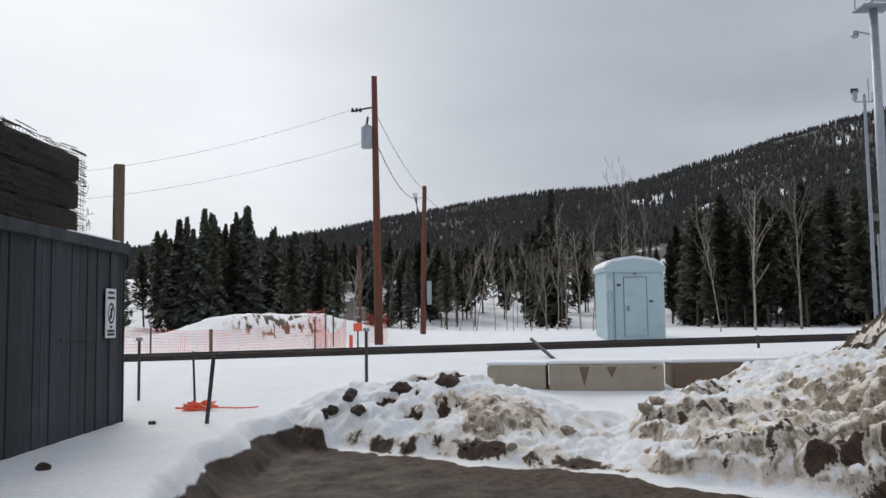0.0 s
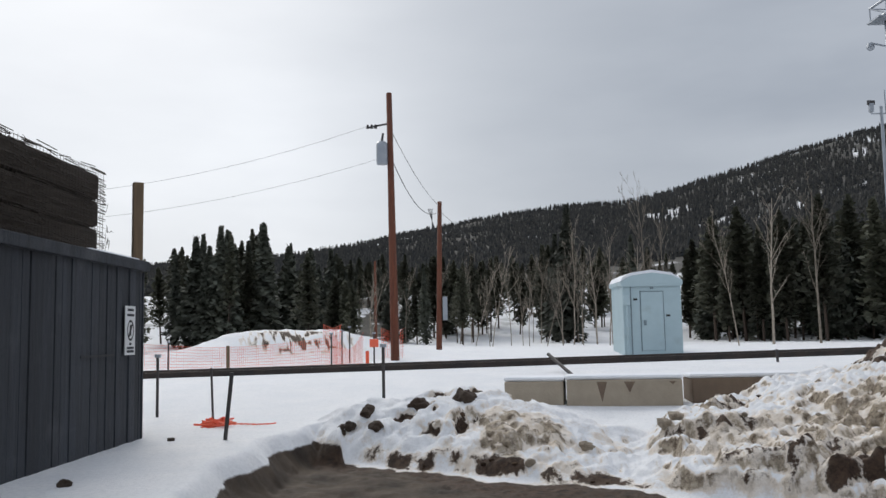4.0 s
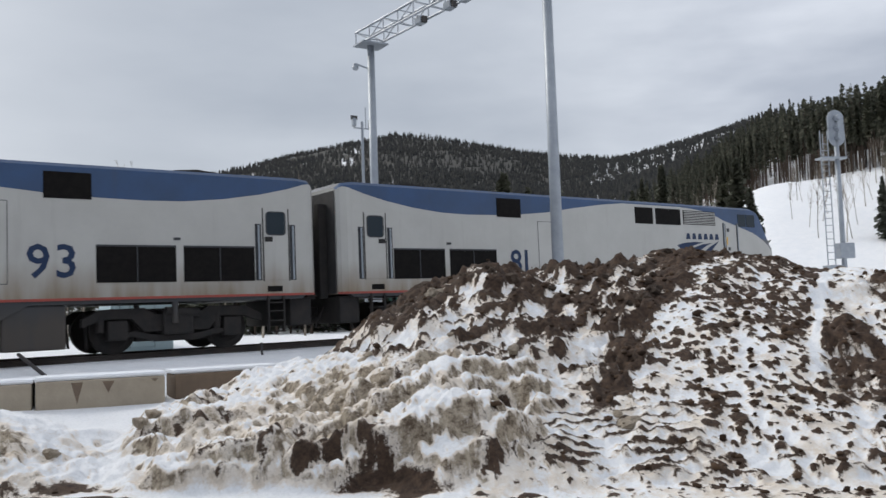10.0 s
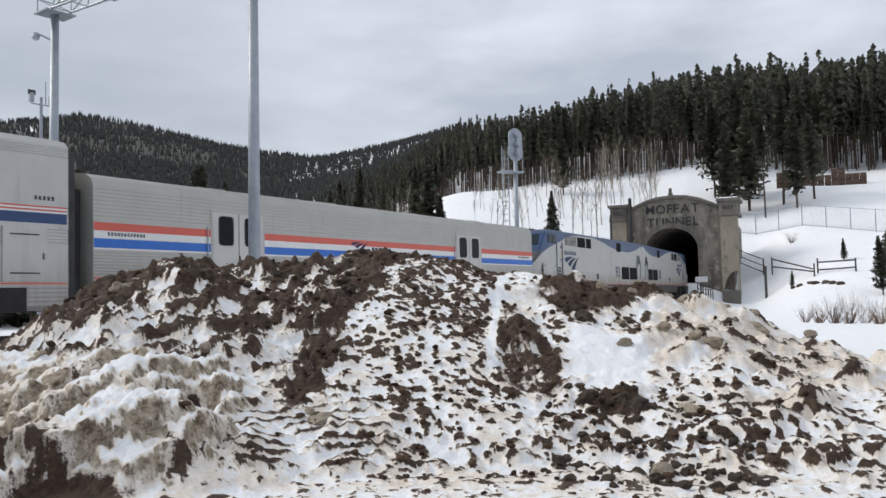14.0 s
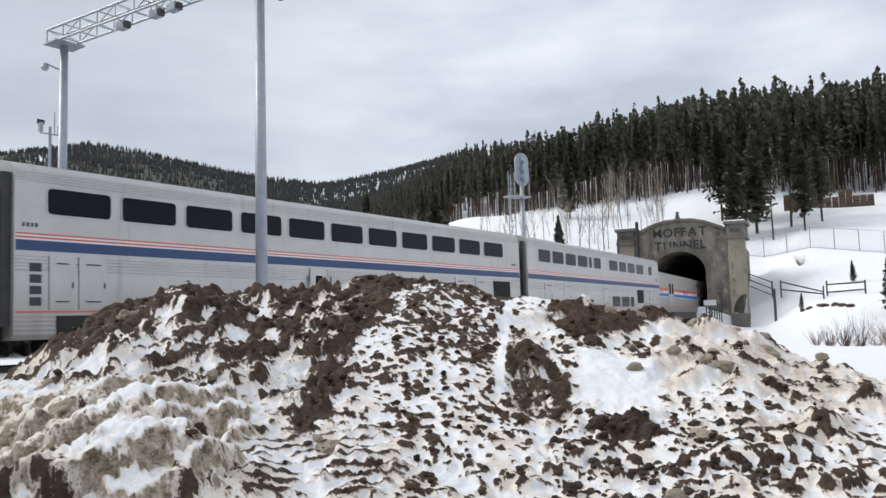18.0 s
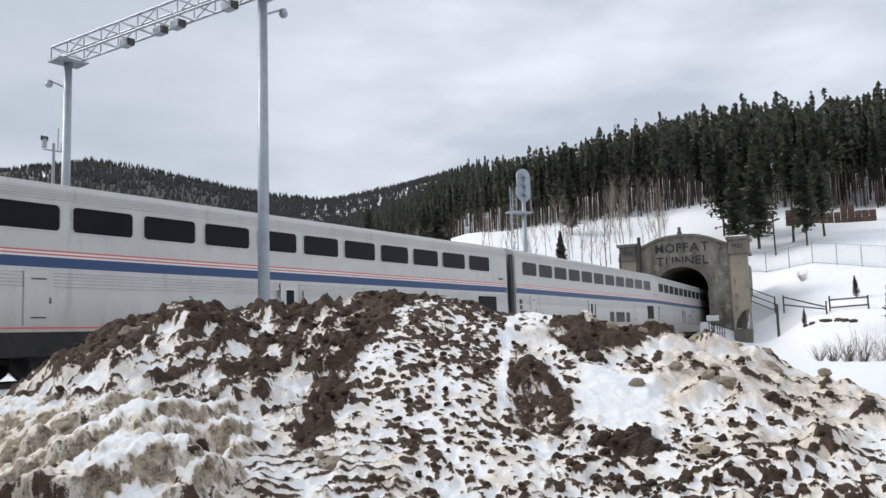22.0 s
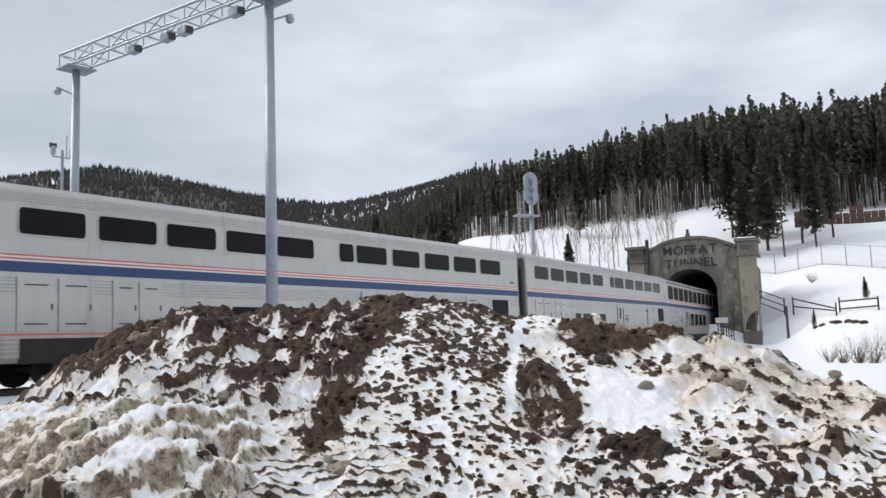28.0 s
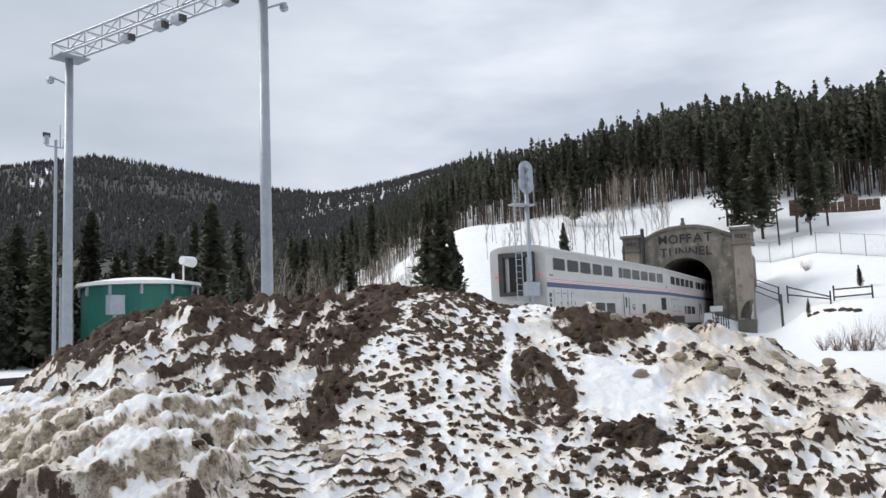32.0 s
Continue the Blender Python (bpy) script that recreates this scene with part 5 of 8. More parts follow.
def numpy_mesh(name, verts, faces, material):
    me = bpy.data.meshes.new(name)
    f = np.asarray(faces)
    w = f.shape[1]
    me.vertices.add(len(verts)), me.loops.add(f.size), me.polygons.add(len(f))
    me.vertices.foreach_set("co", np.asarray(verts, float).ravel())
    me.loops.foreach_set("vertex_index", f.ravel().astype(np.int32))
    me.polygons.foreach_set("loop_start", np.arange(0, f.size, w, dtype=np.int32))
    me.update(calc_edges=True)
    me.materials.append(material)
    return me


def stem(points, radii, seg=6):
    """A tapered tube through the points, as arrays."""
    verts, faces = [], []
    for k, (p, r) in enumerate(zip(points, radii)):
        for i in range(seg):
            a = 2 * math.pi * i / seg
            verts.append((p[0] + r * math.cos(a), p[1] + r * math.sin(a), p[2]))
        if k:
            for i in range(seg):
                faces.append(((k - 1) * seg + i, (k - 1) * seg + (i + 1) % seg, k * seg + (i + 1) % seg, k * seg + i))
    return verts, faces


def trunk_mesh(name, h, r, material, seed, stubs=0):
    rnd = random.Random(seed)
    pts, rad = [], []
    for k in range(7):
        f = k / 6
        pts.append((0.02 * h * math.sin(f * 3 + seed) * 0.3, 0.02 * h * math.cos(f * 2.3 + seed) * 0.3, f * h - 0.3 * (k == 0)))
        rad.append(r * (1 - 0.92 * f))
    v, f = stem(pts, rad)
    for _ in range(stubs):
        z, a, l = h * rnd.uniform(0.15, 0.55), rnd.uniform(0, 6.28), rnd.uniform(0.5, 1.3)
        b = len(v)
        c, s_ = math.cos(a), math.sin(a)
        v += [(0, 0, z + 0.03), (0, 0, z - 0.03), (c * l, s_ * l, z - 0.25 * l)]
        f += [(b, b + 1, b + 2, b + 2)][:0]
        v += [(c * l, s_ * l, z - 0.25 * l - 0.015)]
        f.append((b, b + 1, b + 3, b + 2))
    return numpy_mesh(name, v, f, material)


def bare_tree(h, seed, spread=0.45, levels=3, r0=0.09):
    """A leafless tree as tubes: a leaning trunk that forks into thinner and thinner limbs."""
    rnd = random.Random(seed)
    verts, faces = [], []

    def limb(p, d, length, r, level):
        n = 5 if level == 0 else 3
        q, pts, rad = Vector(p), [Vector(p)], [r]
        d = Vector(d)
        for k in range(n):
            d = (d + Vector((rnd.uniform(-1, 1), rnd.uniform(-1, 1), rnd.uniform(-0.2, 0.5))) * 0.13).normalized()
            q = q + d * length / n
            pts.append(q.copy()), rad.append(r * (1 - 0.75 * (k + 1) / n))
        seg = 5 if level == 0 else 3
        b = len(verts)
        side = d.orthogonal().normalized()
        up = d.cross(side)
        for c, rr in zip(pts, rad):
            for i in range(seg):
                a = 2 * math.pi * i / seg
                verts.append(tuple(c + (side * math.cos(a) + up * math.sin(a)) * max(rr, 0.006)))
        for k in range(n):
            for i in range(seg):
                j = (i + 1) % seg
                faces.append((b + k * seg + i, b + k * seg + j, b + (k + 1) * seg + j, b + (k + 1) * seg + i))
        if level < levels:
            kids = (15, 5, 3)[level] if level < 3 else 2
            for c in range(kids):
                f = rnd.uniform(0.3 if level == 0 else 0.25, 1.0)
                i = min(int(f * n), n - 1)
                o = pts[i].lerp(pts[i + 1], f * n - i)
                a = rnd.uniform(0, 6.28)
                nd = (d * 0.8 + (side * math.cos(a) + up * math.sin(a)) * (0.6 * spread + 0.25 * rnd.random()) + Vector((0, 0, 0.3))).normalized()
                limb(o, nd, length * rnd.uniform(0.18, 0.36) * (1.15 - 0.5 * f if level == 0 else 1.0), rad[i] * 0.5, level + 1)

    limb((0, 0, -0.2), (rnd.uniform(-0.08, 0.08), rnd.uniform(-0.08, 0.08), 1), h, 0.72 * r0, 0)
    return verts, faces


def build_forest():
    rnd = random.Random(12)
    spruce, pine, bare = [], [], []
    for k in range(6):
        h = (8.5, 10, 9, 11, 7.5, 12)[k]
        t = trunk_mesh("spruce_trunk", h * 0.97, 0.016 * h, M["bark"], k)
        v, f = spray_crown(h, 0.05 * h, (0.20, 0.17, 0.22, 0.15, 0.23, 0.16)[k] * h, 3000, 100 + k, 0.4, 0.5, (0.85, 0.7, 1.0, 0.75, 0.9, 0.65)[k], 0.6)
        spruce.append((h, t, numpy_mesh("spruce_crown", v, f, M["needles"])))
    for k in range(6):
        h = (13, 15, 14, 16, 12, 17)[k]
        t = trunk_mesh("pine_trunk", h * 0.97, 0.0095 * h, M["bark"], 20 + k, 14)
        v, f = spray_crown(h, (0.45, 0.55, 0.4, 0.5, 0.35, 0.48)[k] * h, (0.095, 0.08, 0.10, 0.085, 0.11, 0.08)[k] * h, 1000, 200 + k, 0.1, 0.7, 0.6, 0.5)
        pine.append((h, t, numpy_mesh("pine_crown", v, f, M["pine_needles"])))
    bushy = []
    for k in range(4):
        h = (10, 12, 11, 13)[k]
        t = trunk_mesh("bushy_trunk", h * 0.97, 0.013 * h, M["bark"], 40 + k, 6)
        v, f = spray_crown(h, (0.12, 0.2, 0.16, 0.24)[k] * h, (0.17, 0.20, 0.15, 0.19)[k] * h, 2400, 400 + k, -0.05, 0.6, 0.7, 0.75)
        bushy.append((h, t, numpy_mesh("bushy_crown", v, f, M["pine_needles"])))
    for k in range(6):
        h = (9, 10, 8, 7, 11, 6)[k]
        v, f = bare_tree(h, 300 + k, (0.45, 0.8, 0.45, 0.4, 0.75, 0.45)[k], 3, (0.0085, 0.0135, 0.0085, 0.0075, 0.0125, 0.0085)[k] * h)
        bare.append((h, numpy_mesh("bare_crown", v, f, M["aspen"])))

    tv, tf, rt = [], [], random.Random(77)
    for k in range(60):
        a, l = rt.uniform(0, 6.28), rt.uniform(0.5, 1.0)
        p, d = Vector((0.05 * math.cos(a), 0.05 * math.sin(a), 0)), Vector((math.cos(a) * rt.uniform(0.1, 0.9), math.sin(a) * rt.uniform(0.1, 0.9), 1)).normalized()
        for j in range(4):
            q = p + (d + Vector((rt.gauss(0, 0.2), rt.gauss(0, 0.2), 0))) * l / 4
            b = len(tv)
            o = Vector((0.006, 0.004, 0)) * (1.2 - 0.25 * j)
            tv += [tuple(p - o), tuple(p + o), tuple(q + o * 0.7), tuple(q - o * 0.7)]
            tf.append((b, b + 1, b + 2, b + 3))
            p = q
    twiggy = (1, numpy_mesh("twigs", tv, tf, M["twig"]))

    def put(kind, x, y, h, z=None, lean=0.02):
        lib = {"spruce": spruce, "pine": pine, "bushy_pine": bushy}[kind]
        h0, t, c = rnd.choice(lib)
        k = h / h0
        z = ground_z(x, y) if z is None else z
        m = Matrix.Translation((x, y, z - 0.05)) @ Euler((rnd.gauss(0, lean), rnd.gauss(0, lean), rnd.uniform(0, 6.28))).to_matrix().to_4x4() @ Matrix.Diagonal((k * rnd.uniform(0.9, 1.15), k * rnd.uniform(0.9, 1.15), k, 1))
        o = thing(kind + "_tree", m, {"spruce": "dark green spruce with drooping branches standing in snow", "pine": "tall lodgepole pine with bare lower trunk", "bushy_pine": "full-crowned dark pine with spreading branches"}[kind], "tree", kind + " forest")
        link_data("trunk", t, None, o)
        link_data("crown", c, None, o)
        return o

    def put_bare(x, y, h, pick=None, label="leafless pale aspen with thin branches"):
        h0, me = bare[pick if pick is not None else rnd.randrange(len(bare))]
        k = h / h0
        o = new("bare_tree", me)
        o.matrix_world = Matrix.Translation((x, y, ground_z(x, y) - 0.05)) @ Matrix.Rotation(rnd.uniform(0, 6.28), 4, "Z") @ Matrix.Diagonal((k, k, k, 1))
        tagged(o, label, "tree", "bare aspens")

    # row of trees behind the track, thinning towards the tunnel
    def top_at(az):
        return float(table(az, ((-47, 3.5), (-44, 4.6), (-41, 6.0), (-37, 5.5), (-33, 7.2), (-30, 6.0), (-26, 6.6), (-22, 7.0), (-18, 6.4), (-12, 4.9), (-7, 6.0), (-2, 5.0), (2, 5.2), (6, 5.4), (10, 6.0), (13, 7.4), (17, 6.8), (20, 5.2), (26, 5.0))))
    for az, r, el in ((12.9, 58, 7.9), (13.9, 60, 6.7), (15.2, 57, 7.4), (17.3, 58, 7.0), (16.4, 62, 6.4), (18.6, 60, 6.0), (11.6, 61, 6.4), (10.0, 62, 6.2), (8.6, 60, 6.1), (-6.9, 52, 8.5), (-6.2, 56, 6.6), (-11.2, 55, 6.3), (-33.6, 50, 7.2), (-30.2, 52, 6.2), (-50.9, 66, 9.2), (-50.0, 68, 7.6), (-51.9, 69, 7.2), (-36.2, 62, 9.2), (-28.5, 58, 8.6), (-24.5, 50, 7.8), (-18.4, 50, 7.6), (-16.6, 52, 7.0), (-60.0, 120, 11.5), (-31.8, 48, 6.5), (-23.0, 46, 8.0), (-20.8, 47, 7.2), (-26.3, 45, 7.5)):
        x, y = (early if az > -12 else polar)(az, r)
        put("spruce" if az > -13 else "bushy_pine", x, y, (early_z(az, r, el) if az > -12 else 1.6 + r * math.tan(radians(el))) - ground_z(x, y))
    for k in range(360):
        az, r = rnd.uniform(-37, 27), rnd.uniform(50, 105)
        x, y = polar(az, r)
        el = top_at(az) * rnd.uniform(0.6, 1.0)
        h = min(1.6 + r * math.tan(radians(el)) - ground_z(x, y), 15)
        open_wood = -15 < az < 4 or az > 18
        if open_wood and rnd.random() < (0.22 if az < 18 else 0.7):
            continue
        if h > 3:
            put(rnd.choice(("pine", "pine", "bushy_pine", "bushy_pine", "spruce") if open_wood else ("spruce", "spruce", "bushy_pine", "bushy_pine", "pine")), x, y, h * rnd.uniform(0.75, 1.08))
    for k in range(120):
        az, r = rnd.uniform(-27, 8), rnd.uniform(58, 110)
        x, y = polar(az, r)
        h = 1.6 + r * math.tan(radians(top_at(az) * rnd.uniform(0.7, 1.0))) - ground_z(x, y)
        put(rnd.choice(("pine", "bushy_pine", "bushy_pine")), x, y, min(max(h, 3.5), 13))
    for k in range(55):
        az, r = rnd.uniform(-36, -15.5), rnd.uniform(48, 66)
        x, y = polar(az, r)
        h = 1.6 + r * math.tan(radians(top_at(az) * rnd.uniform(0.55, 0.95))) - ground_z(x, y)
        put(rnd.choice(("spruce", "bushy_pine", "bushy_pine")), x, y, max(h, 2.5))
    for k in range(34):
        az, r = rnd.uniform(-47, -34), rnd.uniform(75, 150)
        x, y = polar(az, r)
        put("pine", x, y, rnd.uniform(9, 14))
    # bare aspens
    for az, r, el, pick in ((-19.6, 38, 8.4, 1), (-22.3, 40, 8.6, 4), (-17.6, 37, 7.0, 0), (-12.1, 45, 8.9, 2), (-13.0, 46, 7.6, 0), (-5.5, 44, 5.8, 3), (-7.9, 43, 5.2, 0), (-8.8, 46, 6.0, 1), (-0.8, 48, 5.0, 3), (-27.4, 42, 6.5, 1), (-3.2, 47, 4.6, 5), (-4.4, 45, 4.4, 2), (-9.6, 42, 4.4, 4), (-6.6, 44, 4.6, 1), (-1.8, 46, 3.8, 0)):
        x, y = early(az, r)
        put_bare(x, y, early_z(az, r, el) - ground_z(x, y), pick)
    for k in range(70):
        az, r = rnd.uniform(-50, -35), rnd.uniform(60, 120)
        x, y = polar(az, r)
        put_bare(x, y, rnd.uniform(5, 8.5), None, "leafless tan aspen sapling in the snow")
    for k in range(60):
        az, r = rnd.uniform(-66, -54), rnd.uniform(98, 126)
        x, y = polar(az, r)
        put_bare(x, y, rnd.uniform(4.5, 8), None, "leafless tan aspen sapling on the snowy slope")
    for k in range(18):
        az, r = rnd.uniform(-14, 6), rnd.uniform(42, 60)
        x, y = polar(az, r)
        put_bare(x, y, rnd.uniform(3.5, 6))
    for az, r, h in ((-76.2, 42, 1.5), (-77.0, 41, 1.8), (-75.4, 43, 1.2), (-77.9, 42, 1.7), (-78.6, 40, 1.4), (-74.6, 44, 1.0), (-74.0, 90, 1.5)):
        x, y = polar(az, r)
        h0, me = twiggy
        o = new("bare_shrub", me)
        o.matrix_world = Matrix.Translation((x, y, ground_z(x, y) - 0.1)) @ Matrix.Rotation(rnd.uniform(0, 6.28), 4, "Z") @ Matrix.Diagonal((h, h, h, 1))
        tagged(o, "leafless brown shrub of thin twigs in the snow", "shrub", "bare shrubs")
    for az, r, h in ((-79.3, 66, 4.4), (-78.9, 65, 4.0), (-79.9, 67, 4.6), (-73.9, 76, 1.6), (-76.9, 82, 2.0), (-34.9, 44, 3.6), (-36.2, 44.5, 4.6), (-37.3, 43, 4.9), (-38.4, 45, 4.2), (-44.6, 60, 3.2), (-35.7, 47, 3.9), (-59.2, 98, 6.5)):
        x, y = polar(az, r)
        put("bushy_pine" if rnd.random() < 0.5 or az < -78 else "spruce", x, y, h)
    # lodgepole stand over the tunnel: front rows one by one, the depth of the wood as one mass
    for k in range(150):
        az = rnd.uniform(-86, -46)
        edge = float(table(az, ((-92, 118), (-76, 127), (-68, 124), (-60, 128), (-53, 140), (-45, 170))))
        r = edge + abs(rnd.gauss(0, 1)) * 12
        x, y = polar(az, r)
        put("pine", x, y, rnd.uniform(8.5, 12.5) * float(table(az, ((-92, 1.15), (-68, 1.1), (-60, 0.95), (-50, 0.8), (-45, 0.75)))))
    for az, r, h in ((-70.3, 104, 13), (-71.6, 106, 14), (-72.6, 103, 12), (-73.6, 107, 14), (-74.4, 104, 13), (-71.0, 110, 15), (-75.4, 108, 12), (-69.6, 112, 14), (-72.0, 114, 15)):
        x, y = polar(az, r)
        put("pine" if int(r) % 2 else "bushy_pine", x, y, h + (0.5 if int(r) % 2 else -2))
    rs = np.random.RandomState(8)
    n = 3300
    az = rs.uniform(-90, -42, n)
    r = table(az, ((-92, 124), (-76, 132), (-68, 130), (-60, 134), (-53, 146), (-45, 175))) + 120 * rs.rand(n) ** 1.3
    x, y = -np.sin(np.radians(az)) * r, np.cos(np.radians(az)) * r
    z = ground_parts(x, y)[0]
    vs, fs, b = [], [], 0
    h = rs.uniform(7.5, 12.8, n) * (1 + 0.1 * (rs.rand(n) > 0.9)) * table(az, ((-92, 1.36), (-75, 1.25), (-68, 1.14), (-60, 1.0), (-50, 0.85), (-42, 0.8)))
    w = h * rs.uniform(0.045, 0.085, n)
    low = rs.uniform(0.4, 0.62, n)
    m = 84
    for k in range(m):
        f = rs.rand(n)
        zz = z + h * (low + (1 - low) * f)
        rad = w * (1.03 - f) ** 0.75 * rs.uniform(0.15, 1.35, n)
        a = rs.rand(n) * 6.283
        c, s_ = np.cos(a), np.sin(a)
        sz = h * 0.021 * rs.uniform(0.5, 1.7, n)
        p0 = np.stack([x + c * rad * 0.15, y + s_ * rad * 0.15, zz], 1)
        p1 = np.stack([x + c * rad - s_ * sz, y + s_ * rad + c * sz, zz - sz * rs.uniform(0.2, 1.2, n)], 1)
        p2 = np.stack([x + c * rad + s_ * sz, y + s_ * rad - c * sz, zz - sz * 0.1], 1)
        p3 = np.stack([x + c * rad * 1.1, y + s_ * rad * 1.1, zz + sz * rs.uniform(0.1, 1.0, n)], 1)
        vs.append(np.stack([p0, p1, p2, p3], 1).reshape(-1, 3))
        i = b + np.arange(n) * 4
        fs += [np.stack([i, i + 1, i + 3], 1), np.stack([i + 1, i + 2, i + 3], 1)]
        b += 4 * n
    me = numpy_mesh("pine_wood_crowns", np.concatenate(vs), np.concatenate(fs), M["wood_needles"])
    tagged(new("pine_wood", me), "dense stand of dark lodgepole pines above the tunnel", "forest", kind="stuff")
    vs, fs = [], []
    for k, (dx, dy) in enumerate(((0.1, 0), (-0.05, 0.087), (-0.05, -0.087))):
        vs.append(np.stack([x + dx, y + dy, z - 0.3], 1)), vs.append(np.stack([x + dx * 0.3, y + dy * 0.3, z + h * 0.95], 1))
    i = np.arange(n)
    fs = [np.stack([i + 2 * k * n, i + 2 * ((k + 1) % 3) * n, i + (2 * ((k + 1) % 3) + 1) * n, i + (2 * k + 1) * n], 1) for k in range(3)]
    me = numpy_mesh("pine_wood_trunks", np.concatenate(vs), np.concatenate(fs), M["bark"])
    tagged(new("pine_trunks", me), "close-set bare trunks of lodgepole pines", "forest", kind="stuff")
    # woods on the slopes far off
    n = 52000
    rs = np.random.RandomState(5)
    az, r = rs.uniform(-60, 30, n), 125 + 815 * rs.rand(n) ** 1.1
    keep = ~((az < -40) & (r < 200)) & ~((az > -38) & (r < 300))
    az, r = az[keep], r[keep]
    x, y = -np.sin(np.radians(az)) * r, np.cos(np.radians(az)) * r
    thin = fbm(x * 0.012, y * 0.012, 77, 3)
    keep = (thin < 0.63) | (rs.rand(len(x)) < 0.5)
    x, y = x[keep], y[keep]
    z, _, _, _, floor, _ = ground_parts(x, y)
    keep = rs.rand(len(x)) < 0.12 + 1.6 * floor
    x, y, z = x[keep], y[keep], z[keep]
    h, w = rs.uniform(3.2, 6.2, len(x)), rs.uniform(0.8, 1.5, len(x))
    seg, tiers = 5, ((0.06, 1.0, 0.50), (0.34, 0.72, 0.78), (0.62, 0.42, 1.0))
    vs, fs, b = [], [], 0
    turn = rs.rand(len(x)) * 6.28
    for lo, wide, hi in tiers:
        tip = np.stack([x, y, z + h * hi], 1)
        ring = [np.stack([x + w * wide * np.cos(turn + 6.283 * i / seg) * rs.uniform(0.75, 1.2, len(x)), y + w * wide * np.sin(turn + 6.283 * i / seg) * rs.uniform(0.75, 1.2, len(x)), z + h * lo * rs.uniform(0.85, 1.15, len(x))], 1) for i in range(seg)]
        block = np.stack([tip] + ring, 1)
        k = b + np.arange(len(x)) * (seg + 1)
        vs.append(block.reshape(-1, 3))
        fs += [np.stack([k, k + 1 + i, k + 1 + (i + 1) % seg], 1) for i in range(seg)]
        b += len(x) * (seg + 1)
    me = numpy_mesh("far_woods", np.concatenate(vs), np.concatenate(fs), M["hazed_needles"])
    tagged(new("far_woods", me), "dense dark conifer forest covering the mountain slopes", "forest", kind="stuff")


def island_tint(name, c0, c1):
    m = bpy.data.materials.new(name)
    m.use_nodes = True
    nt = m.node_tree
    g, x = nt.nodes.new("ShaderNodeNewGeometry"), nt.nodes.new("ShaderNodeMix")
    x.data_type = "RGBA"
    x.inputs[6].default_value, x.inputs[7].default_value = (*c0, 1), (*c1, 1)
    nt.links.new(g.outputs["Random Per Island"], x.inputs[0])
    nt.links.new(x.outputs[2], nt.nodes["Principled BSDF"].inputs["Base Color"])
    nt.nodes["Principled BSDF"].inputs["Roughness"].default_value = 0.9
    nt.nodes["Principled BSDF"].inputs["Specular IOR Level"].default_value = 0.1
    return m


M["wood_needles"] = island_tint("stand_needles", (0.042, 0.046, 0.036), (0.108, 0.108, 0.080))
# far conifers: the haze of distance is put into their greyer needle colour
M["hazed_needles"] = island_tint("haze_tinted_conifers", (0.030, 0.034, 0.036), (0.066, 0.064, 0.060))
build_forest()


# ---- poles, wires and stakes ----
def wire(name, a, b, sag, r, parent, material=None, n=14):
    a, b = Vector(a), Vector(b)
    pts = [a.lerp(b, k / n) - Vector((0, 0, 4 * sag * (k / n) * (1 - k / n))) for k in range(n + 1)]
    verts, faces = [], []
    side = (b - a).cross(Vector((0, 0, 1)))
    side = side.normalized() if side.length > 1e-3 else Vector((1, 0, 0))
    up = side.cross(b - a).normalized()
    for k, p in enumerate(pts):
        verts += [p + side * r * math.cos(i * 2.094) + up * r * math.sin(i * 2.094) for i in range(3)]
        if k:
            faces += [(3 * k - 3 + i, 3 * k - 3 + (i + 1) % 3, 3 * k + (i + 1) % 3, 3 * k + i) for i in range(3)]
    return link_mesh(name, verts, faces, material or M["cable"], parent)


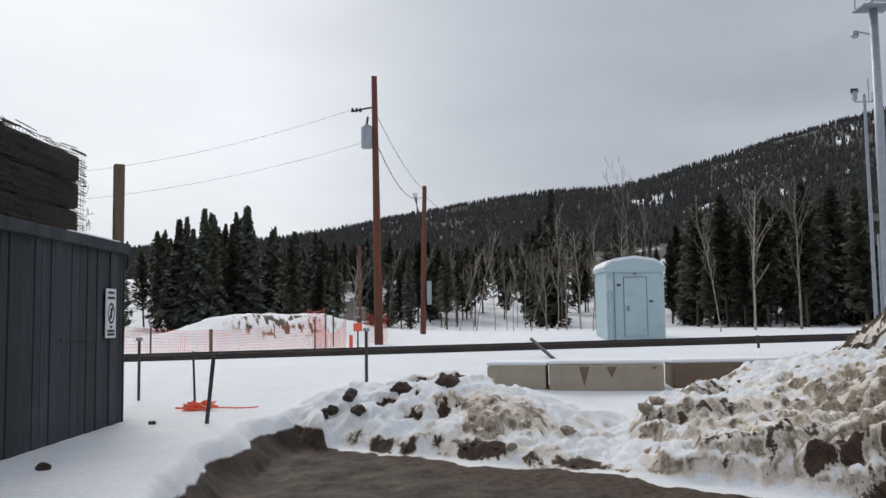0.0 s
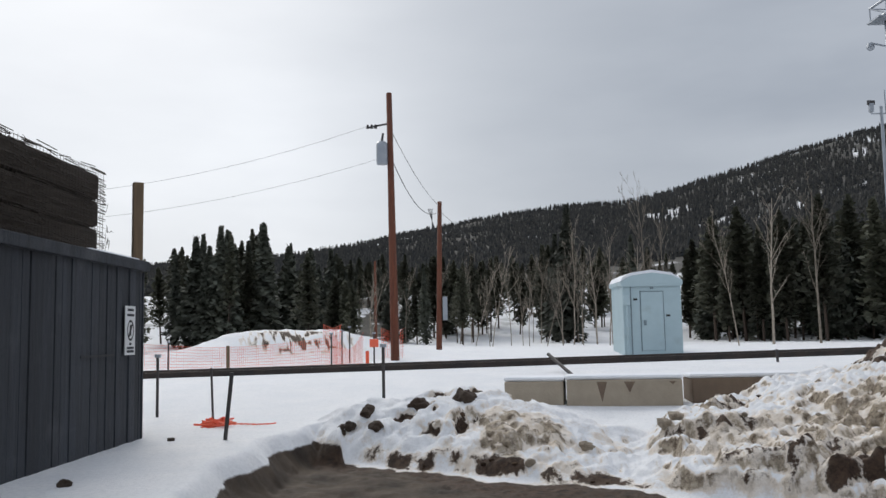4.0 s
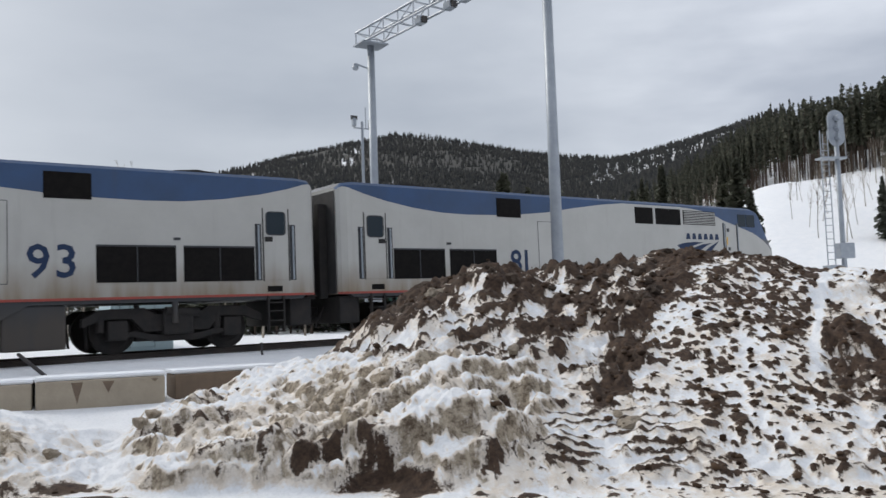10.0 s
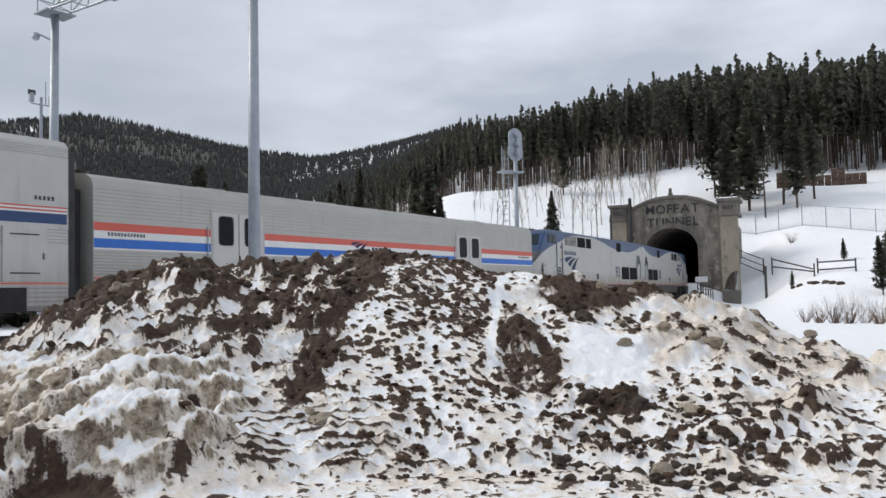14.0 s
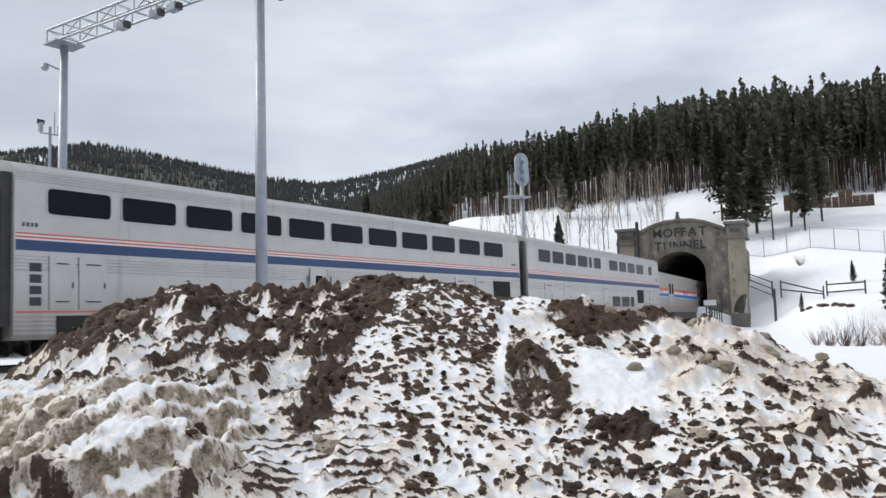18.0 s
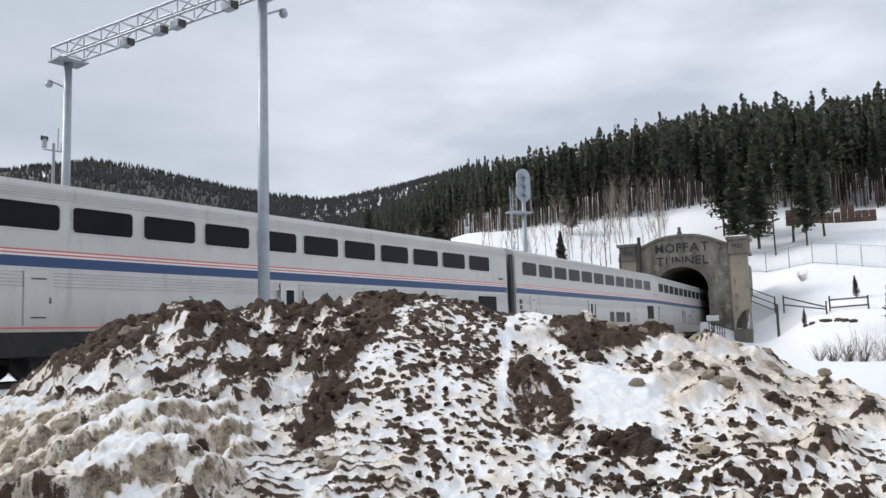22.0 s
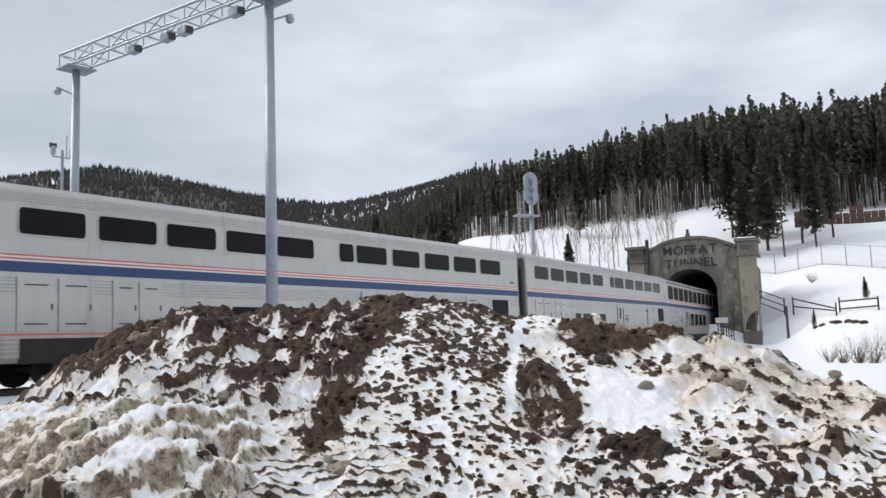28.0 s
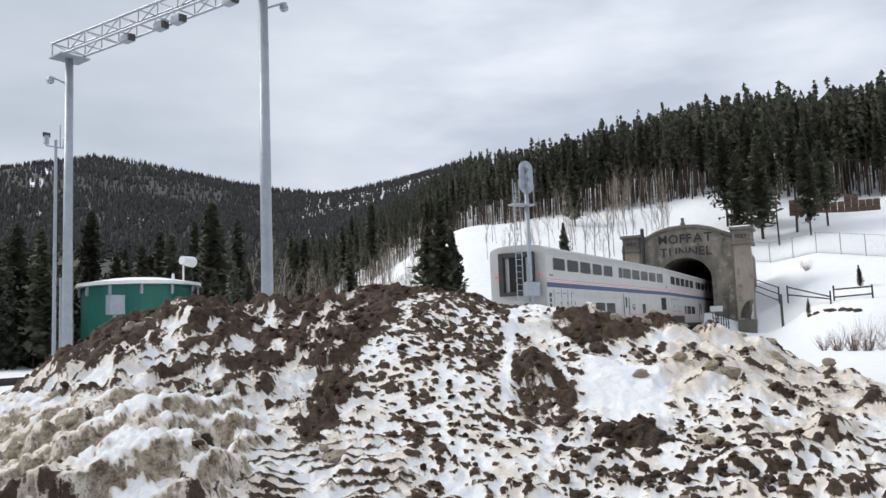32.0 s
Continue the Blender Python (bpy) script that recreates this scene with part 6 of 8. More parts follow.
def build_poles():
    x, y = early(4.62, 26.0)
    zb = ground_z(x, y)
    h = early_z(4.62, 26, 16.3) - zb
    p = thing("utility_pole", Matrix.Translation((x, y, zb)), "red-brown wooden utility pole with grey transformer can", "utility pole")
    part("pole", rodded((0.05, 0, -0.4), (-0.03, 0, h), 0.135, 0.085, 14), M["rust_pole"], p, smooth=True)
    can = part("transformer", rodded((-0.26, -0.12, h - 2.25), (-0.26, -0.12, h - 1.62), 0.17, 0.17, 16), M["galv"], p, "grey transformer can")
    part("lid", rodded((-0.26, -0.12, h - 1.62), (-0.26, -0.12, h - 1.55), 0.18, 0.12, 16), M["galv"], can)
    part("bushing", rodded((-0.26, -0.12, h - 1.55), (-0.22, -0.12, h - 1.28), 0.04, 0.03), M["steel_dark"], can)
    part("insulator_arm", rodded((-0.02, 0, h - 0.95), (-0.72, -0.1, h - 1.1), 0.03), M["steel_dark"], p)
    for k in range(3):
        part("insulator", rodded((-0.45 - 0.12 * k, -0.08, h - 1.12), (-0.45 - 0.12 * k, -0.08, h - 1.0), 0.05, 0.03), M["steel_dark"], p)
    e1, e2 = Vector((*early(23.5, 30), 6.45)) - Vector((x, y, zb)), Vector((*early(23.5, 30), 5.55)) - Vector((x, y, zb))
    wire("service_wire", (-0.7, -0.1, h - 1.05), e1, 0.25, 0.005, p)
    wire("service_wire", (-0.2, 0, h - 2.0), e2, 0.25, 0.005, p)
    x2, y2 = early(1.45, 37.0)
    z2 = ground_z(x2, y2)
    h2 = early_z(1.45, 37, 9.1) - z2
    e = Vector((x2 - x, y2 - y, z2 - zb))
    wire("span_wire", (0.08, 0, h - 1.3), e + Vector((0.05, 0, h2 - 0.2)), 0.25, 0.010, p)
    wire("span_wire", (0.08, 0, h - 2.2), e + Vector((-0.1, 0, h2 - 0.5)), 0.55, 0.015, p)
    q = thing("utility_pole", Matrix.Translation((x2, y2, z2)), "shorter leaning wooden pole with drop cables", "utility pole")
    part("pole", rodded((-0.1, 0, -0.4), (0.05, 0, h2), 0.13, 0.09, 12), M["rust_pole"], q, smooth=True)
    part("meter_box", boxed(0.1, 0.3, -0.15, 0.1, 1.3, 2.3, 0.02), M["galv"], q)
    for k in range(4):
        wire("drop_cable", (-0.28 - 0.06 * k, 0, h2 - 0.3), (-0.3 + 0.05 * k, 0, h2 - 1.3), 0, 0.015, q)
    wire("guy", (0.05, 0, h2 - 0.4), (2.0, 1.0, h2 - 2.2), 0, 0.012, q)
    # thin pole far back
    x3, y3 = early(5.75, 48)
    r = thing("thin_pole", Matrix.Translation((x3, y3, ground_z(x3, y3))), "thin red-brown pole among the trees", "pole")
    part("pole", rodded((0, 0, -0.2), (0, 0, 4.8), 0.09, 0.07, 10), M["rust_pole"], r)


build_poles()


def build_stakes():
    def stake(az, r, el_top, lean=(0, 0), rad=0.022, label="dark steel stake standing in the snow", cap=True, material="steel_dark"):
        x, y = early(az, r)
        zb = ground_z(x, y)
        t = thing("stake", Matrix.Translation((x, y, zb)), label, "stake", "stakes in the snow")
        h = early_z(az, r, el_top) - zb
        tip = (lean[0], lean[1], h)
        part("shaft", rodded((0, 0, -0.25), tip, rad, rad, 8), M[material], t)
        if cap:
            part("cap", rodded((lean[0], lean[1], h - 0.02), (lean[0], lean[1], h + 0.03), 0.05, 0.05, 8), M["galv"], t)
    stake(19.62, 13.6, -0.5)
    stake(15.65, 10.4, -1.7, (0.10, 0), 0.024, "thin leaning steel stake in the snow", False)
    stake(16.2, 12.2, -1.35, (-0.04, 0), 0.016, "thin steel stake beside an orange mesh scrap", False)
    stake(5.35, 13.0, -0.35, (0.0, 0), 0.024)
    stake(18.95, 24.5, 0.35)
    stake(8.7, 24.0, 0.55)
    stake(8.0, 25.0, 0.7, label="dark thin marker stake behind the orange fence")
    stake(7.5, 25.5, 0.95, label="dark thin marker stake behind the orange fence")
    stake(5.9, 24.0, 0.5)
    stake(15.3, 24.0, 0.0, (0, 0), 0.045, "orange-topped wooden survey stake", False, "post_wood")
    stake(6.35, 24.3, -0.65, (0, 0), 0.05, "orange marker post by the fence", False, "orange")
    stake(-24.5 + 4.7, 20.0, -1.3, (-0.03, 0), 0.03, "dark steel stake beside the rail", False)
    # a bar lying against the rail
    x, y = early(-6.4, 17.2)
    b = thing("steel_bar", Matrix.Translation((x, y, 0)), "dark steel bar leaning out of the snow by the track", "bar")
    part("bar", rodded((-0.16, 0.9, 1.12), (0.30, -0.5, 0.6), 0.035, 0.035), M["steel_dark"], b)


build_stakes()


def build_orange_fence():
    a, b = Vector((*early(20.8, 25.0), 0)), Vector((*early(9.2, 25.5), 0))
    f = thing("safety_fence", Matrix.Identity(4), "sagging orange plastic mesh safety fence across the snow", "safety fence")

    def net(p, q, z0, z1, n, k, sag):
        bm = bmesh.new()

        def at(u, v):
            c = p.lerp(q, u)
            return c + Vector((0, 0.06 * math.sin(u * 31), z0 + (z1 - z0) * v - sag * math.sin(math.pi * u) * v + ground_z(c.x, c.y)))
        for i in range(n):
            rod(bm, at(i / n, 0), at(i / n, 1), 0.0045, 0.0045, 3)
        for j in range(k + 1):
            for i in range(0, n, 2):
                rod(bm, at(i / n, j / k), at(min(1, (i + 2) / n), j / k), 0.005, 0.005, 3)
        return part("mesh", bm, M["orange"], f)

    net(a, b, 0.0, 0.75, 90, 8, 0.15)
    net(b, Vector((*early(8.0, 24.2), 0)), 0.0, 1.15, 14, 12, 0.1)
    net(Vector((*early(8.6, 24.6), 0)), Vector((*early(6.6, 23.6), 0)), 0.0, 0.9, 24, 10, 0.45)
    net(Vector((*early(5.4, 26.8), 0)), Vector((*early(3.9, 26.8), 0)), 0.0, 0.9, 12, 10, 0.1)
    part("marker", boxed(-0.12, 0.12, -0.02, 0.02, 0, 0.22, m=Matrix.Translation((*early(5.9, 23.9), 1.25))), M["orange"], f)
    x, y = early(16.0, 12.0)
    s = thing("mesh_scrap", Matrix.Translation((x, y, ground_z(x, y))), "crumpled scrap of orange mesh lying on the snow", "mesh scrap")
    bm, rnd = bmesh.new(), random.Random(3)
    for k in range(46):
        c = Vector((rnd.gauss(0, 0.10), rnd.gauss(0, 0.08), rnd.uniform(0, 0.07)))
        rod(bm, c, c + Vector((rnd.gauss(0, 0.1), rnd.gauss(0, 0.08), rnd.gauss(0, 0.03))), 0.014, 0.014, 4)
    part("strands", bm, M["orange"], s)
    bm = bmesh.new()
    for k in range(7):
        u = 0.12 + 0.09 * k
        rod(bm, (u, 0.05 * math.sin(k), 0.02), (u + 0.12, 0.05 * math.sin(k + 1), 0.03), 0.008, 0.008, 4)
    part("strand", bm, M["orange"], s)


build_orange_fence()


# ---- loose clods and chunks on the piles ----
def clod_mesh(name, seed, material, flat=0.75, sub=3):
    bm = bmesh.new()
    bmesh.ops.create_icosphere(bm, subdivisions=sub, radius=1.0)
    o = Vector((seed * 3.7, seed * 1.3, 0))
    for v in bm.verts:
        k = 1 + 0.5 * noise.noise(v.co * 1.2 + o) + 0.22 * noise.noise(v.co * 3.1 + o) + 0.10 * noise.noise(v.co * 7 + o)
        v.co = v.co * k
        v.co.z *= flat
    me = bpy.data.meshes.new(name)
    bm.to_mesh(me)
    bm.free()
    me.materials.append(material)
    return me


def build_clods():
    rnd = random.Random(31)
    soil = [clod_mesh("clod", k, M["dark_clod"]) for k in range(5)]
    ice = [clod_mesh("ice_chunk", 10 + k, M["ice_clod"], 0.7) for k in range(4)]
    spots = []
    for k in range(150):
        spots.append(("dirt_clod", soil, rnd.uniform(-72, -58), rnd.uniform(7.6, 10.2), rnd.choice((0.025, 0.03, 0.04, 0.055))))
    for k in range(50):
        spots.append(("dirt_clod", soil, rnd.uniform(-47, -27), rnd.uniform(12.3, 15.3), rnd.choice((0.03, 0.05, 0.07, 0.11))))
    for az, r, s in ((-64.3, 9.8, 0.15), (-65.0, 9.75, 0.11), (-62.3, 9.95, 0.10), (-63.4, 9.9, 0.12), (-61.0, 9.8, 0.09), (-34.2, 14.6, 0.24), (-33.2, 14.5, 0.15), (-30.6, 14.0, 0.12), (-60.5, 12.9, 0.16), (-61.0, 12.6, 0.12), (3.4, 11.5, 0.13), (0.2, 11.4, 0.18), (6.7, 11.6, 0.12), (6.2, 11.2, 0.1), (7.9, 11.5, 0.08), (8.4, 11.6, 0.11), (25.6, 7.8, 0.06), (19.2, 10.6, 0.04), (5.3, 12.4, 0.13)):
        spots.append(("dirt_clod", soil, az, r, s))
    for az, r, s in ((-31.4, 13.6, 0.22), (-43.5, 9.2, 0.14), (-67.6, 9.9, 0.12), (-65.9, 8.2, 0.12)):
        spots.append(("ice_chunk", ice, az, r, s))
    for k in range(22):
        spots.append(("ice_chunk", ice, rnd.uniform(-44, -2), rnd.uniform(9.0, 11.0), rnd.choice((0.04, 0.06, 0.09))))
    for k in range(24):
        spots.append(("ice_chunk", ice, rnd.uniform(-75, -62), rnd.uniform(11.5, 14.6), rnd.choice((0.06, 0.09, 0.13))))
    xy = np.array([polar(az, r) for _, _, az, r, _ in spots])
    zz = ground_parts(xy[:, 0], xy[:, 1])[0]
    for (name, lib, az, r, s), (x, y), z in zip(spots, xy, zz):
        o = new(name, rnd.choice(lib))
        o.matrix_world = Matrix.Translation((x, y, z + s * (0.25 if s < 0.1 else -0.05))) @ Euler((rnd.uniform(-0.4, 0.4), rnd.uniform(-0.4, 0.4), rnd.uniform(0, 6.28))).to_matrix().to_4x4() @ Matrix.Diagonal((s, s * rnd.uniform(0.7, 1.2), s, 1))
        if name == "dirt_clod":
            tagged(o, "dark frozen dirt clod lying on the snow pile", "dirt clod", "clods on the pile")
        else:
            tagged(o, "dirty chunk of ice lying on the snow pile", "ice chunk", "ice chunks on the pile")
    # crumbs too many to count
    rs = np.random.RandomState(17)
    n = 9000
    az = np.where(rs.rand(n) < 0.75, rs.uniform(-76, -40, n), rs.uniform(-40, 6, n))
    r = np.where(az < -40, rs.uniform(7.0, 15, n), rs.uniform(8.2, 14.5, n))
    x, y = -np.sin(np.radians(az)) * r, np.cos(np.radians(az)) * r
    z, dirt, mud, *_ = ground_parts(x, y)
    keep = dirt * (1 - mud) > 0.48 + 0.4 * rs.rand(n)
    x, y, z = x[keep], y[keep], z[keep]
    n = len(x)
    s = 0.010 + 0.045 * rs.rand(n) ** 3
    bm = bmesh.new()
    bmesh.ops.create_icosphere(bm, subdivisions=1, radius=1.0)
    d = np.array([v.co[:] for v in bm.verts])
    f = np.array([[v.index for v in t.verts] for t in bm.faces])
    bm.free()
    wide = s[:, None, None] * rs.uniform(0.7, 1.35, (n, 1, 3)) * np.array((1, 1, 0.7))
    v = d[None] * wide * rs.uniform(0.72, 1.25, (n, len(d), 1)) + np.stack([x, y, z + s * 0.25], 1)[:, None]
    faces = (f[None] + len(d) * np.arange(n)[:, None, None]).reshape(-1, 3)
    me = numpy_mesh("crumbs", v.reshape(-1, 3), faces, M["crumb"])
    tagged(new("dirt_crumbs", me), "scattered crumbs of dirt over the snow piles", "dirt", kind="stuff")


M["crumb"] = island_tint("dirt_crumbs", (0.026, 0.016, 0.011), (0.105, 0.07, 0.048))
build_clods()


# ---- the train ----
def train_paint(name, color, second, grime, lo, hi, rough=0.42, metal=0.2, soot=0.35):
    """Painted or steel car sides, dusty towards the sills where the wheels throw dirt, with upright streaks."""
    m = mat(name, color, rough, metal, second, 1.1, 0.7)
    nt = m.node_tree
    ln, b = nt.links.new, nt.nodes["Principled BSDF"]
    was = b.inputs["Base Color"].links[0].from_socket
    tc, sep = nt.nodes.new("ShaderNodeTexCoord"), nt.nodes.new("ShaderNodeSeparateXYZ")
    ln(tc.outputs["Object"], sep.inputs[0])
    n = nt.nodes.new("ShaderNodeTexNoise")
    n.inputs["Scale"].default_value, n.inputs["Detail"].default_value = 1.6, 6
    mp = nt.nodes.new("ShaderNodeMapping")
    mp.inputs["Scale"].default_value = (2.0, 1, 0.25)
    ln(tc.outputs["Object"], mp.inputs[0]), ln(mp.outputs[0], n.inputs["Vector"])
    h = nt.nodes.new("ShaderNodeMapRange")
    h.inputs["From Min"].default_value, h.inputs["From Max"].default_value = hi, lo
    ln(sep.outputs["Z"], h.inputs[0])
    w = nt.nodes.new("ShaderNodeMath")
    w.operation = "MULTIPLY"
    ln(h.outputs[0], w.inputs[0]), ln(n.outputs[0], w.inputs[1])
    g = nt.nodes.new("ShaderNodeMapRange")
    g.inputs["From Min"].default_value, g.inputs["From Max"].default_value, g.inputs["To Max"].default_value = 0.05, 0.48, 0.92
    ln(w.outputs[0], g.inputs[0])
    x = nt.nodes.new("ShaderNodeMix")
    x.data_type = "RGBA"
    x.inputs[7].default_value = (*grime, 1)
    ln(g.outputs[0], x.inputs[0]), ln(was, x.inputs[6])
    st = nt.nodes.new("ShaderNodeMapRange")
    st.inputs["From Min"].default_value, st.inputs["From Max"].default_value, st.inputs["To Max"].default_value = 0.60, 0.80, soot
    ln(n.outputs[0], st.inputs[0])
    y = nt.nodes.new("ShaderNodeMix")
    y.data_type = "RGBA"
    y.inputs[7].default_value = (grime[0] * 0.6, grime[1] * 0.6, grime[2] * 0.65, 1)
    ln(st.outputs[0], y.inputs[0]), ln(x.outputs[2], y.inputs[6])
    ln(y.outputs[2], b.inputs["Base Color"])
    return m


M["silver"] = train_paint("silver_grey_paint", (0.42, 0.418, 0.40), (0.37, 0.366, 0.348), (0.19, 0.145, 0.095), 1.1, 2.25, soot=0.16)
M["loco_blue"] = train_paint("dark_blue_paint", (0.022, 0.062, 0.155), (0.018, 0.045, 0.10), (0.07, 0.07, 0.075), 3.0, 3.1, 0.4, 0.1)
M["loco_red"] = mat("red_line_paint", (0.33, 0.05, 0.035), 0.5, 0, (0.18, 0.05, 0.035), 2, 0.7)
M["loco_grey"] = train_paint("grey_sill_paint", (0.036, 0.040, 0.047), (0.026, 0.028, 0.031), (0.06, 0.05, 0.042), 0.7, 1.4, 0.6, 0.1)
M["roof_grey"] = mat("sooty_roof", (0.11, 0.12, 0.14), 0.6, 0.2, (0.05, 0.05, 0.055), 1.3, 0.8)
M["logo_blue"] = mat("blue_lettering", (0.016, 0.032, 0.078), 0.6, 0, (0.03, 0.045, 0.085), 4, 0.5, spec=0.2)
M["stainless"] = train_paint("dull_stainless_steel", (0.47, 0.468, 0.455), (0.40, 0.395, 0.38), (0.27, 0.25, 0.225), 0.6, 2.2, 0.4, 0.3, 0.5)
M["bag_steel"] = train_paint("baggage_car_steel", (0.40, 0.392, 0.365), (0.35, 0.34, 0.315), (0.24, 0.22, 0.19), 0.6, 2.2, 0.42, 0.3, 0.45)
M["car_roof"] = mat("car_roof_steel", (0.36, 0.35, 0.33), 0.5, 0.3, (0.24, 0.23, 0.21), 0.9, 0.8)
M["stripe_blue"] = mat("blue_stripe", (0.018, 0.050, 0.145), 0.5, 0, (0.016, 0.04, 0.11), 3, 0.5)
M["bag_blue"] = mat("bright_blue_stripe", (0.015, 0.13, 0.50), 0.45, 0, (0.015, 0.10, 0.40), 3, 0.5)
M["stripe_red"] = mat("red_stripe", (0.58, 0.10, 0.07), 0.45, 0, (0.48, 0.09, 0.065), 3, 0.5)
M["stripe_white"] = mat("white_stripe", (0.68, 0.68, 0.67), 0.45, 0, (0.58, 0.58, 0.57), 3, 0.5)
M["grille"] = mat("black_grille", (0.006, 0.0055, 0.0055), 0.9, 0.0, (0.014, 0.012, 0.011), 9, 0.6, spec=0.15)
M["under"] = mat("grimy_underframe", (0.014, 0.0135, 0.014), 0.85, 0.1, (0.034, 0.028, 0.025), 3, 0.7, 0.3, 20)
M["diaphragm"] = mat("rubber_diaphragm", (0.030, 0.030, 0.032), 0.8, 0, (0.060, 0.056, 0.054), 2, 0.7)
M["yellow"] = mat("yellow_paint", (0.62, 0.36, 0.04), 0.6)
M["tail_red"] = mat("tail_lamp", (0.6, 0.02, 0.02), 0.3)
M["tail_lit"] = mat("lit_tail_lamp", (0.8, 0.03, 0.03), 0.3)
M["tail_lit"].node_tree.nodes["Principled BSDF"].inputs["Emission Color"].default_value = (1, 0.06, 0.08, 1)
M["tail_lit"].node_tree.nodes["Principled BSDF"].inputs["Emission Strength"].default_value = 0.35


def glass_material(name, tint):
    m = bpy.data.materials.new(name)
    m.use_nodes = True
    b = m.node_tree.nodes["Principled BSDF"]
    b.inputs["Base Color"].default_value = (*tint, 1)
    b.inputs["Roughness"].default_value, b.inputs["Specular IOR Level"].default_value, b.inputs["IOR"].default_value = 0.08, 0.3, 1.2
    nt = m.node_tree
    n = nt.nodes.new("ShaderNodeTexNoise")
    n.inputs["Scale"].default_value = 1.2
    o = nt.nodes.new("ShaderNodeTexCoord")
    r = nt.nodes.new("ShaderNodeMapRange")
    r.inputs["To Min"].default_value, r.inputs["To Max"].default_value = 0.05, 0.22
    nt.links.new(o.outputs["Object"], n.inputs["Vector"]), nt.links.new(n.outputs[0], r.inputs[0]), nt.links.new(r.outputs[0], b.inputs["Roughness"])
    return m


M["glass_dark"] = glass_material("dark_tinted_glass", (0.012, 0.013, 0.017))
M["cab_glass"] = glass_material("cab_glass", (0.03, 0.04, 0.05))
LOCO, CAR = 21.03, 25.91
HALF = 1.5


class Side:
    """Places panels on a car's side: u metres back from its front coupler, h metres over the rail."""

    def __init__(self, car, length, sign, out=HALF):
        self.car, self.L, self.sign, self.out = car, length, sign, out

    def panel(self, name, u0, u1, h0, h1, material, proud=0.01, deep=0.02, bevel=0.0, label="", parent=None, z_tilt=0.0):
        y0, y1 = self.sign * (self.out - deep), self.sign * (self.out + proud)
        bm = boxed(self.L / 2 - u1, self.L / 2 - u0, min(y0, y1), max(y0, y1), h0, h1, bevel)
        return part(name, bm, material, parent or self.car, label)

    def pane(self, name, u0, u1, h0, h1, material, r=0.1, proud=0.012, frame=0.035, frame_mat=None, label=""):
        """A rounded pane set in a thin raised frame."""
        def outline(g):
            pts, x0, x1, z0, z1, q = [], self.L / 2 - u1 - g, self.L / 2 - u0 + g, h0 - g, h1 + g, r + g
            for cx, cz, a0 in ((x1 - q, z1 - q, 0), (x0 + q, z1 - q, 90), (x0 + q, z0 + q, 180), (x1 - q, z0 + q, 270)):
                for k in range(4):
                    a = radians(a0 + 30 * k)
                    pts.append((cx + q * math.cos(a), cz + q * math.sin(a)))
            return pts
        a, b = sorted((self.sign * (self.out - 0.03), self.sign * (self.out + proud)))
        p = part(name, prismed(outline(0), "y", a, b), material, self.car, label)
        if frame:
            bm = bmesh.new()
            for o, i in ((outline(frame), outline(0)),):
                y = self.sign * (self.out + proud + 0.008)
                vo = [bm.verts.new((x, y, z)) for x, z in o]
                vi = [bm.verts.new((x, y, z)) for x, z in i]
                vb = [bm.verts.new((x, self.sign * (self.out - 0.005), z)) for x, z in o]
                n = len(vo)
                for k in range(n):
                    j = (k + 1) % n
                    bm.faces.new((vo[k], vo[j], vi[j], vi[k])), bm.faces.new((vb[k], vb[j], vo[j], vo[k]))
            bmesh.ops.recalc_face_normals(bm, faces=bm.faces)
            part("frame", bm, frame_mat or M["stainless"], p)
        return p

    def shape(self, name, pts, material, proud=0.008):
        """A flat shape from (u, h) points."""
        a, b = sorted((self.sign * (self.out - 0.01), self.sign * (self.out + proud)))
        return part(name, prismed([(self.L / 2 - u, h) for u, h in pts], "y", a, b), material, self.car)

    def bar(self, name, u0, h0, u1, h1, material, r=0.02, off=0.05):
        y = self.sign * (self.out + off)
        return part(name, rodded((self.L / 2 - u0, y, h0), (self.L / 2 - u1, y, h1), r, r, 6), material, self.car)


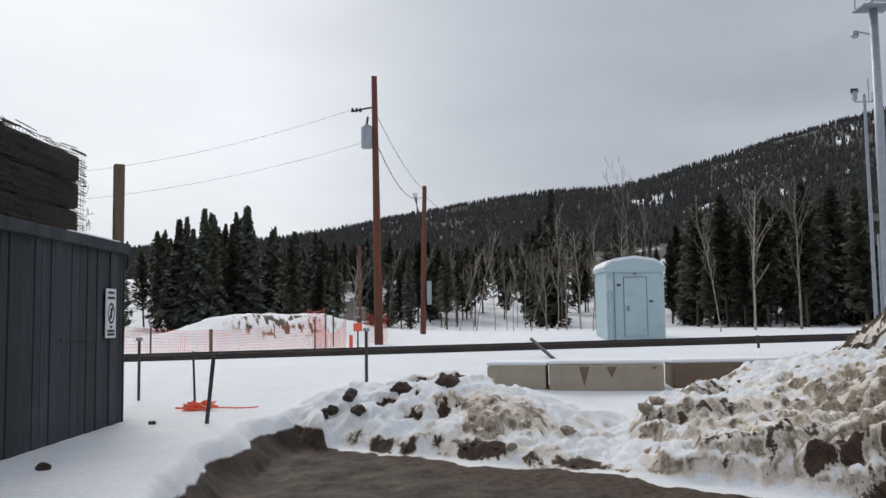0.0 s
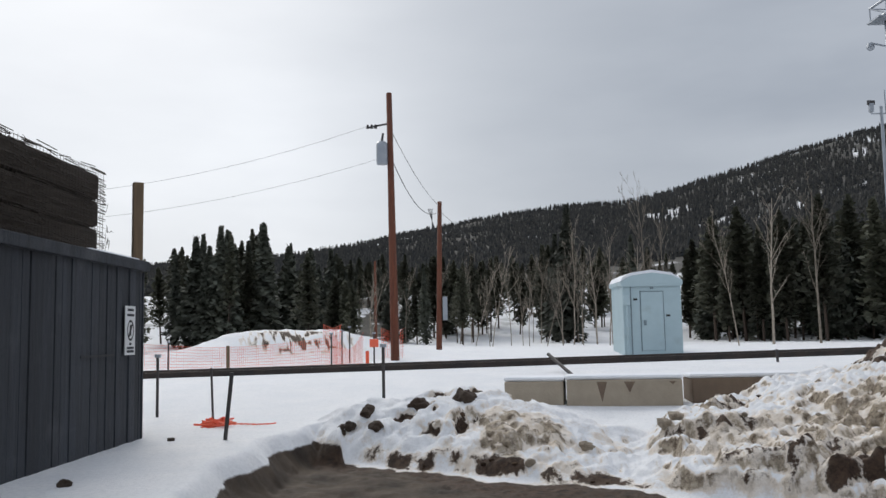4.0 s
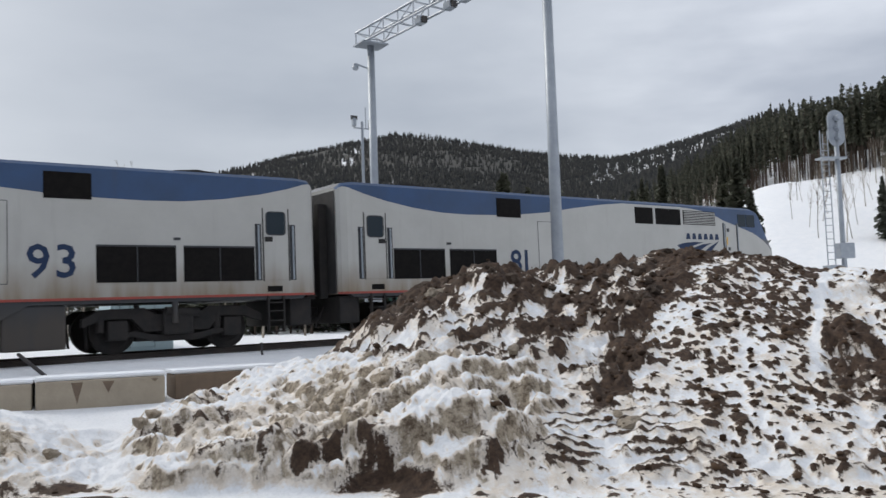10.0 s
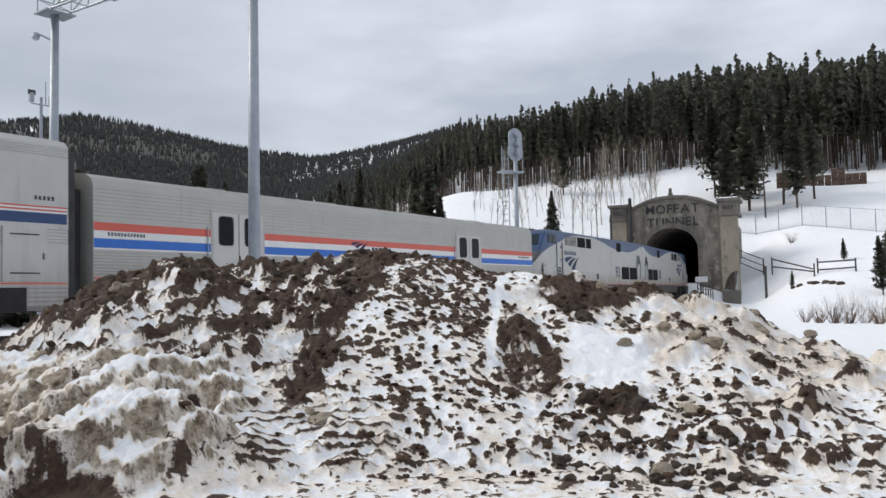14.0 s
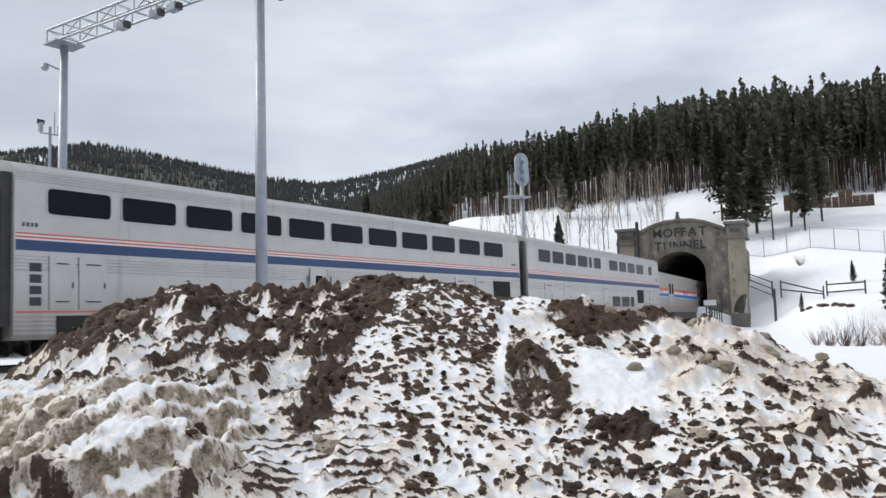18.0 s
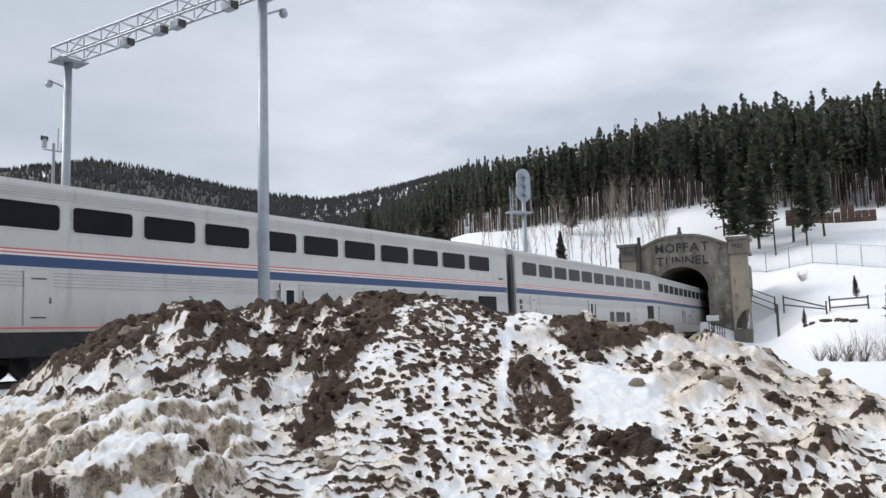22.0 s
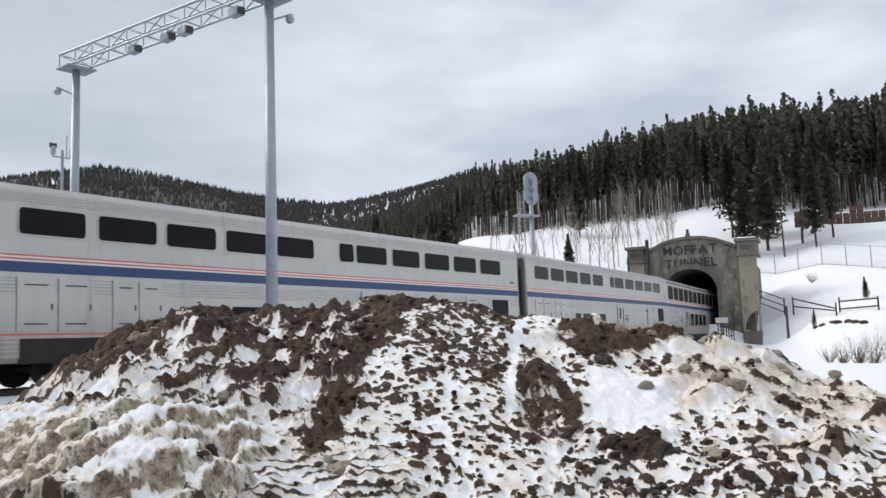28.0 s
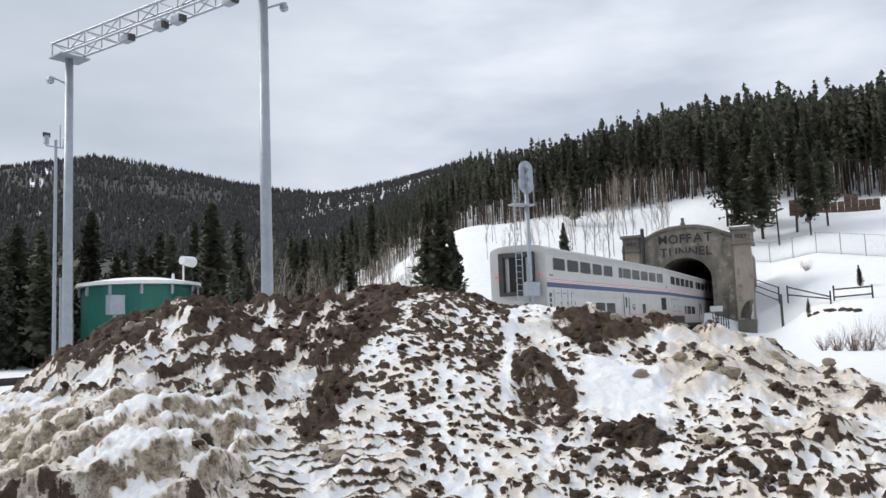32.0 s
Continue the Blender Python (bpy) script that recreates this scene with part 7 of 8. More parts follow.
def truck(car, x, wheelbase, r, width=1.1, frame_h=0.75):
    """A bogie: frames, springs, and wheelsets that roll."""
    a, f = wheelbase / 2, frame_h - 0.75
    side = [(-a - 0.75, 0.62), (-a - 0.75, 0.80), (-a - 0.35, 1.00), (-0.75, 1.02), (-0.5, 0.86), (0.5, 0.86), (0.75, 1.02), (a + 0.35, 1.00), (a + 0.75, 0.80), (a + 0.75, 0.62), (a + 0.30, 0.78), (a - 0.32, 0.78), (0.75, 0.48), (-0.75, 0.48), (-a + 0.32, 0.78), (-a - 0.30, 0.78)]
    for s in (-1, 1):
        y0, y1 = sorted((s * (width - 0.10), s * (width + 0.12)))
        part("truck_frame", prismed([(x + u, z + f) for u, z in side], "y", y0, y1), M["under"], car)
    part("brake_rigging", boxed(x - 0.85, x + 0.85, -width + 0.2, width - 0.2, 0.26, 1.0, 0.05), M["under"], car)
    for s in (-1, 1):
        part("equaliser", prismed([(x - a - 0.2, 0.42), (x - a + 0.45, 0.36), (x - 0.5, 0.25), (x + 0.5, 0.25), (x + a - 0.45, 0.36), (x + a + 0.2, 0.42), (x + a - 0.4, 0.50), (x + 0.5, 0.40), (x - 0.5, 0.40), (x - a + 0.4, 0.50)], "y", *sorted((s * (width + 0.0), s * (width + 0.1)))), M["under"], car)
        part("sand_pipe", rodded((x + a + 0.62, s * (width - 0.2), 0.95), (x + a + 0.55, s * 0.78, 0.14), 0.035, 0.035, 6), M["under"], car)
    part("bolster", boxed(x - 0.35, x + 0.35, -width - 0.25, width + 0.25, frame_h - 0.35, frame_h + 0.2, 0.04), M["under"], car)
    sets = []
    for dx in (-wheelbase / 2, wheelbase / 2):
        bm = rodded((0, -0.95, 0), (0, 0.95, 0), 0.09, 0.09, 10)
        for s in (-1, 1):
            rod(bm, (0, s * 0.69, 0), (0, s * 0.83, 0), r, r, 28)
            rod(bm, (0, s * 0.83, 0), (0, s * 0.86, 0), r * 0.82, r * 0.7, 28)
            rod(bm, (0, s * 0.86, 0), (0, s * 0.97, 0), 0.17, 0.15, 12)
            for k in range(5):
                a = 1.2566 * k
                box(bm, -0.06, 0.06, s * 0.87 - 0.01, s * 0.87 + 0.01, r * 0.45, r * 0.62, m=Matrix.Rotation(a, 4, "Y"))
        w = part("wheelset", bm, M["under"], car)
        w.location = (x + dx, 0, r)
        sets.append((w, r))
        for s in (-1, 1):
            part("axle_box", boxed(x + dx - 0.22, x + dx + 0.22, s * width - 0.17, s * width + 0.17, r - 0.2, r + 0.24, 0.04), M["under"], car)
            part("spring", rodded((x + dx + 0.36, s * (width + 0.05), 0.5), (x + dx + 0.36, s * (width + 0.05), frame_h + 0.1), 0.09, 0.09, 10), M["under"], car)
    for s in (-1, 1):
        part("brake_cylinder", rodded((x - 0.5, s * (width + 0.2), frame_h + 0.12), (x + 0.3, s * (width + 0.2), frame_h + 0.18), 0.1, 0.1, 10), M["under"], car)
        part("damper", rodded((x + 0.1, s * (width + 0.28), frame_h - 0.1), (x + 0.1, s * (width + 0.28), frame_h + 0.5), 0.07, 0.07, 10), M["loco_grey"], car)
    return sets


def loft(name, stations, material, car, slots=(), slot_of=None, smooth_it=False):
    """A skin over sections: each station is (x, [(y, z), ...]), all of the same count, closed at both ends."""
    verts, faces, kinds = [], [], []
    n = len(stations[0][1])
    for k, (x, pts) in enumerate(stations):
        verts += [(x, y, z) for y, z in pts]
        if k:
            for i in range(n):
                j = (i + 1) % n
                faces.append(((k - 1) * n + i, (k - 1) * n + j, k * n + j, k * n + i))
                kinds.append(i)
    faces += [tuple(range(n))[::-1], tuple(range((len(stations) - 1) * n, len(stations) * n))]
    kinds += [-1, -1]
    ob = link_mesh(name, verts, faces, material, car)
    for s in slots:
        ob.data.materials.append(s)
    if slot_of:
        for p, i in zip(ob.data.polygons, kinds):
            p.material_index = slot_of(i)
    bm = bmesh.new()
    bm.from_mesh(ob.data)
    bmesh.ops.recalc_face_normals(bm, faces=bm.faces)
    bm.to_mesh(ob.data)
    bm.free()
    return ob


EMBLEM = ([(6.78, 2.74), (6.35, 2.83), (5.8, 2.87), (5.25, 2.86), (5.75, 2.76), (6.15, 2.64), (6.42, 2.52)], [(6.22, 2.46), (5.8, 2.66), (5.3, 2.79), (4.68, 2.85), (5.1, 2.72), (5.5, 2.54), (5.82, 2.3)], [(5.64, 2.22), (5.25, 2.48), (4.85, 2.7), (4.25, 2.93), (4.7, 2.6), (4.98, 2.3), (5.12, 2.04)])
BLUE_EDGE = ((0.1, 2.40), (0.4, 2.55), (0.8, 2.8), (1.19, 3.0), (1.98, 3.28), (2.96, 3.5), (3.95, 3.72), (4.55, 3.93), (5.4, 4.05), (6.5, 4.12), (9.6, 4.12), (10.6, 4.04), (12.0, 3.86), (13.2, 3.68), (14.3, 3.58), (15.4, 3.52), (16.4, 3.5), (17.3, 3.52), (18.3, 3.62), (19.2, 3.77), (19.9, 3.93), (20.4, 4.08), (20.7, 4.12))
wheels = []


def locomotive(number, label):
    car = thing("locomotive", Matrix.Identity(4), label, "locomotive", "train cars")
    L = LOCO
    top = ((0.20, 2.42), (0.32, 2.54), (0.76, 3.02), (1.02, 3.35), (1.30, 3.76), (1.52, 4.05), (1.68, 4.17), (2.1, 4.26), (20.2, 4.26), (20.55, 4.22), (20.7, 4.10))
    wide = ((0.20, 1.12), (0.32, 1.25), (0.5, 1.34), (0.85, 1.4), (1.65, 1.47), (2.4, 1.5), (20.45, 1.5), (20.62, 1.44), (20.7, 1.36))
    us = sorted({*(u for u, _ in top), *(u for u, _ in wide), *(u for u, _ in BLUE_EDGE if u > 0.20)})
    st = []
    for u in us:
        t, w, e = float(table(u, top)), float(table(u, wide)), float(table(u, BLUE_EDGE))
        e = min(e, t - 0.09)
        sill = 0.98 if 7.0 < u < 15 else 1.05
        lo = 1.30
        side = [(w, lo), (w, 1.355), (w, e), (w, max(e + 0.005, t - 0.10)), (w * 0.93, t - 0.02), (w * 0.7, t)]
        st.append((L / 2 - u, [(-y, z) for y, z in side[::-1]][::-1][::-1] + []))
        st[-1] = (L / 2 - u, [(-y, z) for y, z in side] + [(y, z) for y, z in side[::-1]])
    # strips: 0 red, 1 silver, 2 blue, 3 edge, 4 roof shoulder, 5 roof; then mirrored
    order = {0: 2, 1: 0, 2: 1, 3: 1, 4: 3, 5: 3, 6: 3, 7: 1, 8: 1, 9: 0, 10: 2, 11: 4, -1: 0}
    body = loft("body", st, M["silver"], car, (M["loco_blue"], M["loco_red"], M["roof_grey"], M["loco_grey"]), lambda i: order[i])
    nose = {p.index for p in body.data.polygons if p.center.x > L / 2 - 2.05 and p.center.z > 2.5 and p.normal.x > 0.3}
    for i in nose:
        body.data.polygons[i].material_index = 1
    # sill and tanks
    sill = [(0.45, 1.3), (0.45, 0.55), (1.7, 0.55), (1.9, 1.22), (6.05, 1.22), (6.45, 0.98), (6.9, 0.74), (13.2, 0.78), (14.0, 1.22), (20.3, 1.22), (20.4, 1.3)]
    part("sill", prismed([(L / 2 - u, z) for u, z in sill], "y", -1.47, 1.47), M["loco_grey"], car)
    part("fuel_tank", boxed(L / 2 - 13.1, L / 2 - 9.5, -1.3, 1.3, 0.24, 0.78, 0.08), M["under"], car)
    part("air_box", boxed(L / 2 - 14.75, L / 2 - 13.5, -1.42, 1.42, 0.28, 1.22, 0.05), M["loco_grey"], car)
    part("pilot", prismed([(L / 2 - 0.55, 0.35), (L / 2 - 1.75, 0.4), (L / 2 - 1.75, 0.9), (L / 2 - 0.5, 0.9)], "y", -1.35, 1.35), M["under"], car)
    part("coupler", boxed(L / 2 - 0.75, L / 2 - 0.02, -0.16, 0.16, 0.72, 1.0, 0.04), M["under"], car)
    part("coupler", boxed(-L / 2 + 0.02, -L / 2 + 0.75, -0.16, 0.16, 0.72, 1.0, 0.04), M["under"], car)
    part("rear_door", boxed(-L / 2 + 0.30, -L / 2 + 0.36, -0.45, 0.45, 1.4, 3.4, 0.02), M["under"], car)
    part("rear_plate", boxed(-L / 2 + 0.305, -L / 2 + 0.325, -1.3, 1.3, 1.32, 4.0), M["diaphragm"], car)
    for y in (-0.8, 0.8):
        part("gangway_post", boxed(-L / 2 + 0.06, -L / 2 + 0.3, y - 0.12, y + 0.12, 1.2, 3.7, 0.03), M["under"], car)
    part("end_beam", boxed(-L / 2 + 0.4, -L / 2 + 1.0, -1.3, 1.3, 0.55, 1.25, 0.04), M["under"], car)
    for y in (-0.6, -0.3, 0.3, 0.6):
        part("air_hose", rodded((-L / 2 + 0.3, y, 1.0), (-L / 2 + 0.08, y * 0.9, 0.45), 0.03, 0.03, 6), M["under"], car)
    for x in (L / 2 - 4.12, L / 2 - 17.2):
        wheels.extend(truck(car, x, 2.67, 0.51))
    # roof
    bm = bmesh.new()
    prism(bm, [(L / 2 - 18.6, 4.26), (L / 2 - 17.2, 4.26), (L / 2 - 17.35, 4.36), (L / 2 - 17.9, 4.41), (L / 2 - 18.4, 4.36)], "y", -0.8, 0.8)
    part("fan_hood", bm, M["under"], car)
    part("exhaust_hatch", boxed(L / 2 - 14.3, L / 2 - 13.2, -0.6, 0.6, 4.2, 4.38, 0.02), M["under"], car)
    for u, w in ((2.55, 0.5), (4.35, 0.3), (9.2, 0.25)):
        part("roof_vent", boxed(L / 2 - u - w / 2, L / 2 - u + w / 2, -0.35, 0.35, 4.24, 4.36, 0.03), M["roof_grey"], car)
    part("horn", rodded((L / 2 - 3.3, 0.2, 4.3), (L / 2 - 2.9, 0.2, 4.32), 0.06, 0.09, 10), M["under"], car)
    part("antenna", rodded((L / 2 - 3.7, 0, 4.25), (L / 2 - 3.7, 0, 4.42), 0.05, 0.03, 8), M["white"], car)
    # windshields lie on the sloped nose
    for s in (-1, 1):
        a, b = (1.06, 3.42), (1.44, 3.95)
        d = Vector((-(a[0] - b[0]), 0, 0))
        pts = [(L / 2 - a[0] + 0.02, s * 0.12, a[1] + 0.02), (L / 2 - a[0] + 0.02, s * 1.2, a[1] + 0.02), (L / 2 - b[0] + 0.02, s * 1.15, b[1] + 0.02), (L / 2 - b[0] + 0.02, s * 0.12, b[1] + 0.02)]
        inner = [(x - 0.03, y, z - 0.03) for x, y, z in pts]
        link_mesh("windshield", pts + inner, [(0, 1, 2, 3), (7, 6, 5, 4), (0, 4, 5, 1), (1, 5, 6, 2), (2, 6, 7, 3), (3, 7, 4, 0)], M["cab_glass"], car)
        part("headlight", rodded((L / 2 - 0.5, s * 0.75, 2.05), (L / 2 - 0.36, s * 0.72, 2.05), 0.11, 0.11, 14), M["white"], car)
        part("nose_step", boxed(L / 2 - 0.5, L / 2 - 0.3, s * 0.9 - 0.12, s * 0.9 + 0.12, 1.3, 1.36), M["under"], car)
    for sign in (-1, 1):
        S = Side(car, L, sign)
        # cab
        S.panel("cab_window", 1.85, 2.42, 3.50, 3.98, M["cab_glass"], 0.012, bevel=0.01)
        S.panel("cab_window", 2.46, 2.98, 3.50, 3.98, M["cab_glass"], 0.012, bevel=0.01)
        door = S.panel("cab_door", 3.12, 3.80, 2.42, 3.55, M["silver"], 0.012, bevel=0.008)
        S.panel("door_gap", 3.78, 3.82, 1.75, 3.58, M["under"], 0.004)
        S.panel("yellow_strip", 3.70, 3.77, 2.78, 3.08, M["yellow"], 0.016)
        S.panel("door_latch", 3.58, 3.74, 3.28, 3.42, M["loco_grey"], 0.02)
        S.panel("door_latch", 3.55, 3.70, 2.58, 2.70, M["loco_grey"], 0.02)
        step = S.panel("step_recess", 3.22, 3.66, 1.75, 2.26, M["loco_grey"], 0.004)
        for h in (1.95, 2.12):
            S.panel("tread", 3.25, 3.63, h, h + 0.03, M["silver"], 0.02)
        S.panel("step_hole", 3.30, 3.62, 1.38, 1.52, M["grille"], 0.004)
        for u0 in (3.05, 3.92):
            S.panel("grab_recess", u0 - 0.06, u0 + 0.06, 1.75, 3.62, M["loco_grey"], 0.003)
            S.bar("grab_rail", u0, 1.78, u0, 3.6, M["galv"], 0.022, 0.03)
        for h in (0.55, 0.82, 1.08):
            S.panel("stirrup", 3.2, 3.66, h, h + 0.035, M["under"], 0.02, 0.25)
        for u0 in (3.2, 3.64):
            S.panel("stirrup_side", u0 - 0.02, u0 + 0.02, 0.52, 1.3, M["under"], 0.02, 0.1)
        # nose fittings
        S.panel("access_panel", 1.05, 2.85, 1.42, 2.42, M["silver"], 0.006, bevel=0.004)
        for u0, h0 in ((2.75, 2.3), (1.3, 2.3), (0.95, 2.05), (0.95, 1.8)):
            S.panel("nose_lamp", u0 - 0.06, u0 + 0.06, h0 - 0.05, h0 + 0.05, M["loco_grey"], 0.014)
        # grilles along the roof line
        S.panel("air_intake", 6.5, 7.9, 3.46, 4.03, M["grille"], 0.006)
        S.panel("air_intake", 8.05, 9.0, 3.46, 4.03, M["grille"], 0.006)
        lou = S.panel("louvre", 4.42, 6.35, 3.5, 4.01, M["grille"], 0.006)
        for k in range(8):
            h = 3.53 + 0.06 * k
            S.panel("louvre_slat", 4.45, 6.32, h, h + 0.028, M["silver"], 0.025, parent=lou)
        S.panel("window_post", 7.93, 8.02, 3.44, 4.05, M["silver"], 0.014)
        S.panel("radiator_grille", 14.3, 15.27, 3.47, 4.04, M["grille"], 0.012)
        for u0, u1 in ((15.35, 17.1), (17.28, 19.02)):
            g = S.panel("side_grille", u0, u1, 1.67, 2.47, M["grille"], 0.012, label="black mesh side grille")
            S.panel("grille_rail", u0, u1, 2.46, 2.50, M["loco_grey"], 0.02, parent=g)
            S.panel("grille_bar", (u0 + u1) / 2 - 0.012, (u0 + u1) / 2 + 0.012, 1.67, 2.47, M["loco_grey"], 0.02, parent=g)
        S.panel("engine_door", 13.02, 13.60, 1.68, 3.37, M["silver"], 0.008, bevel=0.004)
        for u0, u1, h0, h1 in ((13.0, 13.015, 1.67, 3.38), (13.605, 13.62, 1.67, 3.38), (13.0, 13.62, 3.375, 3.39), (13.0, 13.62, 1.66, 1.675)):
            S.panel("door_seam", u0, u1, h0, h1, M["loco_grey"], 0.003)
        S.panel("fuel_filler", 9.96, 10.30, 1.65, 1.97, M["grille"], 0.006)
        S.panel("filler_cap", 10.02, 10.2, 1.7, 1.85, M["loco_grey"], 0.012)
        S.panel("filler_lamp", 10.42, 10.5, 1.76, 1.82, M["under"], 0.02)
        S.panel("marker_lamp", 17.05, 17.2, 2.62, 2.68, M["loco_grey"], 0.03)
        # rear cab door and rails
        S.panel("crew_door", 19.28, 19.92, 1.68, 3.42, M["silver"], 0.012, bevel=0.006)
        S.panel("crew_door_seam", 19.93, 19.96, 1.66, 3.44, M["under"], 0.004)
        S.panel("crew_door_seam", 19.24, 19.27, 1.66, 3.44, M["under"], 0.004)
        S.pane("crew_door_window", 19.35, 19.84, 2.80, 3.34, M["cab_glass"], 0.08, 0.016, 0.025, M["loco_grey"])
        S.panel("latch", 19.3, 19.5, 2.62, 2.74, M["under"], 0.03)
        for u0 in (19.13, 20.05):
            S.panel("grab_recess", u0 - 0.08, u0 + 0.08, 1.68, 3.05, M["loco_grey"], 0.003)
            S.bar("grab_rail", u0, 1.7, u0, 3.02, M["galv"], 0.025, 0.03)
        S.panel("step_hole", 19.35, 19.75, 1.40, 1.54, M["grille"], 0.004)
        for h in (0.42, 0.68, 0.92, 1.12):
            S.panel("stirrup", 19.36, 19.78, h, h + 0.03, M["under"], 0.02, 0.2)
        for u0 in (19.36, 19.77):
            S.panel("stirrup_side", u0 - 0.02, u0 + 0.02, 0.42, 1.3, M["under"], 0.02, 0.08)
        # lettering: bars in the maker's blue, the sweeping emblem as plain shapes, the running number
        for k in range(6):
            u0 = 4.25 + 0.345 * k
            S.shape("emblem_bar", [(u0, 2.97), (u0 + 0.25, 2.97), (u0 + 0.2, 3.18), (u0 + 0.06, 3.18)], M["logo_blue"])
        fwd = sign < 0
        def mirror(pts):
            return pts if fwd else [(2 * 5.5 - u, h) for u, h in pts]
        for pts in EMBLEM:
            S.shape("emblem", mirror(pts), M["logo_blue"])
        face = Matrix(((1, 0, 0, L / 2 - 14.45), (0, 0, -1, -1.502), (0, 1, 0, 1.80), (0, 0, 0, 1))) if sign < 0 else Matrix(((-1, 0, 0, L / 2 - 14.45), (0, 0, 1, 1.502), (0, 1, 0, 1.80), (0, 0, 0, 1)))
        letters(number, 1.0, M["logo_blue"], car, face, 0.006, "numeral")
    # the body rides low on its trucks
    for ob in car.children:
        if ob.name.split(".")[0] not in ("wheelset", "truck_frame", "axle_box", "spring", "equaliser", "brake_rigging", "sand_pipe", "bolster", "damper", "brake_cylinder"):
            ob.location.z -= 0.09
    return car


def flutes(h0, h1, pitch, depth, w):
    """Points of a fluted strip on a wall, from the bottom up."""
    pts, h = [], h0
    while h + pitch <= h1 + 1e-6:
        pts += [(w, h), (w - depth, h + pitch * 0.2), (w - depth, h + pitch * 0.5), (w, h + pitch * 0.7)]
        h += pitch
    return pts


def superliner(name, label, spec):
    car = thing(name, Matrix.Identity(4), label, "passenger car", "train cars")
    L, w = CAR, 1.53
    dome = spec.get("dome")
    right = [(1.42, 0.62), (w, 0.74)] + flutes(0.78, 1.2, 0.105, 0.012, w) + [(w, 1.25), (w, 1.30), (w, 2.2)] + flutes(2.22, 2.62, 0.08, 0.014, w) + [(w, 2.68), (w, 4.33)] + flutes(4.35, 4.62, 0.065, 0.014, w) + [(w - 0.02, 4.66), (w - 0.16, 4.78), (w - 0.5, 4.88), (w - 1.0, 4.93)]
    sec = [(-y, z) for y, z in right] + [(y, z) for y, z in right[::-1]]
    nr = len(right)
    loft("body", [(-L / 2 + 0.32, sec), (-L / 2 + 0.34, sec), (L / 2 - 0.34, sec), (L / 2 - 0.32, sec)], M["stainless"], car, (M["car_roof"],), lambda i: 1 if nr - 3 <= i <= nr + 1 else 0)
    for e in (-1, 1):
        part("end_frame", boxed(e * (L / 2 - 0.33) - 0.012, e * (L / 2 - 0.33) + 0.012, -1.40, 1.40, 0.9, 4.6, 0.0), M["stainless"], car)
        bm = boxed(e * (L / 2 - 0.18) - 0.15, e * (L / 2 - 0.18) + 0.15, -0.95, -0.68, 2.35, 4.55, 0.03)
        box(bm, e * (L / 2 - 0.18) - 0.15, e * (L / 2 - 0.18) + 0.15, 0.68, 0.95, 2.35, 4.55, 0.03)
        box(bm, e * (L / 2 - 0.18) - 0.15, e * (L / 2 - 0.18) + 0.15, -0.67, 0.67, 4.3, 4.55, 0.03)
        box(bm, e * (L / 2 - 0.18) - 0.15, e * (L / 2 - 0.18) + 0.15, -0.67, 0.67, 2.35, 2.55, 0.03)
        part("diaphragm", bm, M["diaphragm"], car, "grimy rubber gangway frame")
        part("end_door", boxed(e * (L / 2 - 0.3) - 0.03, e * (L / 2 - 0.3) + 0.03, -0.45, 0.45, 2.55, 4.3), M["under"], car)
        if e > 0 or not spec.get("last"):
            part("end_curtain", boxed(e * (L / 2 - 0.2) - 0.14, e * (L / 2 - 0.2) + 0.14, -1.42, -1.28, 0.95, 4.55, 0.02), M["diaphragm"], car)
            part("end_curtain", boxed(e * (L / 2 - 0.2) - 0.14, e * (L / 2 - 0.2) + 0.14, 1.28, 1.42, 0.95, 4.55, 0.02), M["diaphragm"], car)
        part("coupler", boxed(e * (L / 2 - 0.35) - 0.35, e * (L / 2 - 0.35) + 0.35, -0.15, 0.15, 0.72, 1.0, 0.03), M["under"], car)
        part("buffer_beam", boxed(e * (L / 2 - 0.38) - 0.1, e * (L / 2 - 0.38) + 0.1, -1.1, 1.1, 0.6, 1.0, 0.02), M["under"], car)
        for y in (-1.2, 1.2):
            part("tail_lamp", rodded((e * (L / 2 - 0.36), y, 3.35), (e * (L / 2 - 0.29), y, 3.35), 0.06, 0.06, 12), M["tail_lit" if spec.get("last") and e < 0 else "tail_red"], car)
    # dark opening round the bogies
    # bogies, with dark sheets on the sides painting the shade of open wells
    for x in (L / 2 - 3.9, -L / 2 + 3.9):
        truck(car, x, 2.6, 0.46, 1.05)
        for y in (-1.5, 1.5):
            part("well_shade", boxed(x - 2.5, x + 2.5, y - 0.035, y + 0.035, 0.6, 1.18), M["under"], car)
    part("underfloor_box", boxed(-5.5, 5.5, -1.3, 1.3, 0.28, 0.7, 0.05), M["under"], car)
    for sign in (-1, 1):
        S = Side(car, L, sign, w)
        S.panel("blue_stripe", 0.36, L - 0.36, 2.72, 2.97, M["stripe_blue"], 0.004)
        S.panel("white_stripe", 0.36, L - 0.36, 2.975, 3.015, M["stripe_white"], 0.004)
        S.panel("red_stripe", 0.36, L - 0.36, 3.02, 3.055, M["stripe_red"], 0.004)
        S.panel("white_stripe", 0.36, L - 0.36, 3.06, 3.10, M["stripe_white"], 0.004)
        S.panel("red_stripe", 0.36, L - 0.36, 3.105, 3.14, M["stripe_red"], 0.004)
        S.panel("sill_line", 0.36, L - 0.36, 1.255, 1.295, M["stripe_red"], 0.004)
        hi = (3.27, 4.27) if dome else (3.62, 4.25)
        for u0, u1 in spec["upper"]:
            S.pane("upper_window", u0, u1, hi[0], hi[1], M["glass_dark"], 0.11 if not dome else 0.09)
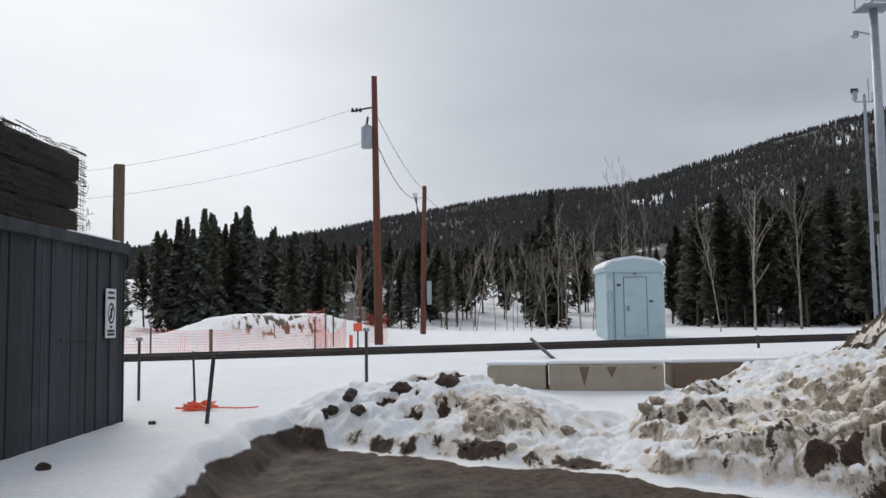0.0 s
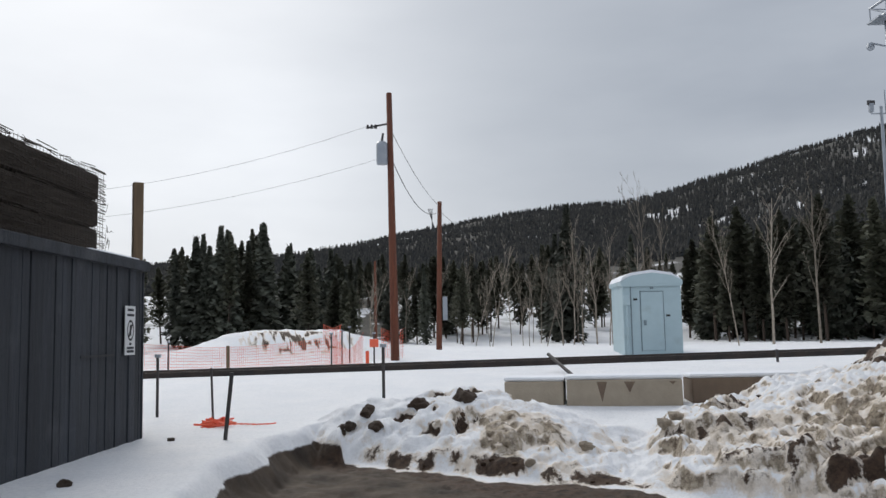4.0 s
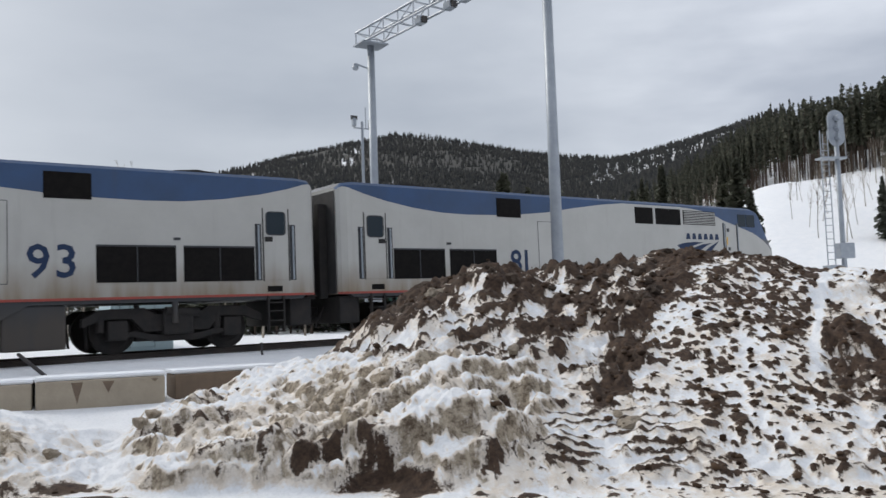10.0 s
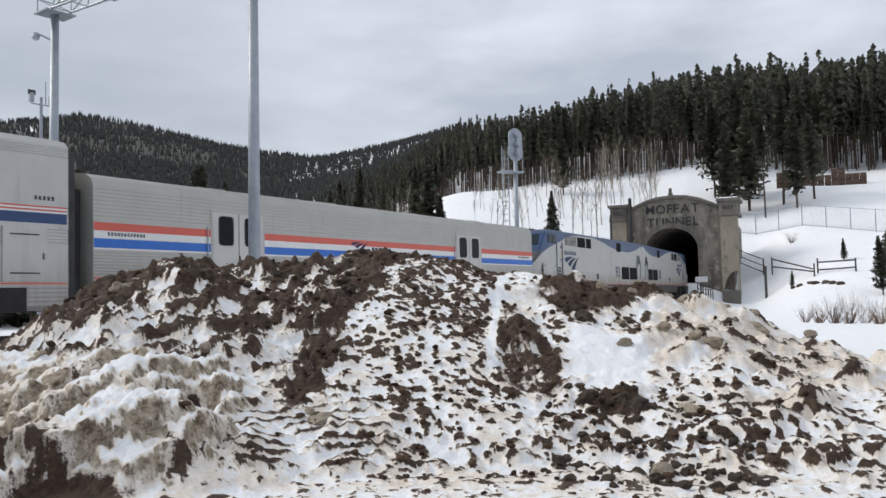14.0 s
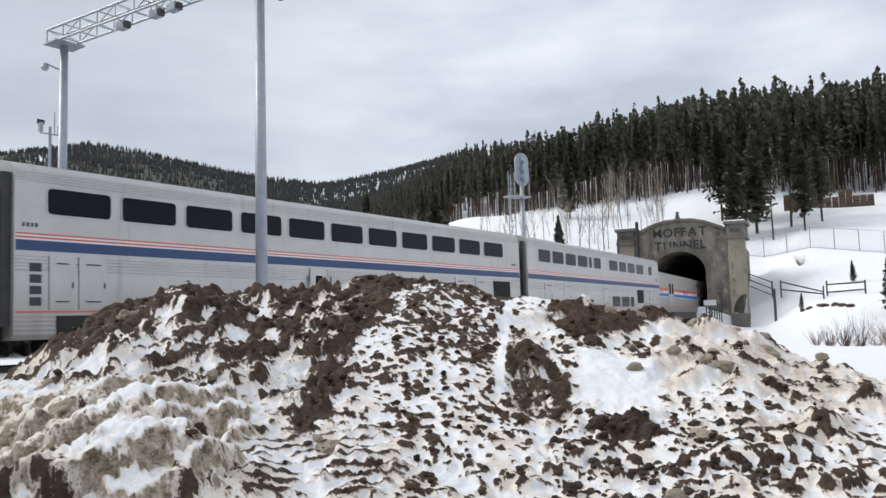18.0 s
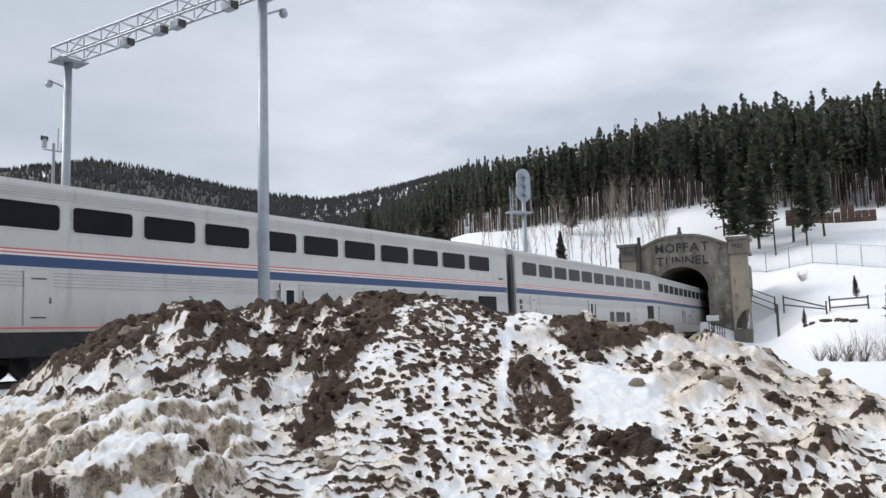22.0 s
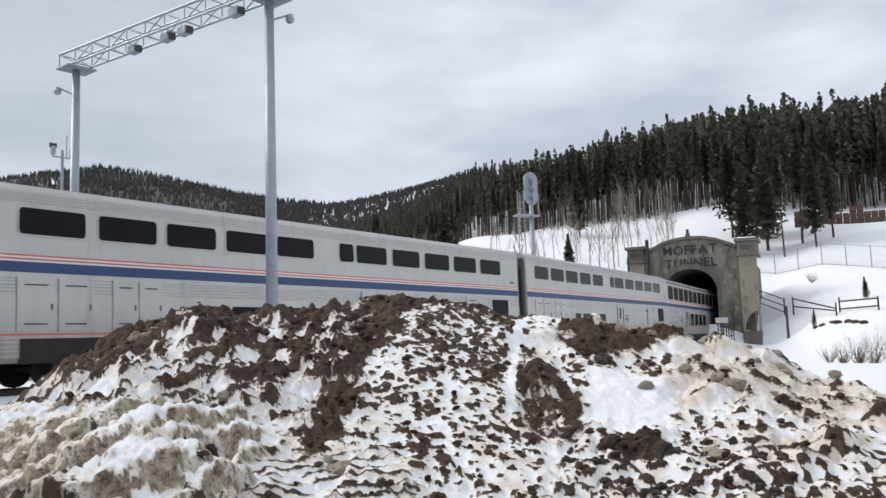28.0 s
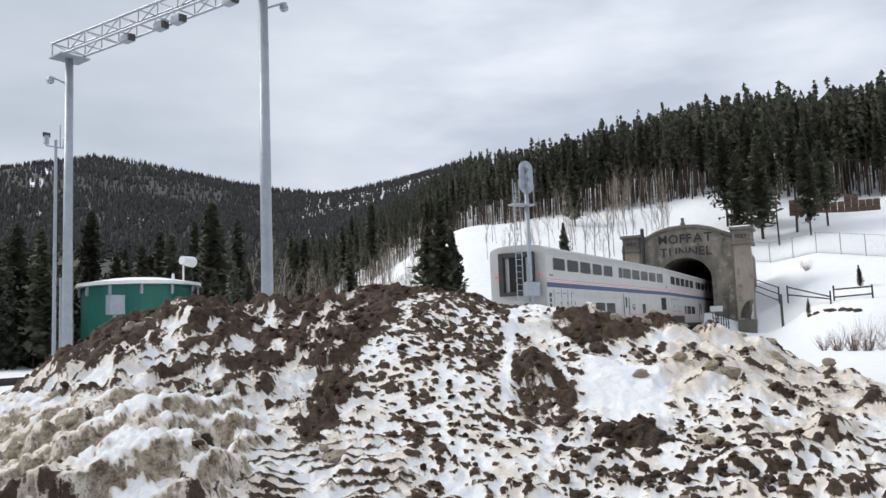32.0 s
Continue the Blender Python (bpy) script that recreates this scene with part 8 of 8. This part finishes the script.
        for u0, u1 in spec["lower"]:
            S.pane("lower_window", u0, u1, *((1.36, 2.32) if dome else (1.36, 2.0)), M["glass_dark"], 0.08)
        for u0 in spec["doors"]:
            d = S.panel("side_door", u0, u0 + 0.85, 0.72, 2.62, M["stainless"], 0.02, bevel=0.01)
            S.panel("door_seam", u0 - 0.03, u0, 0.72, 2.64, M["under"], 0.004)
            S.panel("door_seam", u0 + 0.85, u0 + 0.88, 0.72, 2.64, M["under"], 0.004)
            S.out += 0.02
            S.pane("door_window", u0 + 0.24, u0 + 0.62, 1.72, 2.42, M["glass_dark"], 0.06, 0.012, 0.03, M["white"])
            S.out -= 0.02
            for g in (u0 - 0.16, u0 + 1.0):
                S.bar("grab_rail", g, 1.3, g, 2.4, M["steel_dark"], 0.022, 0.05)
        for u0, u1 in spec.get("panels", ()):
            S.pane("blanked_window", u0, u1, 1.36, 2.02, M["stainless"], 0.05, 0.006, 0.035, M["under"], "pale panel in a dark frame")
        for u0 in spec.get("slats", ()):
            for k in range(4):
                S.panel("louvre", u0, u0 + 0.30, 1.42 + 0.27 * k, 1.62 + 0.27 * k, M["loco_grey"], 0.006)
        for u0, u1 in spec["vents"]:
            v = S.panel("vent", u0, u1, 1.6, 2.5, M["grille"], 0.01, label="dark louvred vent")
            for k in range(10):
                S.panel("vent_slat", u0 + 0.03, u1 - 0.03, 1.64 + 0.085 * k, 1.665 + 0.085 * k, M["loco_grey"], 0.022, parent=v)
        for u0, u1 in spec["hatches"]:
            h = S.panel("equipment_door", u0, u1, 1.32, 2.62, M["stainless"], 0.012, bevel=0.006)
            S.panel("hatch_gap", u1, u1 + 0.015, 1.32, 2.62, M["under"], 0.003)
            for z in (1.5, 2.42):
                S.panel("hatch_vent", u0 + 0.18, u1 - 0.18, z, z + 0.035, M["loco_grey"], 0.016, parent=h)
            S.panel("hatch_latch", u0 + 0.06, u0 + 0.1, 1.85, 2.0, M["loco_grey"], 0.025, parent=h)
        if dome:
            for u0, u1 in dome:
                bm = bmesh.new()
                pts = [(w + 0.012, 4.47), (w - 0.03, 4.64), (w - 0.15, 4.80), (w - 0.33, 4.88), (w - 0.36, 4.84), (w - 0.19, 4.76), (w - 0.08, 4.62), (w - 0.05, 4.47)]
                prism(bm, [(sign * y, z) for y, z in pts], "x", L / 2 - u1, L / 2 - u0)
                part("roof_glass", bm, M["glass_dark"], car, "curved roof glazing")
            S.panel("roof_rail", 1.6, L - 1.6, 4.40, 4.455, M["stainless"], 0.02)
        for u0, k in spec["marks"]:
            for i in range(k):
                S.panel("mark", u0 + 0.11 * i, u0 + 0.11 * i + 0.07, 3.28, 3.38, M["loco_grey"], 0.003)
        for u0 in spec["emblems"]:
            for pts in EMBLEM:
                S.shape("emblem", [(u0 + 0.36 * (u - 4.25), 1.52 + 0.36 * (h - 2.04)) for u, h in pts], M["logo_blue"], 0.004)
            for k in range(6):
                S.panel("emblem_bar", u0 + 0.10 + 0.12 * k, u0 + 0.19 + 0.12 * k, 1.89, 1.97, M["loco_grey"], 0.003)
    for k in range(5):
        x = L / 2 - 3 - 5 * k
        part("roof_vent", boxed(x - 0.5, x + 0.5, -0.4, 0.4, 4.9, 4.99, 0.03), M["car_roof"], car)
    return car


def row_of(first, pitch, width, count, skip=()):
    return [(first + pitch * k, first + pitch * k + width) for k in range(count) if k not in skip]


UPPER = row_of(1.95, 2.105, 1.76, 11)
ROOMS = row_of(1.95, 2.12, 1.77, 5) + [(12.35, 13.12), (14.42, 16.14), (16.55, 18.24), (18.62, 20.38), (20.70, 22.48), (22.84, 24.58)]
DORM = dict(upper=[(2.25, 3.15), (4.5, 6.3), (6.7, 8.35), (8.75, 10.3), (10.65, 12.4), (14.1, 15.4), (15.8, 16.3)] + row_of(16.6, 1.97, 1.62, 4), lower=[(7.2, 8.0), (8.3, 10.05), (10.4, 12.05)], doors=[], vents=[(4.7, 6.3)], hatches=[(0.9, 2.0), (2.35, 3.1), (3.25, 4.4), (12.6, 13.8), (19.5, 20.6), (22.3, 23.4)], marks=[(0.7, 5)], emblems=[])
PANELLED = dict(upper=UPPER, lower=[], panels=[(10.7, 11.55), (11.6, 12.43), (7.25, 8.08)], doors=[14.5], vents=[(1.35, 2.93)], hatches=[(8.65, 10.15), (5.3, 6.2), (3.6, 4.5), (23.1, 23.9), (24.0, 24.7)], marks=[(0.7, 4), (25.0, 4)], emblems=[], slats=[24.9])
COACH = dict(upper=UPPER, lower=[(7.35, 8.15), (8.55, 10.3), (10.73, 11.53)], doors=[14.5], vents=[(1.4, 2.96)], hatches=[(5.4, 6.3), (23.15, 23.9)], marks=[(0.7, 4)], emblems=[], slats=[24.9])
OPEN_COACH = dict(COACH, lower=[(7.36, 8.18), (8.58, 10.36), (10.76, 12.5)])
LOUNGE = dict(upper=row_of(1.9, 2.105, 1.8, 11), lower=[(8.4, 10.1), (10.45, 12.1), (12.4, 14.05), (14.4, 16.1)], doors=[17.05], vents=[(1.35, 2.75)], hatches=[(20.75, 21.45), (21.5, 22.15), (22.85, 23.75), (23.8, 24.7)], marks=[(0.7, 4)], emblems=[19.5], dome=row_of(1.95, 2.105, 1.95, 11))
SLEEPER = dict(upper=ROOMS, lower=[(14.25, 15.95), (16.3, 18.05), (18.42, 19.25)], doors=[11.1], vents=[(1.36, 2.75)], hatches=[(3.1, 3.85), (20.5, 21.25), (21.3, 22.05), (22.62, 23.55), (23.65, 24.6)], marks=[(0.7, 4)], emblems=[9.6], slats=[5.3])
ROOMETTE = dict(SLEEPER, slats=[], hatches=[(4.0, 4.9), (20.5, 21.25), (21.3, 22.05), (22.62, 23.55), (23.65, 24.6)], emblems=[])
ENDCAR = dict(SLEEPER, last=True, lower=[(7.2, 8.0), (14.25, 15.93), (16.3, 18.0), (18.41, 19.21)], doors=[11.45], hatches=[(21.4, 22.0), (22.08, 22.55), (22.65, 23.5), (23.6, 24.6)], slats=[24.95], marks=[(0.7, 4), (24.6, 5)])


def baggage_car():
    car = thing("baggage_car", Matrix.Identity(4), "grey steel baggage car with red, white and blue stripes", "baggage car", "train cars")
    L, w = CAR, 1.51
    right = [(1.4, 0.95), (w, 1.04)] + flutes(1.08, 1.34, 0.065, 0.012, w) + [(w, 1.40), (w, 1.44)] + flutes(1.46, 2.1, 0.08, 0.012, w) + [(w, 2.14), (w, 2.9)] + flutes(2.94, 3.74, 0.1, 0.01, w) + [(w - 0.01, 3.80), (w - 0.10, 3.98), (w - 0.35, 4.10), (w - 0.9, 4.18)]
    sec = [(-y, z) for y, z in right] + [(y, z) for y, z in right[::-1]]
    nr = len(right)
    loft("body", [(-L / 2 + 0.32, sec), (L / 2 - 0.32, sec)], M["bag_steel"], car, (M["car_roof"],), lambda i: 1 if nr - 3 <= i <= nr + 1 else 0)
    part("skirt", boxed(-L / 2 + 6.6, L / 2 - 6.6, -1.44, 1.44, 0.42, 0.98, 0.03), M["loco_grey"], car)
    for e in (-1, 1):
        part("end_frame", boxed(e * (L / 2 - 0.2) - 0.15, e * (L / 2 - 0.2) + 0.15, -1.0, 1.0, 1.0, 3.7, 0.04), M["diaphragm"], car)
        part("coupler", boxed(e * (L / 2 - 0.35) - 0.35, e * (L / 2 - 0.35) + 0.35, -0.15, 0.15, 0.72, 1.0, 0.03), M["under"], car)
    for x in (L / 2 - 3.9, -L / 2 + 3.9):
        wheels.extend(truck(car, x, 2.6, 0.46, 1.05))
    part("underfloor_box", boxed(-5.5, 5.5, -1.3, 1.3, 0.24, 0.45, 0.04), M["under"], car)
    for sign in (-1, 1):
        S = Side(car, L, sign, w)
        S.panel("red_stripe", 0.34, L - 0.34, 2.63, 2.84, M["stripe_red"], 0.005)
        S.panel("white_stripe", 0.34, L - 0.34, 2.43, 2.625, M["stripe_white"], 0.005)
        S.panel("blue_stripe", 0.34, L - 0.34, 2.19, 2.425, M["bag_blue"], 0.005)
        S.panel("white_stripe", 0.34, L - 0.34, 2.14, 2.185, M["stripe_white"], 0.005)
        S.panel("sill_line", 0.34, L - 0.34, 1.40, 1.435, M["stripe_red"], 0.005)
        for u0 in (5.6, 19.5):
            S.panel("door_frame", u0 - 0.06, u0 + 2.16, 1.44, 3.42, M["bag_steel"], 0.012)
            for k in (0, 1.06):
                d = S.panel("cargo_door", u0 + k, u0 + k + 1.03, 1.46, 3.36, M["stainless"], 0.022, bevel=0.006)
                S.out += 0.024
                S.pane("door_window", u0 + k + 0.24, u0 + k + 0.78, 2.42, 3.24, M["glass_dark"], 0.09, 0.01, 0.025, M["under"])
                S.out -= 0.024
                S.panel("warning_mark", u0 + k + 0.62, u0 + k + 0.82, 1.56, 1.76, M["stripe_red"], 0.026)
            S.panel("door_handle", u0 + 1.0, u0 + 1.05, 1.95, 2.1, M["under"], 0.04)
            S.panel("door_gap", u0 + 1.033, u0 + 1.056, 1.46, 3.36, M["under"], 0.014)
            S.bar("grab_rail", u0 + 2.3, 1.5, u0 + 2.3, 2.9, M["galv"], 0.02, 0.04)
        for pts in EMBLEM:
            S.shape("emblem", [(14.0 + 0.42 * (u - 4.25), 2.42 + 0.42 * (h - 2.04)) for u, h in pts], M["logo_blue"], 0.009)
        for k in range(6):
            S.panel("emblem_bar", 12.6 + 0.21 * k, 12.75 + 0.21 * k, 2.50, 2.60, M["logo_blue"], 0.008)
        for u0, n in ((0.7, 12), (24.0, 12)):
            for i in range(n):
                S.panel("mark", u0 + 0.1 * i, u0 + 0.1 * i + 0.06, 2.50, 2.59, M["loco_grey"], 0.008)
    for k in range(4):
        x = L / 2 - 4 - 5.5 * k
        part("roof_vent", boxed(x - 0.6, x + 0.6, -0.35, 0.35, 4.12, 4.27, 0.03), M["car_roof"], car)
    return car


def build_train():
    """The cars in their order: (car, place of its middle behind the lead coupler, length, way it faces)."""
    steel = "double-deck stainless passenger car with "
    made = [(locomotive("81", "silver and blue diesel locomotive with black side grilles"), LOCO, 1),
            (locomotive("93", "silver and blue diesel locomotive running backwards in the train"), LOCO, -1),
            (baggage_car(), CAR, 1)]
    made.append((superliner("passenger_car", steel + "hatches and few lower windows", DORM), CAR, 1))
    made.append((superliner("passenger_car", steel + "open-framed lower panels", PANELLED), CAR, 1))
    made.append((superliner("passenger_car", steel + "a long row of dark windows", COACH), CAR, 1))
    made.append((superliner("passenger_car", steel + "long rows of wide windows", OPEN_COACH), CAR, 1))
    made.append((superliner("lounge_car", steel + "tall lounge windows and curved roof glass", LOUNGE), CAR, 1))
    made.append((superliner("passenger_car", steel + "two groups of wide upper windows", SLEEPER), CAR, 1))
    made.append((superliner("passenger_car", steel + "two groups of windows and plain hatches", ROOMETTE), CAR, 1))
    made.append((superliner("passenger_car", steel + "a dark gangway at the train's end", ENDCAR), CAR, 1))
    u, out = 0.0, []
    for car, length, way in made:
        out.append((car, u + length / 2, length, way))
        u += length
    return out


train = build_train()

# seconds, place of the lead coupler along the track
RUN = ((0, -88.0), (5, -25.0), (7, 0.0), (8, 12.2), (9, 24.45), (10, 37.05), (11, 49.3), (13, 73.85), (16, 110.9), (19, 148.18), (23, 198.8), (28, 264.05), (30, 291.15), (32, 318.6))


def lead_at(t):
    a = np.array(RUN)
    k = int(np.clip(np.searchsorted(a[:, 0], t) - 1, 0, len(a) - 2))
    sl = np.gradient(a[:, 1], a[:, 0])
    h = a[k + 1, 0] - a[k, 0]
    f = (t - a[k, 0]) / h
    return (2 * f**3 - 3 * f**2 + 1) * a[k, 1] + (f**3 - 2 * f**2 + f) * h * sl[k] + (-2 * f**3 + 3 * f**2) * a[k + 1, 1] + (f**3 - f**2) * h * sl[k + 1]


def motions():
    for car, back, length, way in train:
        rows = []
        for k in range(65):
            s = lead_at(k / 2) - back
            a, b = on_track(s - length * 0.35), on_track(s + length * 0.35)
            d = b - a
            m = Matrix.Translation((a + b) / 2) @ Matrix.Rotation(math.atan2(d.y, d.x) + (0 if way > 0 else math.pi), 4, "Z") @ Matrix.Rotation(-way * math.atan2(d.z, math.hypot(d.x, d.y)), 4, "Y")
            rows.append((k / 2, m))
        walk(car, rows)
    # wheels roll without slipping
    for w, r in wheels:
        way = next(y for c, _, _, y in train if c == w.parent)
        x, y, z = w.location
        walk(w, [(k / 30, pose(x, y, z, 0, math.degrees(way * (lead_at(k / 30) + 88) / r) % 360, 0)) for k in range(961)])


motions()
